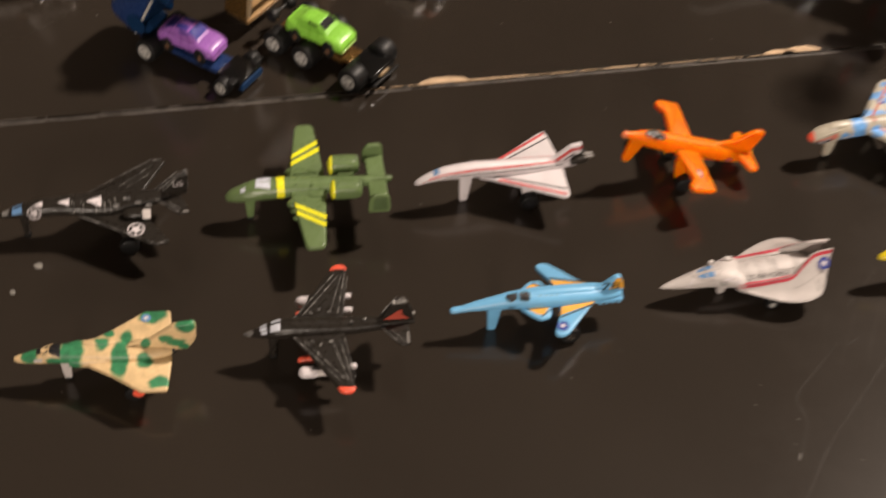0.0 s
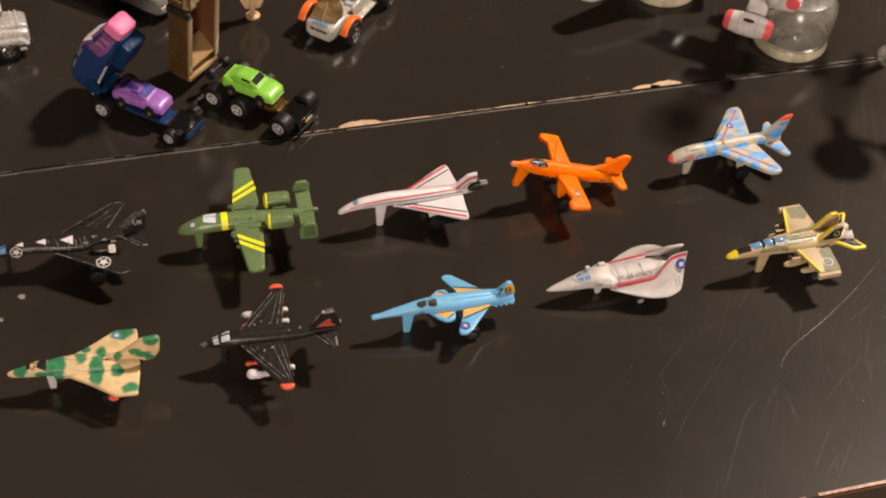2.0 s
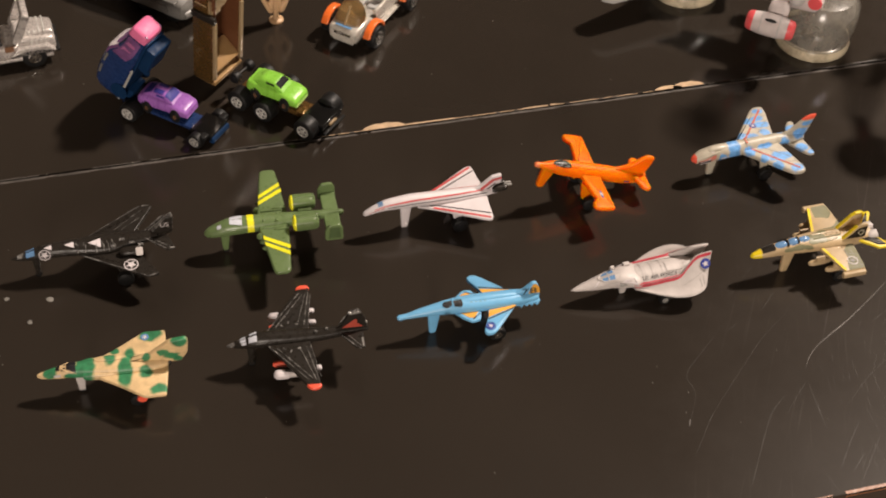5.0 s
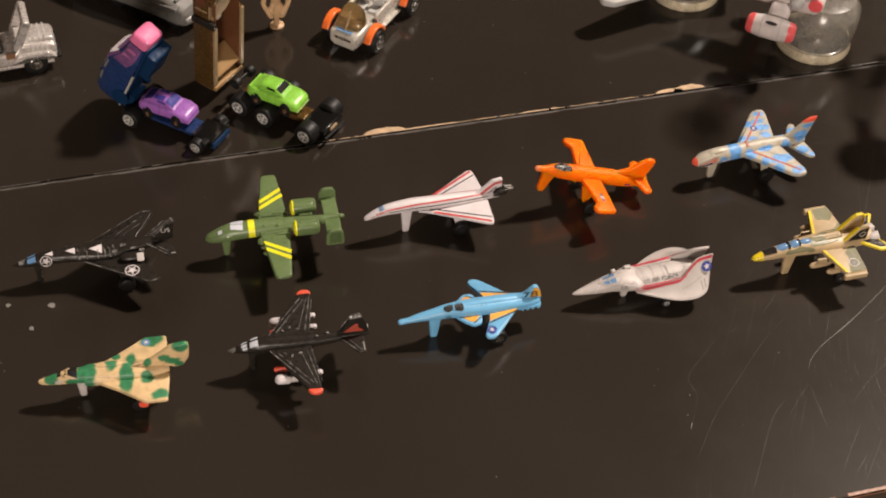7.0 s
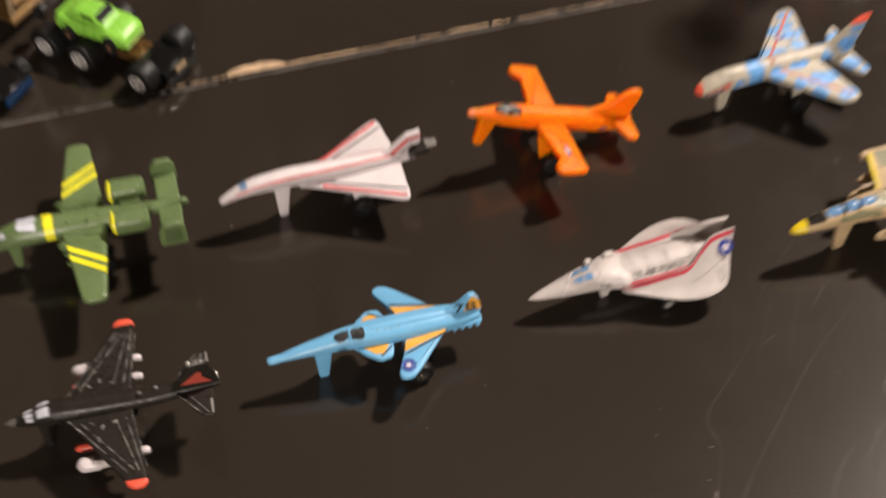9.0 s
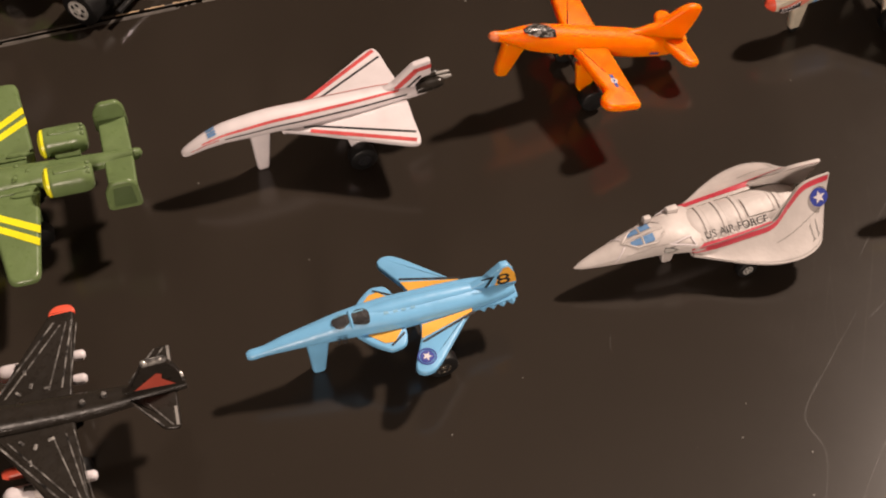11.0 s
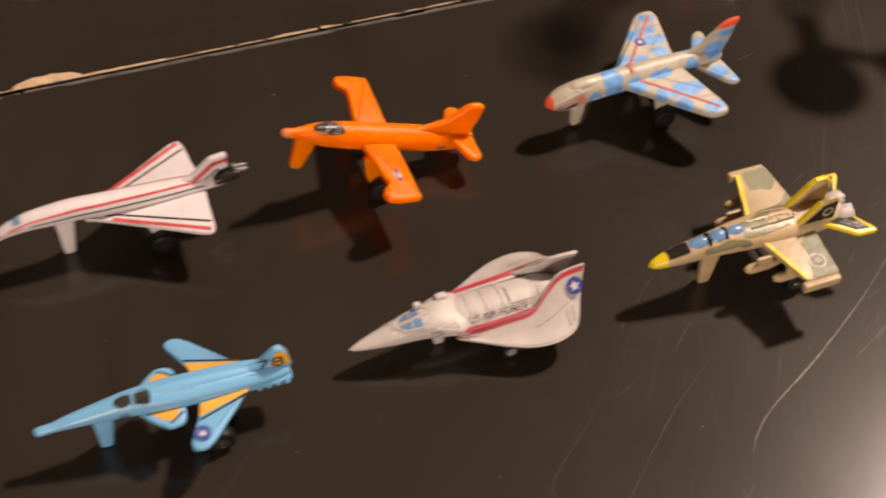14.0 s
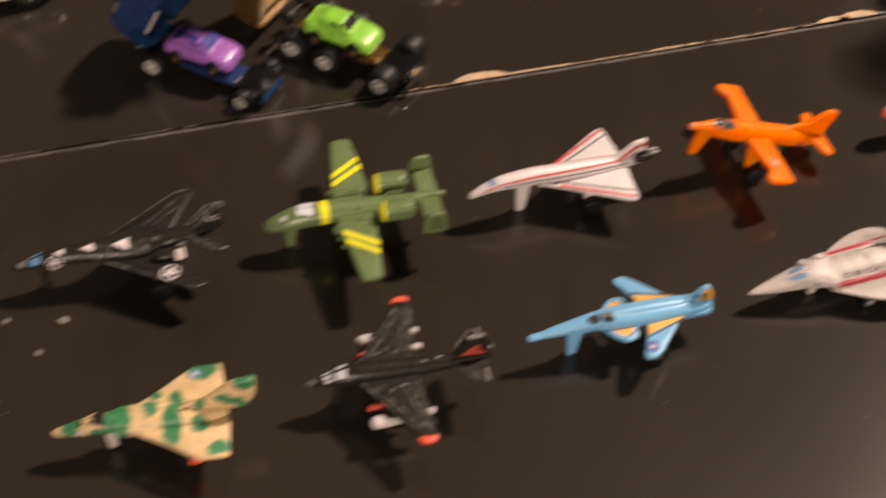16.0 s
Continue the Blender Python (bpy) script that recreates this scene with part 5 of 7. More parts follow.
def blue_forward_sweep():
    root = thing("toy_jet", place(30.2, -85.6, 0, 180.2), "pale blue toy jet with forward-swept wings and amber panels", "toy plane", ROW_F)
    sec = [(39.9, 8.3, 0.5, 0.45), (39.2, 8.3, 0.85, 0.75), (37.6, 8.4, 0.8, 0.75), (35, 8.8, 1.1, 1.05), (30, 9.3, 1.6, 1.6), (25, 9.6, 2.1, 2.2), (18, 9.3, 2.7, 2.1, 2.4), (8, 9.0, 2.6, 1.8, 2.4), (1, 8.6, 1.9, 1.5), (-0.6, 8.5, 1.5, 1.2)]
    body = part("fuselage", loft(sec, 30, 26), SKY, root)
    for k, x in enumerate((25.9, 23.0)):
        part("canopy", blotch(sec, x, 20, 1.4, 29 + 3 * k, 90 + k, 0.12, 0.25), DARKGLASS, body, "dark smoky canopy pane")
        # reflection on the pane, painted as a blue-grey strip
        part("painted_canopy_glint", coat(sec, x + 0.9, x - 0.7, (-4, -6), (2, -1), 0.16, 4, 2), SKYGREY, body)
    part("canopy_frame", skin_line(sec, [(24.45, -16), (24.45, 56)], 0.4, 0.14, 14), SKY, body)
    lettering("lettering", "78", 1.7, at(26.3, 2.58, 9.4, 10) @ Matrix(((-1, 0, 0, 0), (0, 0, 1, 0), (0, 1, 0, 0), (0, 0, 0, 1))), INK, body, "small black number")
    for k, x in enumerate((19.6, 18.2, 17.0, 15.6)):
        part("spine_print", coat(sec, x, x - 0.7, 16, 26, 0.07, 2, 2), SKYGREY, body)
    mk = [("amber_panel", [(14.4, 3.0), (15.2, 5.3), (6.8, 3.1), (6.6, 2.6)], AMBER, BOTH), ("black_line", stripe((15.2, 5.9), (6.4, 3.2), 0.34), INK, BOTH)]
    ws = wings(root, "wing", [(14.6, 1.8), (14.8, 4.2), (17.5, 9.4), (17.4, 10.4), (16.4, 11.0), (15.0, 10.9), (13.4, 9.6), (7.4, 3.4), (5.6, 1.8)], 8.4, 1.1, SKY, -2, 0.8, mk)
    w, m, sd = ws[0]
    insignia(w, m @ at(15.4, 8.4, 0.58), 1.05, NAVYMARK, WHITE)
    part("roundel_ring", annulus(1.2, 1.4, 0.08, m @ at(15.4, 8.4, 0.57)), NAVYMARK, w)
    wings(root, "canard", [(24.2, 1.6), (22.0, 4.2), (19.8, 5.9), (17.6, 5.6), (17.0, 4.4), (16.6, 1.8)], 8.5, 1.0, SKY, -3, 0.7, [("amber_panel", [(22.4, 2.4), (20.4, 4.4), (19.0, 4.6), (17.4, 2.8)], AMBER, BOTH), ("black_line", stripe((19.6, 5.1), (17.2, 3.5), 0.3), INK, BOTH)])
    fin = part("tail_fin", upright(rounded([(9.5, 10.0), (6.0, 10.9), (4.0, 11.8), (1.5, 14.2), (0.4, 14.2), (-0.5, 12.5), (-1.1, 9.9), (-1.0, 9.0)], 0.25), 1.2), SKY, root)
    for s in BOTH:
        part("amber_panel", upright([(1.8, 12.6), (1.2, 13.9), (0.4, 13.9), (-0.6, 12.2), (-1.0, 10.0), (2.4, 10.2)], 0.06, s * 0.61, 0), AMBER, fin)
    lettering("lettering", "78", 3.5, at(2.3, 0.68, 11.2) @ Matrix(((-1.35, 0.12, 0, 0), (0, 0, 1, 0), (0, 1, 0, 0), (0, 0, 0, 1))), INK, fin, "black printed number")
    part("tail_boom", loft([(8, 8.0, 2.6, 0.7), (2, 7.9, 2.4, 0.8), (-0.8, 7.8, 2.0, 0.8)], 8, 14), SKY, root)
    for k in range(4):
        part("nozzle_scallop", loft([(5.2 - k * 1.5, 7.4, 0.2, 0.2), (4.6 - k * 1.5, 7.4, 0.75, 0.7), (4.0 - k * 1.5, 7.4, 0.2, 0.2)], 6, 10, None, at(0, 1.9, 0)), SKY, root)
    part("spine", loft([(22, 11.2, 0.8, 0.5), (18, 11.2, 1.1, 0.6), (8, 10.6, 1.0, 0.6), (4, 10.2, 0.7, 0.4)], 10, 12), SKY, body)
    gear(root, SKY, 12.4, 6.2, 2.3, 2.0, 8.2, CHROME, (29.6, 8.4, 2.6), nose_wheel=False)


def black_bomber():
    root = thing("toy_attack_jet", place(-19.4, -89.3, 0, 175.2), "glossy black toy attack jet with coral red wing tips", "toy plane", ROW_F)
    sec = [(37.4, 8.8, 0.2, 0.2), (36, 8.9, 0.7, 0.7), (33, 9.4, 1.5, 1.5), (29, 10.2, 2.1, 2.3), (24, 10.3, 2.2, 2.2), (14, 10.2, 2.0, 1.9), (4, 10.8, 1.3, 1.3), (-0.6, 11.2, 0.8, 0.8)]
    body = part("fuselage", loft(sec), BLACK, root)
    for x0, x1, a0, a1 in ((31.6, 29.4, 6, 52), (33.9, 32.4, 4, 30), (33.6, 32.3, 36, 62), (31.4, 29.4, -46, -10), (33.9, 32.4, -34, -8)):
        part("window", coat(sec, x0, x1, a0, a1, 0.1), WINDOW, body, "pale grey painted window")
    mk = [("edge_line", stripe((26.4, 2.6), (16.8, 15.2), 0.25), WORN, BOTH), ("edge_line", stripe((24.2, 3.6), (15.9, 14.6), 0.18), WORN, BOTH),
          ("flap_line", stripe((16.4, 3.8), (14.2, 15.2), 0.2), WORN, BOTH), ("flap_line", stripe((18.2, 3.8), (15.0, 15.0), 0.16), WORN, BOTH), ("flap_line", stripe((15.3, 3.4), (13.6, 14.5), 0.14), WORN, BOTH)]
    ws = wings(root, "wing", [(27.2, 1.4), (17.4, 16.8), (13.8, 17.2), (15.2, 1.4)], 9.7, 1.0, BLACK, 0, 0.8, mk)
    for s in BOTH:
        for x, y in ((22.4, 4.0), (20.6, 5.0), (18.4, 4.2), (21.4, 7.4)):
            part("deck_chip", slab(rounded([(-0.5, -0.2), (0.5, -0.25), (0.45, 0.2), (-0.4, 0.25)], 0.1, 2), 0.2, 0.06, at(x, s * y, 10.25, 0, 0, 30 * x)), WORN, root)
    for w, m, s in ws:
        part("wing_tip", slab(rounded([(17.7, s * 16.4), (17.2, s * 17.6), (16.2, s * 18.2), (14.6, s * 18.2), (13.8, s * 17.6), (13.6, s * 16.6)], 0.5), 1.15, 0.35, m), TIPRED, w, "coral red wing tip")
    for s in BOTH:
        for y, x, mat_, r in ((10.0, 25.8, WHITE, 1.35), (6.4, 25.8, TIPRED, 0.85)):
            part("store", loft([(x, 7.0, 0.5, 0.5), (x - 0.9, 7.0, r, r), (x - 3.6, 7.0, r, r), (x - 4.2, 7.0, r * 0.8, r * 0.8)], 8, 14, None, at(0, s * y, 0)), mat_, root)
            part("store_tail", loft([(x - 4.0, 7.0, r * 0.8, r * 0.8), (x - 8.6, 7.2, r * 0.8, r * 0.8), (x - 10.4, 7.2, 0.4, 0.4)], 8, 12, None, at(0, s * y, 0)), PEARL if y > 9 else BLACK, root)
            part("pylon", upright([(x - 3, 8.8), (x - 3, 7.5), (x - 7, 7.5), (x - 7, 8.8)], 0.6, s * y, 0.1), BLACK, root)
        for y, z in ((10.0, 8.4), (5.6, 8.8)):
            if s < 0 or y > 9:
                part("store_fin", loft([(15.4, z, 0.3, 0.4), (14.8, z, 0.8, 0.7), (13.4, z, 0.8, 0.7), (13.0, z, 0.4, 0.4)], 8, 12, None, at(0, s * y, 0)), WHITE, root)
    part("nose_tip", loft([(37.6, 8.8, 0.1, 0.1), (37.2, 8.82, 0.32, 0.32), (34.6, 9.08, 1.08, 1.08)], 8, 14), WORN, body, "nose tip worn to grey metal")
    for x, y in ((6.6, 0.0), (9.6, 0.6)):
        part("spine_stud", lathe([(-0.3, 0.5), (0.5, 0.35), (0.6, 0.05)], 10, at(x + 4, y, 12.0) @ STAND), WORN, body)
    fin = part("tail_fin", upright(rounded([(9.4, 11.5), (7.0, 12.6), (4.7, 17.6), (1.5, 18.0), (0.2, 15.6), (-0.6, 11.2)], 0.6), 1.0), BLACK, root)
    part("red_chevron", upright([(6.4, 12.4), (3.0, 15.6), (2.3, 15.2), (2.5, 14.2), (0.8, 12.4)], 0.08, 0.54, 0), BRICKRED, fin)
    part("edge_line", upright(stripe((4.8, 17.6), (1.3, 18.0), 0.2), 1.05), WORN, fin)
    for x in (4.3, 2.0, -0.1):
        part("fin_stud", lathe([(-0.3, 0.35), (0.3, 0.25), (0.4, 0.05)], 8, at(x, 0, 17.7 if x > 1 else 13.6) @ STAND), SILVER, fin)
    wings(root, "stabilizer", [(7.6, 1.0), (3.2, 6.8), (0.9, 7.0), (0.8, 1.0)], 11.0, 0.8, BLACK, 0, 0.6, [("edge_line", stripe((7.2, 1.6), (3.2, 6.4), 0.24), WORN, BOTH), ("edge_line", stripe((5.2, 2.0), (1.9, 6.5), 0.2), WORN, BOTH), ("edge_line", stripe((1.3, 3.6), (1.3, 6.6), 0.4), LINE, BOTH)])
    gear(root, BLACK, 16.5, 5.0, 2.3, 1.9, 8.8, None, (31.2, 8.6, 1.7))


CAMO = sprayed("cream_paint_with_green_blotches", (0.68, 0.49, 0.26), (0.032, 0.185, 0.078), (
    (31.0, -0.2, 9.4, 2.04, 2.53, 2.0), (22.0, 0.4, 9.6, 2.88, 4.14, 3.2), (25.4, 2.0, 8.6, 2.16, 1.38, 1.0), (15.7, -1.6, 10.6, 1.62, 2.88, 2.2),
    (11.6, 2.4, 9.6, 1.86, 5.06, 2.6), (10.5, -2.2, 10.0, 1.55, 3.3, 2.4), (5.8, 0.7, 12.2, 1.2, 1.2, 1.4), (6.1, 3.2, 9.4, 1.92, 1.72, 1.6), (2.8, 8.8, 9.0, 2.52, 1.72, 1.4), (5.0, -9.7, 9.0, 2.88, 2.53, 1.4),
    (14.2, -4.8, 9.0, 1.44, 1.03, 1.0), (-3.0, 0.7, 17.4, 2.30, 3.00, 1.7), (1.2, 0.7, 13.5, 1.50, 2.00, 1.2), (-0.8, 0.7, 12.0, 2.04, 2.30, 1.3), (-2.2, 0.7, 10.6, 1.32, 2.30, 1.0)), 0.45)


def camo_delta():
    root = thing("toy_delta_jet", place(-72.2, -88.0, 0, 174.8), "cream toy delta-wing jet with green camouflage blotches", "toy plane", ROW_F)
    sec = [(34.4, 7.8, 0.45, 0.45), (33.6, 7.8, 0.85, 0.8), (30, 8.3, 1.5, 1.5), (25, 8.9, 2.0, 2.1), (19, 9.0, 2.6, 2.1, 2.3), (10, 9.0, 3.0, 2.1, 2.3), (2.4, 9.0, 2.3, 1.7), (0.4, 9.1, 1.5, 1.2)]
    body = part("fuselage", loft(sec, 28, 26), CAMO, root)
    for s in BOTH:
        part("canopy_pane", coat(sec, 26.6, 24.2, (s * 2, s * 0), (s * 30, s * 62), 0.12), INK, body, "black canopy pane")
        part("canopy_pane", coat(sec, 28.0, 26.9, (s * 14, s * 10), (s * 34, s * 42), 0.12, 4, 4), INK, body)
        part("canopy_pane", coat(sec, 29.4, 28.4, (s * 2, s * 2), (s * 26, s * 26), 0.12, 4, 4), INK, body)
        part("canopy_frame", skin_line(sec, [(28.4, s * 8), (26.2, s * 50)], 0.45, 0.1), CAMO, body)
    part("window", coat(sec, 30.0, 28.2, 62, 90, 0.1), PEARL, body)
    part("dorsal_hump", loft([(19.4, 11.0, 0.5, 0.3), (17.6, 11.2, 0.9, 0.5), (14.0, 11.2, 0.8, 0.4), (11.0, 11.0, 0.4, 0.3)], 8, 12, None, at(0, -1.0, 0)), CAMO, body)
    ws = wings(root, "wing", [(21.5, 1.6), (13.4, 6.4), (8.2, 10.0), (6.8, 11.0), (1.1, 11.0), (0.3, 1.6)], 8.4, 1.2, CAMO, 0, 0.6, (), 0.45)
    insignia(ws[1][0], ws[1][1] @ at(6.4, -8.9, 0.66), 1.1, GLASSBLUE, WHITE)
    part("tail_fin", upright(rounded([(12.5, 10.2), (5.0, 13.0), (-0.4, 17.6), (-4.6, 18.4), (-5.4, 17.6), (-5.0, 12.6), (-3.2, 9.4), (0, 9.2)], 0.7, 4), 1.4, 0, 0.5), CAMO, root)
    for s in BOTH:
        part("intake", loft([(22.4, 8.6, 0.8, 1.1), (20.5, 8.6, 1.2, 1.4), (14, 8.6, 1.0, 1.2)], 8, 12, None, at(0, s * 2.2, 0)), CAMO, root)
    part("exhaust", lathe([(-0.6, 1.1), (0.4, 1.2), (0.7, 1.0), (0.5, 0.3)], 16, at(0.2, 0, 9.1) @ ALONG), BLACK, root)
    gear(root, CAMO, 9.0, 6.2, 2.1, 1.8, 8.2, None, None)
    part("nose_leg", upright(rounded([(24.9, 7.6), (24.5, 1.0), (22.8, 1.0), (22.2, 7.6)], 0.5), 1.6), PEARL, root, "pale grey nose leg")
    part("nose_wheel", lathe([(-0.6, 0.8), (-0.4, 1.0), (0.4, 1.0), (0.6, 0.8)], 16, at(23.6, 0, 1.0)), TYRE, root)
    part("wheel_mark", lathe([(-0.5, 1.3), (0.5, 1.3), (0.5, 0.1)], 14, at(7.6, 8.6, 5.4)), TIPRED, root, "coral red wheel cover")


for build in (black_star_jet, green_attack_plane, white_supersonic, orange_rocket_plane, shark_mouth_jet,
              camo_delta, black_bomber, blue_forward_sweep, pearl_space_fighter, desert_fighter):
    build()

# ---- toy cars, trucks and ships behind the seam ----
NAVY = paint("navy_blue_plastic", (0.014, 0.034, 0.115), 0.28, coat=0.15)
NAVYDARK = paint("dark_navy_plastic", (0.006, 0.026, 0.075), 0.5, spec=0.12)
PINK = paint("pink_toy_paint", (0.72, 0.17, 0.34), 0.45, spec=0.3)
MAUVE = paint("mauve_pink_print", (0.38, 0.12, 0.27), 0.4)
PINKFADE = paint("faded_pink_print", (0.17, 0.07, 0.19), 0.35, vary=0.45)
PURPLE = paint("purple_toy_paint", (0.31, 0.12, 0.44), 0.3, coat=0.25)
PURPLEGLASS = paint("violet_window_plastic", (0.045, 0.04, 0.24), 0.5, spec=0.15)
GLOSSBLACK = paint("gloss_black_plastic", (0.006, 0.006, 0.006), 0.14)
DULLBLACK = paint("dull_black_window_print", (0.006, 0.006, 0.006), 0.6, spec=0.12)
PALELIME = paint("pale_lime_toy_paint", (0.42, 0.66, 0.20), 0.35)
LIME = paint("lime_green_toy_paint", (0.24, 0.57, 0.06), 0.3, coat=0.25)
GOLD = paint("bronze_brown_plastic", (0.24, 0.132, 0.042), 0.24, metal=0.72, coat=0.3, vary=0.1)
# darker brown than the outer bronze, for inside walls and side windows
GOLDIN = paint("darker_bronze_brown", (0.11, 0.042, 0.018), 0.4)
GOLDFLOOR = paint("tan_bronze_plastic", (0.34, 0.205, 0.085), 0.4, metal=0.2)
GOLDRIM = paint("pale_bronze_plastic", (0.30, 0.215, 0.12), 0.35)
SILVERCAR = paint("silver_white_toy_paint", (0.52, 0.485, 0.46), 0.28, metal=0.35, coat=0.2)
GREYHULL = paint("grey_moulded_plastic", (0.17, 0.165, 0.155), 0.33, vary=0.1, relief=0.3)
FLESH = paint("tan_moulded_plastic", (0.55, 0.36, 0.20), 0.45)
ROVER = paint("white_grey_plastic", (0.50, 0.47, 0.42), 0.3, metal=0.15, vary=0.2)
FENDER = paint("orange_red_toy_paint", (0.85, 0.17, 0.03), 0.3)
SHIPWHITE = paint("dull_white_plastic", (0.55, 0.49, 0.48), 0.5, vary=0.15)
SHIPGREY = paint("light_grey_plastic", (0.46, 0.46, 0.45), 0.5, vary=0.1)
SHIPRED = paint("pinkish_red_toy_paint", (0.72, 0.09, 0.10), 0.45)
CLEAR = clear("clear_cream_plastic", (0.93, 0.89, 0.80), 0.12, 1.40, 0.93)
RIMCREAM = film("cream_plastic_rim", (0.66, 0.58, 0.42), 0.85, 0.22)
FILM = film("hazy_clear_plastic", (0.25, 0.235, 0.205), 0.58, 0.2)
# half-clear so that the added unseen ship parts cast weaker shadows
WEAKSHADE = film("weak_shadow_film", (0.22, 0.21, 0.19), 0.34, 0.3)
AMBERCLEAR = clear("smoky_gold_plastic", (0.55, 0.36, 0.16), 0.12)
BROWNHUB = paint("brown_hub_plastic", (0.20, 0.10, 0.05), 0.4)


def box(x0, x1, y0, y1, z0, z1, bev=0.4, bm=None, m=None):
    """A block with softened edges."""
    b = slab([(x0, y0), (x1, y0), (x1, y1), (x0, y1)], z1 - z0, min(bev, (z1 - z0) * 0.4), at(0, 0, (z0 + z1) / 2))
    return merged(b, m, bm)


def small_car(m, paint_, glass, label, k=1.0, hub=BROWNHUB, open_roof=False):
    root = thing("toy_car", m, label, "toy car", "small cars carried on the trucks")
    root.scale = (k * 0.94, k, k * 1.32)
    sec = [(9.6, 2.4, 3.2, 0.7, 3), (9.0, 2.6, 3.9, 1.1, 3.6), (5.4, 3.0, 4.35, 1.45, 3.6), (1, 3.1, 4.2, 1.6, 3.4), (-3, 3.2, 4.3, 1.75, 3.4), (-6.4, 3.3, 4.45, 1.75, 3.6), (-8.6, 3.2, 4.1, 1.4, 3.4), (-9.3, 3.1, 3.4, 0.9, 3)]
    body = part("body", loft(sec, 26, 32), paint_, root)
    cab = [(4.4, 4.3, 3.2, 0.2, 3), (2.2, 4.8, 3.2, 0.85, 3.2), (0.6, 5.0, 3.05, 1.2, 3.2), (-3.4, 5.0, 3.0, 1.2, 3.2), (-6.2, 4.7, 3.1, 0.65, 3.2), (-8.4, 4.4, 3.3, 0.2, 3)]
    top = part("cabin", loft(cab, 22, 32), paint_, root)
    part("windscreen", coat(cab, 3.7, 1.1, -48, 48, 0.06, 8, 10) if open_roof else coat(cab, 3.3, 1.4, -42, 42, 0.06, 8, 10), glass, top, "dark window")
    if open_roof:
        for s in BOTH:
            part("roof_window", coat(cab, 0.2, -3.4, s * 6, s * 46, 0.08, 6, 6), glass, top)
        part("rear_window", coat(cab, -4.0, -7.2, -46, 46, 0.06, 8, 8), glass, top)
    else:
        part("rear_lip", box(-8.7, -7.7, -3.4, 3.4, 4.2, 4.75, 0.25), paint_, body)
    for s in BOTH:
        part("side_window", coat(cab, 1.2, -1.9, (s * 62, s * 58), (s * 82, s * 82), 0.08, 8, 4), glass, top)
        part("headlight", slab(rounded([(-0.25, -0.7), (0.25, -0.7), (0.25, 0.7), (-0.25, 0.7)], 0.15, 2), 0.12, 0, at(9.1, s * 2.3, 3.1, 0, 40)), INK if open_roof else PALELIME, body)
        for x in (5.5, -5.4):
            part("wheel_arch", lathe([(-0.15, 1.95), (0.15, 1.95)], 22, at(x, s * 4.28, 1.85)), TYRE, body)
            wheel(root, x, s * 3.9, 1.6, 1.6, 1.4, hub, s, 0.4)
    part("hood_line", slab(stripe((0, -2.6), (0, 2.6), 0.14), 0.05, 0, at(7.8, 0, 4.0, 0, 12)), INK if open_roof else PALELIME, body)
    part("bumper", box(8.9, 9.7, -3.3, 3.3, 1.5, 2.2, 0.25), paint_ if open_roof else PALELIME, body)
    return root


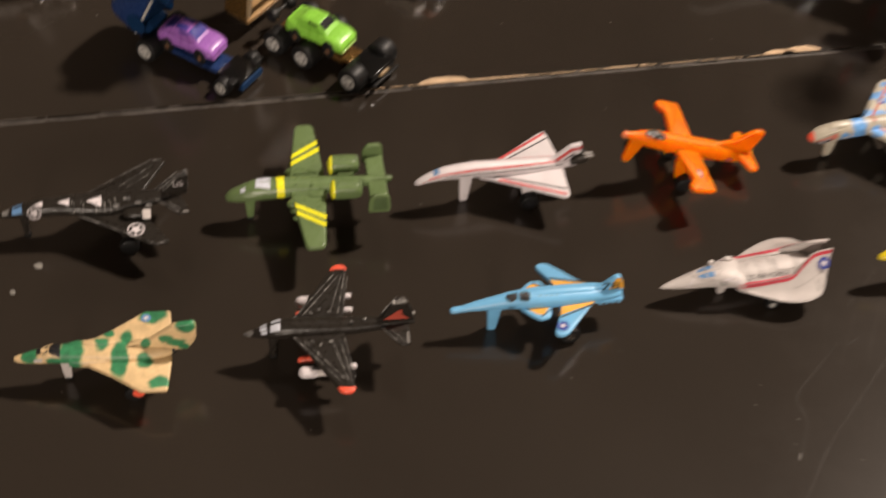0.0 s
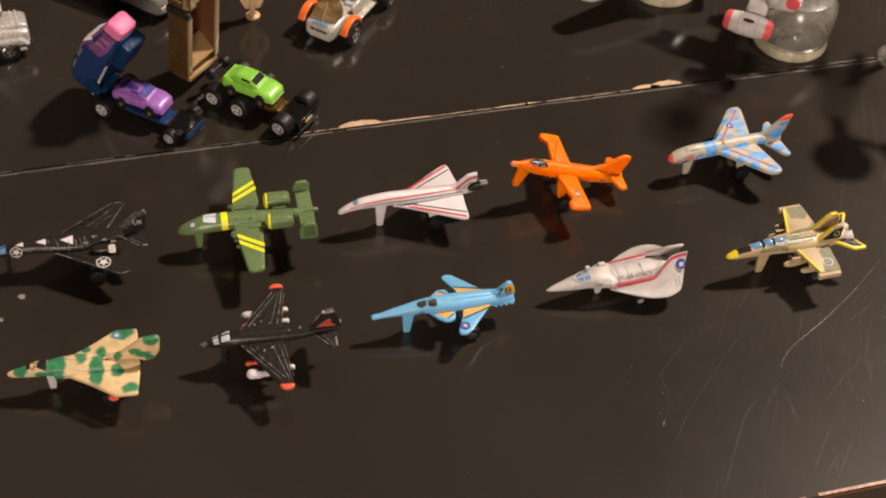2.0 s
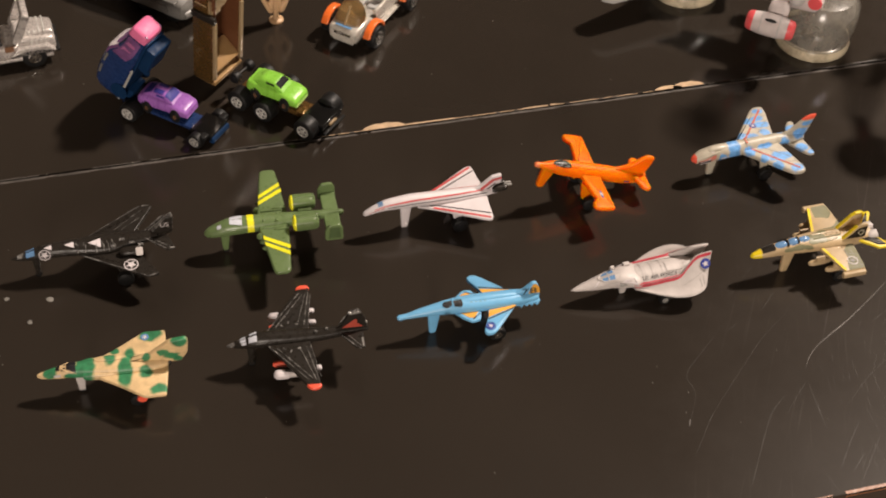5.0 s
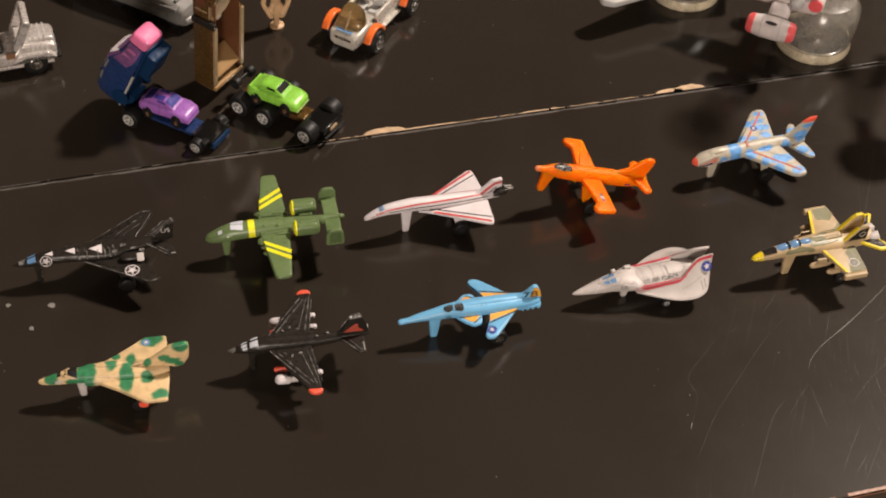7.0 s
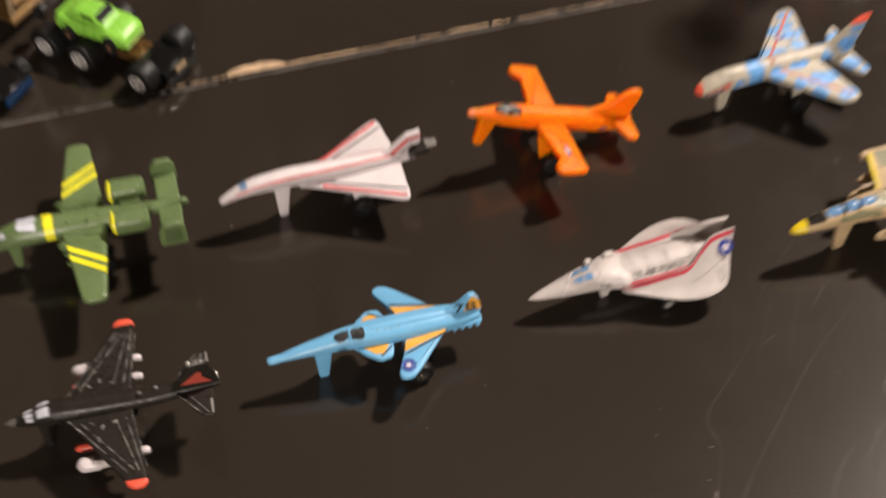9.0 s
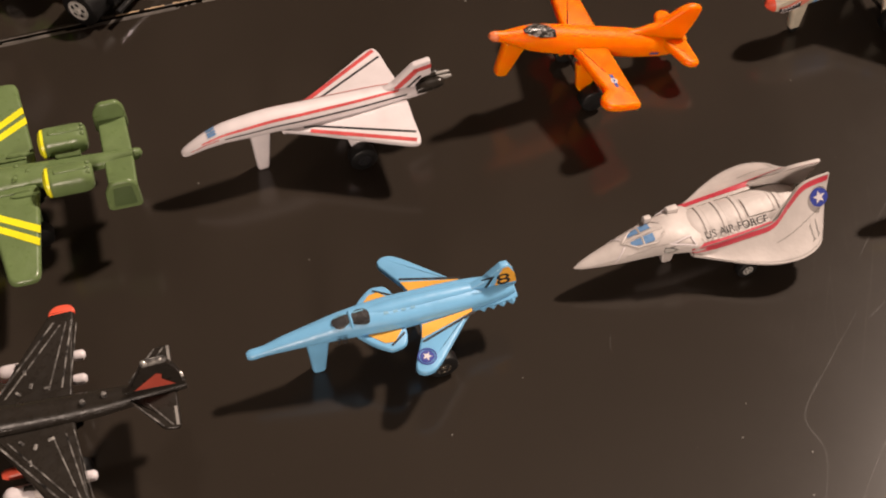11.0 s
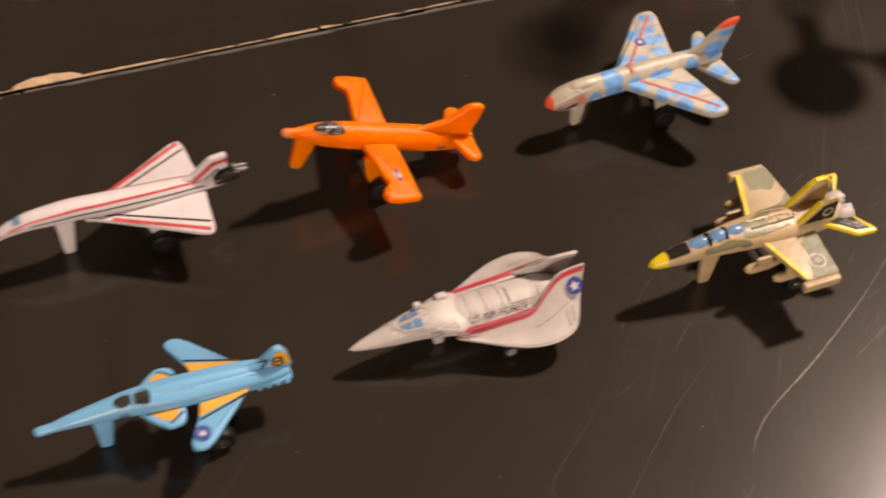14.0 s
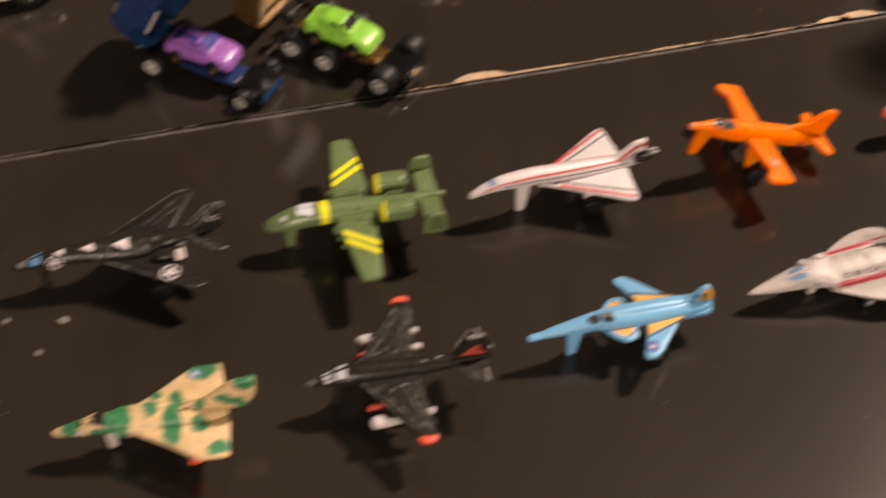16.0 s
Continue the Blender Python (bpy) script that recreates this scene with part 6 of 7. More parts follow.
def navy_truck():
    """Pickup toy whose body is hinged up at the rear to show the car inside."""
    fx, fy = -54.4 + 0.67 * 7.6, 2.4 + 0.74 * 7.6
    root = thing("toy_pickup", place(fx, fy, 0, -42.2), "navy blue toy pickup with a pink hood, body hinged open", "toy truck", "opening toy trucks")
    ch = part("chassis", box(-30.5, 3, -3.4, 3.4, 2.2, 3.4, 0.3), NAVY, root)
    part("engine_block", box(-3.5, 4.4, -4.6, 4.6, 2.2, 4.4, 0.5), GLOSSBLACK, ch)
    part("front_bumper", box(3.6, 5.0, -4.4, 4.4, 1.4, 3.6, 0.4), NAVYDARK, ch)
    for s in BOTH:
        wheel(root, 0, s * 6.4, 2.5, 2.5, 2.7, SILVER, s, 0.66)
        wheel(root, -25, s * 6.0, 3.3, 3.3, 4.4, SILVER, s, 0.62)
        part("fender_bracket", box(1.2, 3.4, s * 5.4 - 1.4, s * 5.4 + 1.4, 3.8, 4.8, 0.3), TYRE, ch)
    for x in (0, -25):
        part("axle", lathe([(-6, 0.5), (6, 0.5)], 10, at(x, 0, 2.6 if x == 0 else 3.3)), BLACK, root)
    hinge = at(-29.4, 0, 4.6, 0, -63) @ Matrix.Diagonal((0.84, 0.84, 0.84, 1))
    sec = [(37.6, 5.0, 4.2, 2.6, 5), (36.6, 5.2, 5.0, 3.6, 5), (29, 5.6, 6.0, 4.2, 6), (26.4, 6.0, 6.6, 4.7, 6), (21, 7.8, 7.1, 6.3, 5), (12, 8.0, 7.3, 6.6, 5), (3, 7.4, 7.3, 6.2, 5), (0.4, 6.8, 6.6, 5.0, 5), (-0.4, 6.6, 5.8, 4.0, 5)]
    shell = part("body_shell", loft(sec, 30, 32, None, hinge), NAVY, root, "glossy navy body standing up on its hinge")
    # flat plate, darker than the shell, closes its open side
    part("interior", slab(rounded([(35.4, -5.6), (35.4, 5.6), (2, 5.8), (2, -5.8)], 1.5), 1.0, 0.3, hinge @ at(0, 0, 1.15)), NAVYDARK, shell, "dark navy plate across the open side")

    def dressed(x0, x1, a0, a1, nm, mt, off=0.09, na=14):
        b = coat(sec, x0, x1, a0, a1, off, 8, na)
        b.transform(hinge)
        return part(nm, b, mt, shell)

    part("hood", loft([(38.2, 5.2, 3.9, 2.6, 5), (37.6, 5.3, 4.8, 3.7, 5), (34.4, 5.5, 5.5, 4.15, 5), (34.0, 5.5, 5.0, 3.7, 5)], 14, 30, None, hinge), PINK, shell, "pink painted hood")
    dressed(25.8, 21.8, -44, 44, "windscreen", WHITE)
    dressed(34.2, 23.0, (-52, -8), (52, 30), "faded_band", PINKFADE, 0.09, 26)
    for k, (x, a, rx, ra) in enumerate(((31.0, 90, 1.2, 3), (27.4, 84, 0.8, 4), (25.0, 90, 0.5, 3), (30.4, -86, 0.9, 6), (27.4, -84, 0.9, 5))):
        b = blotch(sec, x, a, rx, ra, 30 + k, 0.14)
        b.transform(hinge)
        part("pink_fleck", b, MAUVE, shell)
    for s in BOTH:
        dressed(26.6, 19.0, (s * 32, s * 46), (s * 68, s * 60), "faded_band", PINKFADE, 0.13)
        dressed(33.8, 22.4, (s * 62, s * 74), (s * 106, s * 96), "flame", PINKFADE)
        dressed(19.4, 14.6, s * 60, s * 74, "side_window", GREYHULL)
        dressed(12.2, 7.4, s * 60, s * 74, "side_window", GREYHULL)
        b = lathe([(-0.2, 3.6), (0.2, 3.6)], 24, hinge @ at(5.6, s * 7.2, 2.2))
        part("wheel_arch", b, NAVYDARK, shell)
        part("sill", box(1, 20, s * 6.6 - 0.4, s * 6.6 + 0.4, 0.8, 1.7, 0.25, None, hinge), SILVER if s < 0 else NAVY, shell)
    part("bumper", box(36.4, 38.0, -4.4, 4.4, 2.2, 3.6, 0.4, None, hinge), PINKFADE, shell)
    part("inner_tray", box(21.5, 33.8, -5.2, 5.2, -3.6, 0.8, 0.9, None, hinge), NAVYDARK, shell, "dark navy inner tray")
    part("hinge_clip", box(1, 6, -4, 4, -2.2, 0.8, 0.5, None, hinge), NAVYDARK, shell)


def bronze_truck():
    root = thing("toy_lorry", place(-14.3, 5.5, 0, -45), "bronze brown six-wheeled toy truck, body hinged up behind", "toy truck", "opening toy trucks")
    ch = part("chassis", box(-29, -2, -3.2, 3.2, 2.8, 4.2, 0.3), GOLD, root)
    part("deck", box(-12.5, -3, -3.0, 3.0, 3.4, 4.6, 0.3), GOLD, ch)
    part("engine_block", box(-3.6, 5.2, -5.2, 5.2, 3.0, 5.4, 0.6), GLOSSBLACK, ch)
    part("grille", box(4.8, 5.8, -1.8, 1.8, 3.4, 4.5, 0.3), GOLDRIM, ch, "pale bronze grille bar")
    part("bumper", box(5.4, 6.4, -5.6, 5.6, 2.4, 3.2, 0.25), TYRE, ch)
    for s in BOTH:
        wheel(root, 0, s * 6.6, 3.7, 3.7, 4.8, SILVER, s, 0.56)
        wheel(root, -15.8, s * 6.6, 3.7, 3.7, 4.8, SILVER, s, 0.56)
        wheel(root, -25.6, s * 6.6, 3.7, 3.7, 4.8, SILVER, s, 0.56)
        wheel(root, -29.6, s * 3.6, 8.4, 1.9, 2.2, INK, s, 0.4, "hinge_roller")
    for x in (0, -15.8, -25.6):
        part("axle", lathe([(-6.4, 0.55), (6.4, 0.55)], 10, at(x, 0, 3.7)), BLACK, root)
    part("hinge_bar", lathe([(-4, 0.6), (4, 0.6)], 10, at(-29.6, 0, 8.4)), TYRE, root)
    # body standing on end: y across, z up, open towards the front
    m = at(-31.5, 0, 4.4, 0, 5) @ Matrix.Translation((-4.2, 0, 0)) @ Matrix.Diagonal((0.66, 1, 1, 1))
    body = part("body_shell", box(-12.4, -11, -7, 7, 0, 46, 0.4, None, m), GOLD, root, "bronze brown body standing on end")
    for s in BOTH:
        part("side_panel", merged(upright(rounded([(-12.4, 0), (-1, 0), (0, 2.5), (0, 26), (-3.2, 27.4), (-3.2, 44), (-5, 47), (-12.4, 47)], 0.6), 1.1, s * 6.9, 0.2), m, None), GOLD, body)
        part("rim", box(-0.6, 0.6, s * 6.9 - 0.65, s * 6.9 + 0.65, 2, 26, 0.3, None, m), GOLDRIM, body)
        # thin darker sheet lines the inside of each side panel
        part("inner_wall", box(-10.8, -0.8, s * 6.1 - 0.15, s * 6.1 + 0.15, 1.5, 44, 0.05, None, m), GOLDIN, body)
        part("lamp_pod", lathe([(-1.8, 1.6), (-1.4, 2.6), (1.4, 2.6), (1.8, 1.6)], 18, m @ at(-2.2, s * 6.4, 37, 0, 0, 0)), GOLD, body)
    part("tailgate", box(-11, 0.4, -7.2, 7.2, -0.6, 1.0, 0.4, None, m), GOLDFLOOR, body)
    part("inner_floor", slab([(-10.6, -5.9), (-10.6, 5.9), (0, 5.9), (0, -5.9)], 0.8, 0.2, m @ at(0, 0, 4.4, 0, 28)), GOLDFLOOR, body)
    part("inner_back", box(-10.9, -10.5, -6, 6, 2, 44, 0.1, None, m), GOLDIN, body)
    part("bumper_bar", box(-12.0, 1.2, -8.6, -7.2, 26, 28.6, 0.5, None, m), BLACK, body, "black bumper bar")
    part("cab_panel", lathe([(-0.7, 4.3), (0.7, 4.3)], 28, m @ at(-2.4, -1.8, 33, 0, 0, 90)), GOLDRIM, body)
    for s in BOTH:
        part("cab_frame", box(-4.0, -2.6, s * 6.6 - 0.8, s * 6.6 + 0.8, 28.6, 42, 0.4, None, m), GOLDRIM, body)
        part("door_line", box(-11, -4.2, s * 7.5 - 0.12, s * 7.5 + 0.12, 31, 31.6, 0.05, None, m), GOLDRIM, body)
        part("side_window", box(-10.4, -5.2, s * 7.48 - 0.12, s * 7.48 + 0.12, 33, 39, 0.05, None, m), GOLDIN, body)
    part("cab_beam", box(-4.0, -2.4, -6.4, 6.4, 38.4, 39.8, 0.4, None, m), GOLDRIM, body)
    part("cab_strip", box(-3.6, -1.6, -6.4, -2.6, 27.4, 29.6, 0.3, None, m), GOLDRIM, body)
    part("grille_plate", box(-9, 1.6, -7, 7, 39.5, 43.5, 0.6, None, m), BLACK, body)
    for i in range(6):
        part("grille_bar", box(1.5, 2.1, -6 + i * 2.2, -5 + i * 2.2, 40, 43, 0.15, None, m), CHROME, body)


def silver_jeep():
    root = thing("toy_jeep", place(-101, 59.4, 0, 5), "silver white open toy jeep with a raised windscreen", "toy car")
    sec = [(8.0, 6.4, 5.4, 2.4, 6), (7.2, 6.6, 6.0, 3.0, 6), (3, 7.2, 6.2, 3.2, 6), (-4, 7.6, 6.3, 3.4, 6), (-5, 6.4, 6.6, 2.4, 6), (-24, 6.4, 6.6, 2.4, 6), (-25, 6.2, 6.2, 2.0, 6)]
    body = part("body", loft(sec, 30, 32), SILVERCAR, root)
    part("running_board", box(-24, 6.5, -7.6, 7.6, 3.2, 4.6, 0.5), SILVERCAR, body)
    for s in BOTH:
        part("fender", merged(upright(rounded([(7.8, 5.6), (5.0, 8.2), (-4.6, 8.2), (-7.5, 5.2), (-4.5, 5.4), (-3, 6.6), (3, 6.6), (4.4, 5.4)], 0.6), 3.0, s * 6.6, 0.4), None, None), SILVERCAR, body)
        for x in (0.4, -19):
            wheel(root, x, s * 6.6, 3.9, 3.9, 2.6, CHROME, s, 0.54)
        louv = bmesh.new()
        for i in range(4):
            box(4.6 - i * 1.5, 5.3 - i * 1.5, s * 6.15 - 0.15, s * 6.15 + 0.15, 7.6, 9.6, 0.1, louv)
        part("louvre", louv, SILVER, body)
        part("windscreen_post", box(-1.3, 1.3, s * 5.4 - 0.8, s * 5.4 + 0.8, 0, 11.4, 0.4, None, at(-4.6, 0, 9.0, 0, 24)), SILVERCAR, body)
    part("windscreen_rail", box(-1.2, 1.2, -6.2, 6.2, 9.4, 11.8, 0.7, None, at(-4.6, 0, 9.0, 0, 24)), SILVERCAR, body)
    part("windscreen_sill", box(-1.2, 1.2, -6.0, 6.0, 0.2, 2.2, 0.5, None, at(-4.6, 0, 9.0, 0, 24)), SILVERCAR, body)
    for y in (-3, 3):
        part("seat", box(-16, -9, y - 2.2, y + 2.2, 8, 10, 0.6), INK, body)
        part("seat_back", box(-17, -15.6, y - 2.2, y + 2.2, 9, 14, 0.5), INK, body)
    part("bonnet", loft([(8.0, 8.8, 3.2, 1.0, 4), (7.2, 9.4, 4.0, 1.6, 4), (2, 9.8, 4.4, 1.9, 4), (-4.4, 10.0, 4.4, 1.8, 4)], 14, 20), SILVERCAR, body)
    for k in range(4):
        part("bonnet_louvre", box(4.6 - k * 1.6, 5.3 - k * 1.6, -4.4, 4.0, 11.1, 11.6, 0.2), SILVER, body)
    part("bumper", box(7.6, 9.0, -6.6, 6.6, 4.0, 5.4, 0.4), TYRE, body)
    part("door_gap", box(-8.4, -5.6, -7.0, -6.6, 7.0, 9.2, 0.1), BROWNHUB, body)
    part("axle", lathe([(-6, 0.6), (6, 0.6)], 10, at(0.4, 0, 3.4)), BLACK, root)


def grey_vehicle():
    root = thing("toy_tank", place(-47.6, 70.0, 0, -42), "grey moulded plastic toy armoured vehicle", "toy vehicle")
    sec = [(3.4, 5.6, 5.4, 1.4, 4), (2.4, 5.6, 7.2, 3.2, 5), (-6, 7.0, 7.6, 4.8, 5), (-30, 8.6, 7.6, 5.2, 5), (-46, 9, 7, 4.4, 5)]
    hull = part("hull", loft(sec, 22, 28), GREYHULL, root)
    for s in BOTH:
        part("side_skirt", box(-42, -3, s * 7.2 - 1.0, s * 7.2 + 1.0, 4.2, 7.4, 0.6), GREYHULL, hull)
        part("track_guard", box(-40, 0.5, s * 6.6 - 1.4, s * 6.6 + 1.4, 8.2, 9.8, 0.5), GREYHULL, hull)
        for x in (-2.5, -14, -26, -38):
            part("road_wheel", lathe([(-1.6, 2.6), (-1.2, 3.4), (1.2, 3.4), (1.6, 2.6)], 20, at(x, s * 4.8, 3.4)), TYRE, root)
    for x in (-1.5, -8, -15):
        part("panel_rib", box(x - 0.5, x + 0.5, -5.0, 5.0, 9.2 + (-x) * 0.2, 10.8 + (-x) * 0.2, 0.3), GREYHULL, hull)
    part("nose_block", box(-0.5, 3.6, 2.0, 6.6, 5.5, 9.5, 0.8), GREYHULL, hull)
    part("nose_roll", tube([(2.6, -6.0, 4.4), (3.4, -2.0, 4.2), (3.4, 2.0, 4.2), (2.6, 6.0, 4.4)], (1.4, 1.7, 1.7, 1.4), bmesh.new()), GREYHULL, hull)


def tube(pts, radii, bm, n=12):
    """A limb through points, with a radius at each and round ends."""
    rows = []
    for i, (p, r) in enumerate(zip(pts, radii)):
        p = Vector(p)
        d = (Vector(pts[min(i + 1, len(pts) - 1)]) - Vector(pts[max(i - 1, 0)])).normalized()
        u = d.orthogonal().normalized()
        v = d.cross(u)
        rows.append([bm.verts.new(p + (u * math.cos(math.tau * k / n) + v * math.sin(math.tau * k / n)) * r) for k in range(n)])
    for a, b in zip(rows, rows[1:]):
        for k in range(n):
            bm.faces.new((a[k], a[(k + 1) % n], b[(k + 1) % n], b[k]))
    bm.faces.new(rows[0][::-1])
    bm.faces.new(rows[-1])
    return bm


def figurine():
    b = lathe([(0, 2.2), (0.2, 2.5), (0.9, 2.5), (1.1, 2.1), (1.4, 1.3), (2.6, 0.95), (6, 0.8), (9, 0.95), (11, 1.6), (14, 2.3), (17, 2.4), (18, 1.4), (19, 1.1), (20, 1.6), (21.6, 1.7), (22.8, 1.0), (23, 0.2)], 28, STAND)
    for s in BOTH:
        tube([(s * 2.0, 0, 17.2), (s * 3.4, 0, 15.0), (s * 4.3, -0.2, 10.6), (s * 4.0, -0.5, 9.6), (s * 2.6, -0.8, 6.6), (s * 1.9, -0.8, 5.2), (s * 1.6, -0.8, 4.4)], (0.9, 1.0, 0.95, 0.9, 0.95, 1.0, 0.5), b)
        tube([(s * 0.4, 0, 11.5), (s * 1.5, -0.4, 8.4), (s * 1.6, -0.5, 6.0), (s * 1.2, -0.4, 4.2)], (1.0, 1.0, 0.8, 0.6), b)
    tmp = finish("figurine", b, FLESH)
    skin_ = tmp.modifiers.new("cast", "REMESH")     # one moulded piece
    skin_.mode, skin_.voxel_size = "VOXEL", 0.00022
    me = bpy.data.meshes.new_from_object(tmp.evaluated_get(bpy.context.evaluated_depsgraph_get()))
    bpy.data.objects.remove(tmp)
    me.shade_smooth()
    ob = new("figurine", me)
    ob.matrix_world = place(-18.6, 60.8, 0, 0)
    tagged(ob, label="small tan plastic figurine on a round base", category="figurine")


def white_rover():
    root = thing("toy_rover", place(5.6, 47.1, 0, -132.5), "white toy moon rover with orange fenders and a smoky shield", "toy vehicle")
    body = part("body", loft([(7.4, 5.6, 4.6, 2.0, 5), (6.6, 5.8, 5.4, 2.6, 6), (0, 6.4, 5.8, 2.8, 6), (-6, 5.6, 6.0, 2.0, 6), (-27, 5.6, 6.0, 2.0, 6), (-29, 5.8, 5.2, 1.8, 5)], 26, 28), ROVER, root)
    part("front_panel", box(6.2, 7.6, -3.4, 4.4, 3.0, 6.0, 0.5), ROVER, body)
    part("bumper", box(7.0, 8.0, -2.8, 3.6, 6.2, 7.2, 0.3), CHROME, body, "chrome light bar")
    part("blue_strip", slab([(-0.4, -3), (0.4, -3), (0.4, 3), (-0.4, 3)], 0.1, 0, at(6.2, 0, 8.9, 0, 12)), GLASSBLUE, body)
    for s in BOTH:
        for x in (0, -24.5):
            wheel(root, x, s * 8.8, 4.1, 4.1, 3.2, CHROME, s, 0.6)
            arch = [(4.7 * math.cos(radians(a)), 4.7 * math.sin(radians(a))) for a in range(20, 165, 12)] + [(5.9 * math.cos(radians(a)), 5.9 * math.sin(radians(a))) for a in range(164, 19, -12)]
            part("fender", merged(upright([(x + px, 4.1 + pz) for px, pz in arch], 2.6, s * 8.2, 0.4), None, None), FENDER, root, "orange fender")
        part("side_rail", box(-22, -5, s * 5.6 - 0.6, s * 5.6 + 0.6, 7.2, 10.4, 0.4), ROVER, body)
        part("side_step", box(-19, -6, s * 6.6 - 1.0, s * 6.6 + 1.0, 3.6, 4.6, 0.3), ROVER, body)
    dome = loft([(4.4, 8.6, 4.4, 0.4, 2.5), (3.0, 9.2, 4.9, 3.4, 2.4), (0.5, 9.4, 4.9, 6.0, 2.3), (-1.0, 9.4, 4.6, 6.6, 2.3)], 12, 24)
    part("wind_shield", dome, AMBERCLEAR, root, "smoky gold clear shield")
    part("shield_rib", box(-0.5, 6.2, -0.4, 0.4, 0, 0.7, 0.2, None, at(1.6, 0, 13.6, 0, 52)), GOLDRIM, root)
    for y in (-2.6, 2.6):
        part("seat", box(-12, -8, y - 1.9, y + 1.9, 7.2, 8.6, 0.5), SHIPGREY, body)
        part("seat_back", box(-13.2, -11.8, y - 1.9, y + 1.9, 8.0, 12.4, 0.5), SHIPGREY, body)
    part("rear_deck", box(-28, -15, -5, 5, 7.0, 9.2, 0.6), ROVER, body)
    part("axle", lathe([(-8, 0.7), (8, 0.7)], 10, at(0, 0, 4.1)), BLACK, root)
    part("axle", lathe([(-8, 0.7), (8, 0.7)], 10, at(-24.5, 0, 4.1)), BLACK, root)


def ring_tube(r, n=56):
    """The thick rounded rim of a clear base."""
    b = bmesh.new()
    prof = [(r * 0.93, 0.05), (r * 1.0, 0.05), (r * 1.03, 0.6), (r * 1.03, 1.8), (r * 1.0, 3.2), (r * 0.97, 4.0), (r * 0.92, 4.2), (r * 0.90, 3.2)]
    rows = [[b.verts.new((q * math.cos(2 * math.pi * j / n), q * math.sin(2 * math.pi * j / n), z)) for j in range(n)] for q, z in prof]
    for i in range(len(prof)):
        for j in range(n):
            b.faces.new((rows[i][j], rows[i][(j + 1) % n], rows[(i + 1) % len(prof)][(j + 1) % n], rows[(i + 1) % len(prof)][j]))
    return b


def stand(x, y, r, label):
    root = thing("display_stand", place(x, y), label, "stand", "clear stands for the toy ships")
    part("base", lathe([(0.06, r * 0.89), (2.4, r * 0.89), (2.5, r * 0.7), (2.4, r * 0.25), (2.8, r * 0.2)], 56, STAND), CLEAR, root, "clear round plastic base")
    part("bell", lathe([(1.2, r * 0.96), (6, r * 1.01), (12, r * 1.06), (17, r * 1.03), (20.5, r * 0.84), (22, r * 0.4)], 48, STAND), FILM, root, "hazy clear plastic bell")
    part("rim", ring_tube(r), RIMCREAM, root, "thick cream edge of the base")
    part("stem", upright(rounded([(-4.6, 2.6), (4.6, 2.6), (2.2, 8), (1.6, 19), (-1.6, 19), (-2.2, 8)], 0.8), 1.8, 0, 0.4), CLEAR, root, "clear upright blade")
    return root


def pod(root, m, r, l):
    """An engine drum with red ends."""
    d = part("engine_pod", lathe([(-l * 0.5, r * 0.74), (-l * 0.34, r * 0.9), (-l * 0.14, r), (l * 0.14, r), (l * 0.34, r * 0.9), (l * 0.5, r * 0.74)], 24, m), SHIPWHITE, root)
    for s in BOTH:
        part("red_end", lathe([(s * l * 0.38, r * 0.9), (s * l * 0.48, r * 0.82), (s * l * 0.53, r * 0.6), (s * l * 0.53, 0.1)], 24, m), SHIPRED, d, "faded red end ring")
        part("seam_ring", lathe([(s * l * 0.2 - 0.15, r * 1.0), (s * l * 0.2, r * 1.025), (s * l * 0.2 + 0.15, r * 1.0)], 24, m), SHIPGREY, d)
    part("slot", slab(ring_poly(2.0, 20, 0.3), 0.3, 0, m @ at(0, 0, 0, 0, -34) @ at(0, 0, r - 0.02, 0, 0, 90)), INK, d, "black oval slot")
    return d


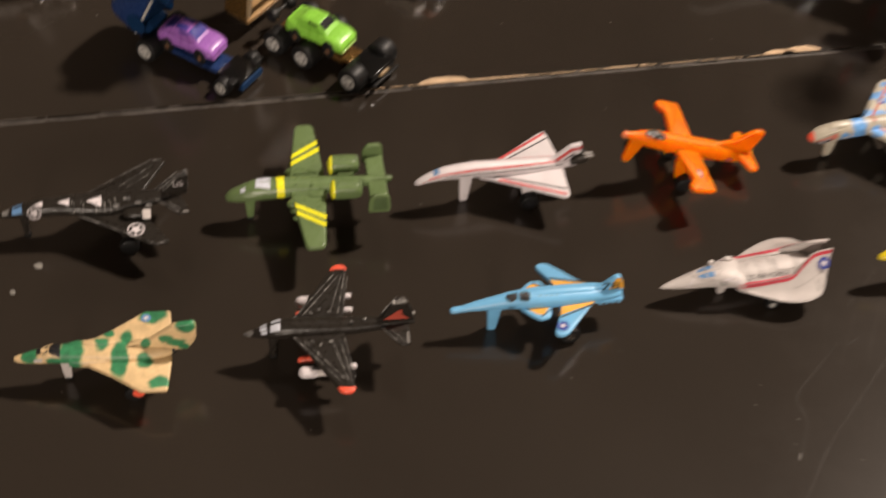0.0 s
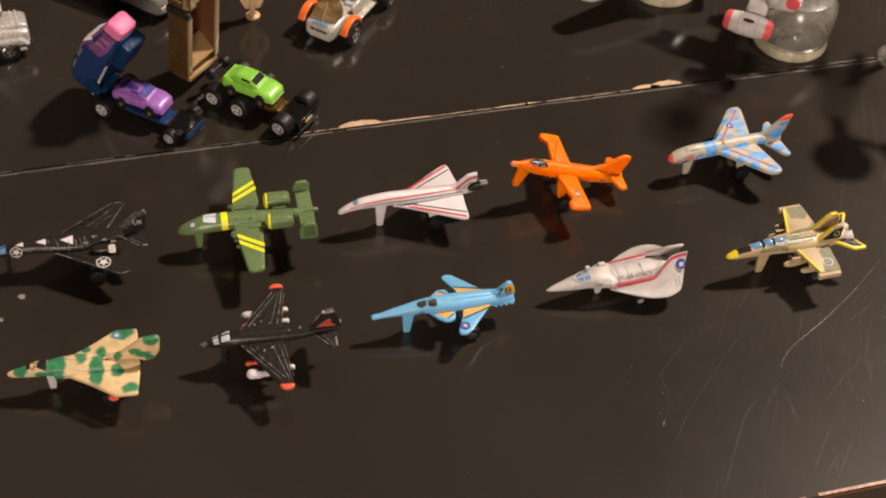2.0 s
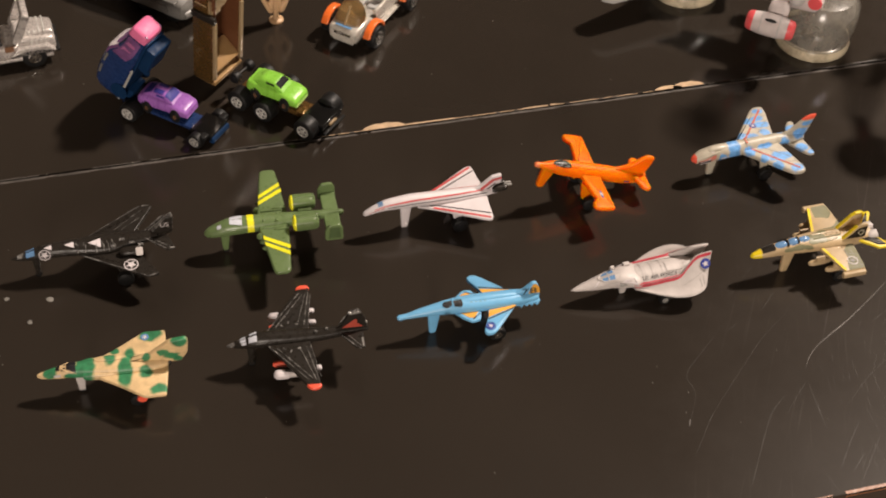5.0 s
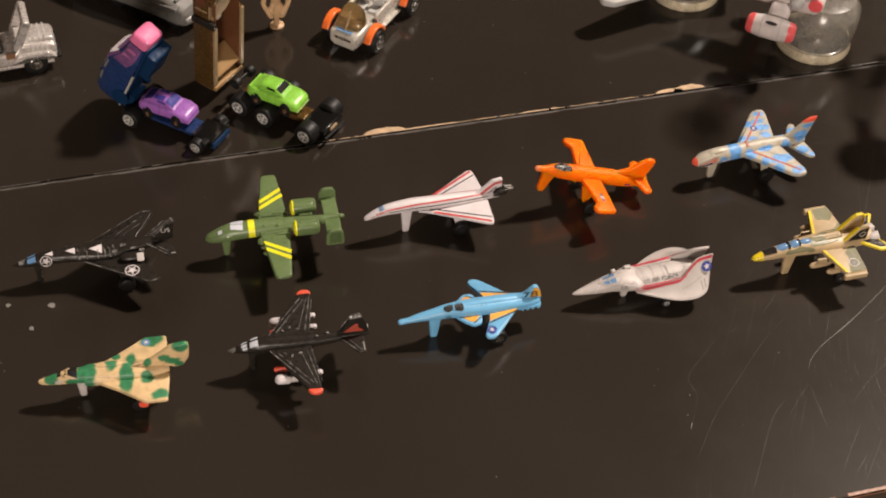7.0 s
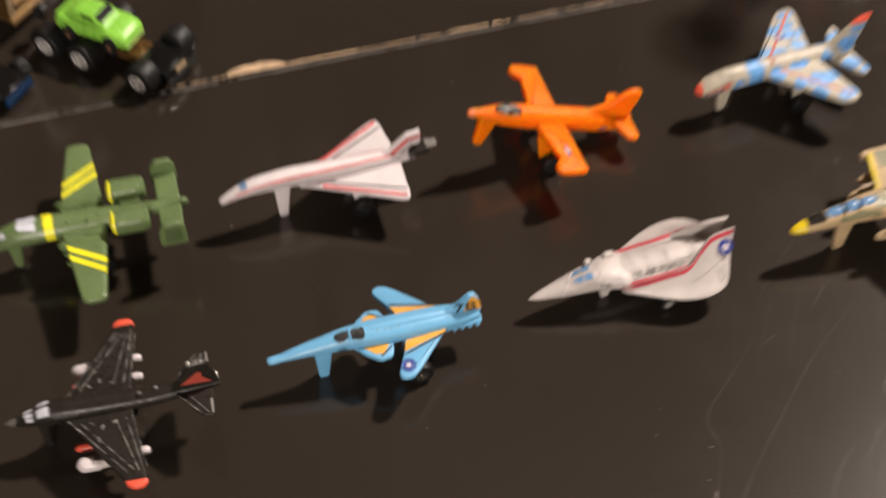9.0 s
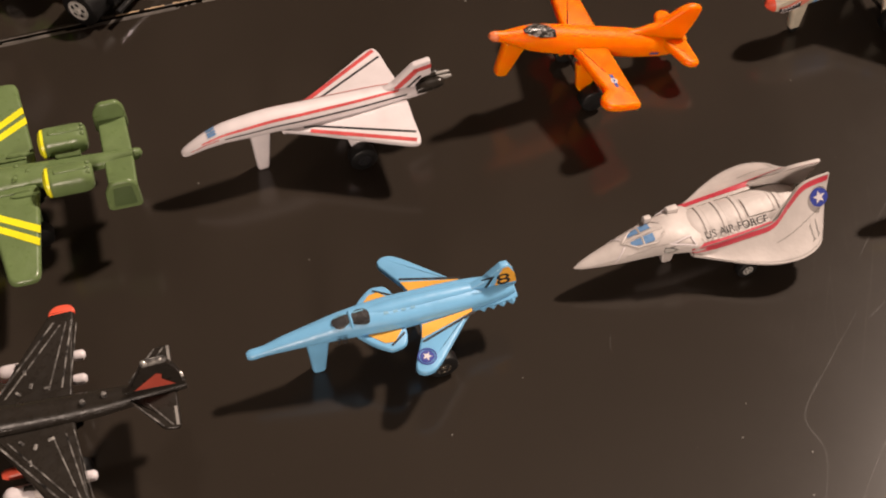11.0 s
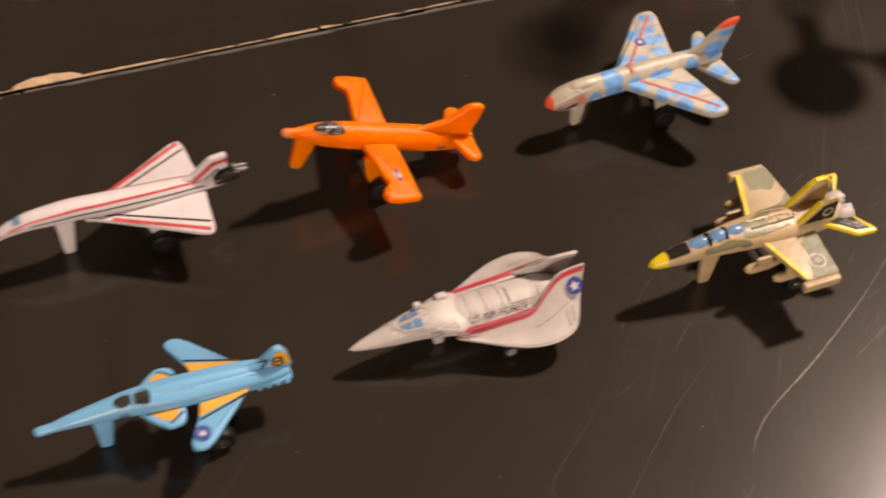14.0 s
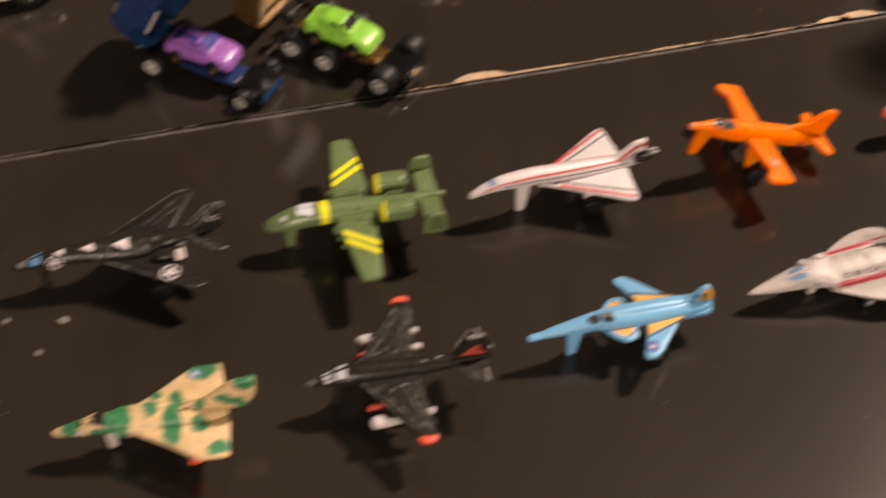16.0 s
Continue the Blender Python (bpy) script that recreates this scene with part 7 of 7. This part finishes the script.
def drum_ship():
    root = thing("toy_spaceship", place(157.2, 11.2, -2.6, -37), "dull white toy spaceship with red-ended engine drums", "toy spaceship", "toy ships on clear stands")
    hull = part("hull", loft([(11, 24, 3.6, 2.2, 3), (9, 24, 5.4, 3.6, 3), (3, 24.6, 5.2, 4.6, 3), (-2, 24.4, 6.4, 4.0, 3), (-8, 24.8, 5.2, 4.6, 3), (-14, 24.6, 5.8, 3.8, 3), (-24, 24.6, 4.4, 3.2, 3)], 26, 24, None, at(-8, 0, 0)), SHIPWHITE, root)
    for i, (x, y, w, d, h) in enumerate([(-4, 2, 5, 4, 2), (-10, -2, 6, 5, 2.4), (-16, 2, 5, 5, 1.8), (-1, -3, 3, 3, 2.2), (-20, -1, 4, 6, 2.2)]):
        part("deck_block", loft([(x + w / 2, 27.4, d * 0.3, h * 0.3, 3), (x + w * 0.3, 27.6, d * 0.48, h * 0.75, 3), (x - w * 0.3, 27.6, d * 0.5, h * 0.8, 3), (x - w / 2, 27.4, d * 0.3, h * 0.3, 3)], 8, 14, None, at(0, y, 0)), SHIPWHITE if i % 2 else SHIPGREY, hull)
    part("red_trim", lathe([(-0.5, 1.6), (-0.4, 2.3), (0.4, 2.3), (0.5, 1.6)], 20, at(0.5, -5.0, 25.4)), SHIPRED, hull)
    part("side_dome", lathe([(0, 2.6), (1.2, 2.3), (2.0, 1.4), (2.3, 0.2)], 18, at(-5.5, -5.4, 25.6, 0, 0, 180)), SHIPGREY, hull)
    for s in (-1, 1):
        part("pylon", loft([(-6.6, 22.8, 3.6, 0.8, 3), (-7.6, 23.0, 4.6, 1.7, 3), (-12.4, 23.0, 4.6, 1.7, 3), (-13.4, 22.8, 3.6, 0.8, 3)], 10, 16, None, at(0, s * 9, 0)), SHIPWHITE, hull)
        pod(root, at(-11, s * 16.4, 20.6, 0, 0, 90), 3.9, 15.4)
    part("tail_fin", upright(rounded([(-26, 25), (-33, 33), (-36, 33), (-34, 25)], 0.8), 1.6), SHIPWHITE, root)
    part("stem", lathe([(0, 1.2), (4, 1.2)], 14, at(0, 0, 18) @ STAND), CLEAR, root)
    # unseen neck and saucer added to cast the soft dark blotch
    part("neck", tube([(-4, 0, 27), (-2, -5, 38), (0, -11, 50), (1.2, -16, 61)], (5.0, 6.0, 6.0, 5.0), bmesh.new(), 18), WEAKSHADE, root, "unseen neck added to cast a weak shadow")
    part("saucer", lathe([(-1.6, 2), (-1.1, 5), (0, 10.4), (1.1, 5), (1.6, 2), (1.9, 0.5)], 34, at(1.2, -16.6, 63) @ STAND), WEAKSHADE, root, "unseen saucer added to cast a weak shadow")


def wedge_ship():
    root = thing("toy_spaceship", place(133.6, 50.0, 0, -163), "light grey toy spaceship with a long wedge nose", "toy spaceship", "toy ships on clear stands")
    part("hull", slab(rounded([(44, -3.4), (45, 0.4), (42, 3.6), (16, 6), (-8, 15), (-14, 8), (-14, -8), (-8, -15), (16, -6)], 1.4), 2.6, 0.8, at(0, 0, 11.6)), SHIPGREY, root, "light grey wedge hull")
    part("upper_deck", slab(rounded([(24, -1), (24, 2), (-8, 9), (-8, -9)], 1.2), 2.6, 0.6, at(0, 0, 14.9)), SHIPWHITE, root)
    part("bridge", box(-9, -3, -4, 4, 15.6, 21, 0.7), SHIPWHITE, root)
    for y in (-5, 0, 5):
        part("engine_bell", lathe([(0, 1.4), (1.5, 2.2), (2.6, 2.3)], 16, at(-14, y, 11.8) @ ALONG @ at(0, 0, 0, 0, 0, 180)), SHIPGREY, root)


def unseen_shadow_ship():
    # whole ship stands out of view, added to cast dark shapes beside the jet
    root = thing("toy_spaceship", place(188.4, -25.6, 0, 60), "unseen toy spaceship added to cast the shadows at the right", "toy spaceship", "toy ships on clear stands")
    dish = [(-1.6, 1.0), (-1.1, 5.0), (0.0, 9.8), (1.1, 5.0), (1.6, 2.0), (1.8, 0.4)]
    part("front_pod", lathe(dish, 34, at(-10.6, 2.2, 40) @ STAND), SHIPGREY, root, "light grey round dish")
    part("side_pod", lathe([(h * 0.8, r * 0.55) for h, r in dish], 26, at(-1.2, -14.8, 40) @ STAND), SHIPWHITE, root)
    part("neck", slab(rounded([(9, 3), (9, 8), (-6, 5.4), (-6, -0.6)], 0.8), 2.6, 0.5, at(0, 0, 39.8)), SHIPWHITE, root)
    part("arm", slab(rounded([(1.6, 1), (-1.6, 1), (-2.2, -12.4), (0.2, -12.4)], 0.4), 1.4, 0.3, at(0, 0, 39.8)), SHIPGREY, root)
    part("rear_hull", loft([(36, 39.5, 2, 2), (34, 39.5, 5.0, 4.4), (25, 39.5, 6.6, 5.2), (14, 39.5, 5.8, 4.4), (8, 39.5, 3.6, 2.6), (6.5, 39.5, 1.5, 1.2)], 18, 22, None, at(0, 6.4, 0)), WEAKSHADE, root, "half-clear hull added to cast a weak shadow")
    for s in BOTH:
        pod(root, at(38, 6.4 + s * 7, 43, 0, 0, 90), 2.6, 16)
        part("pylon", box(30, 37, 6.4 + s * 4.4 - 1.4, 6.4 + s * 4.4 + 1.4, 40.6, 42.4, 0.6), SHIPWHITE, root)
    part("foot", lathe([(0, 6.0), (1.6, 5.8), (2.4, 1.8), (36, 1.2)], 24, at(24, 6.4, 0) @ STAND), CLEAR, root, "clear round foot")


navy_truck()
small_car(place(-60.4, 17.8, 3.9, -38.0), PURPLE, PURPLEGLASS, "metallic purple toy sports car with violet windows", 1.0, open_roof=True)
bronze_truck()
small_car(place(-25.9, 15.2, 5.2, -41.0), LIME, DULLBLACK, "lime green toy muscle car with black windows", 1.04)
silver_jeep()
grey_vehicle()
figurine()
white_rover()
stand(162.5, 15.0, 12.7, "clear round plastic stand under the red-ended ship")
stand(128.8, 52.1, 12.6, "clear round plastic stand under the wedge ship")
drum_ship()
wedge_ship()
unseen_shadow_ship()
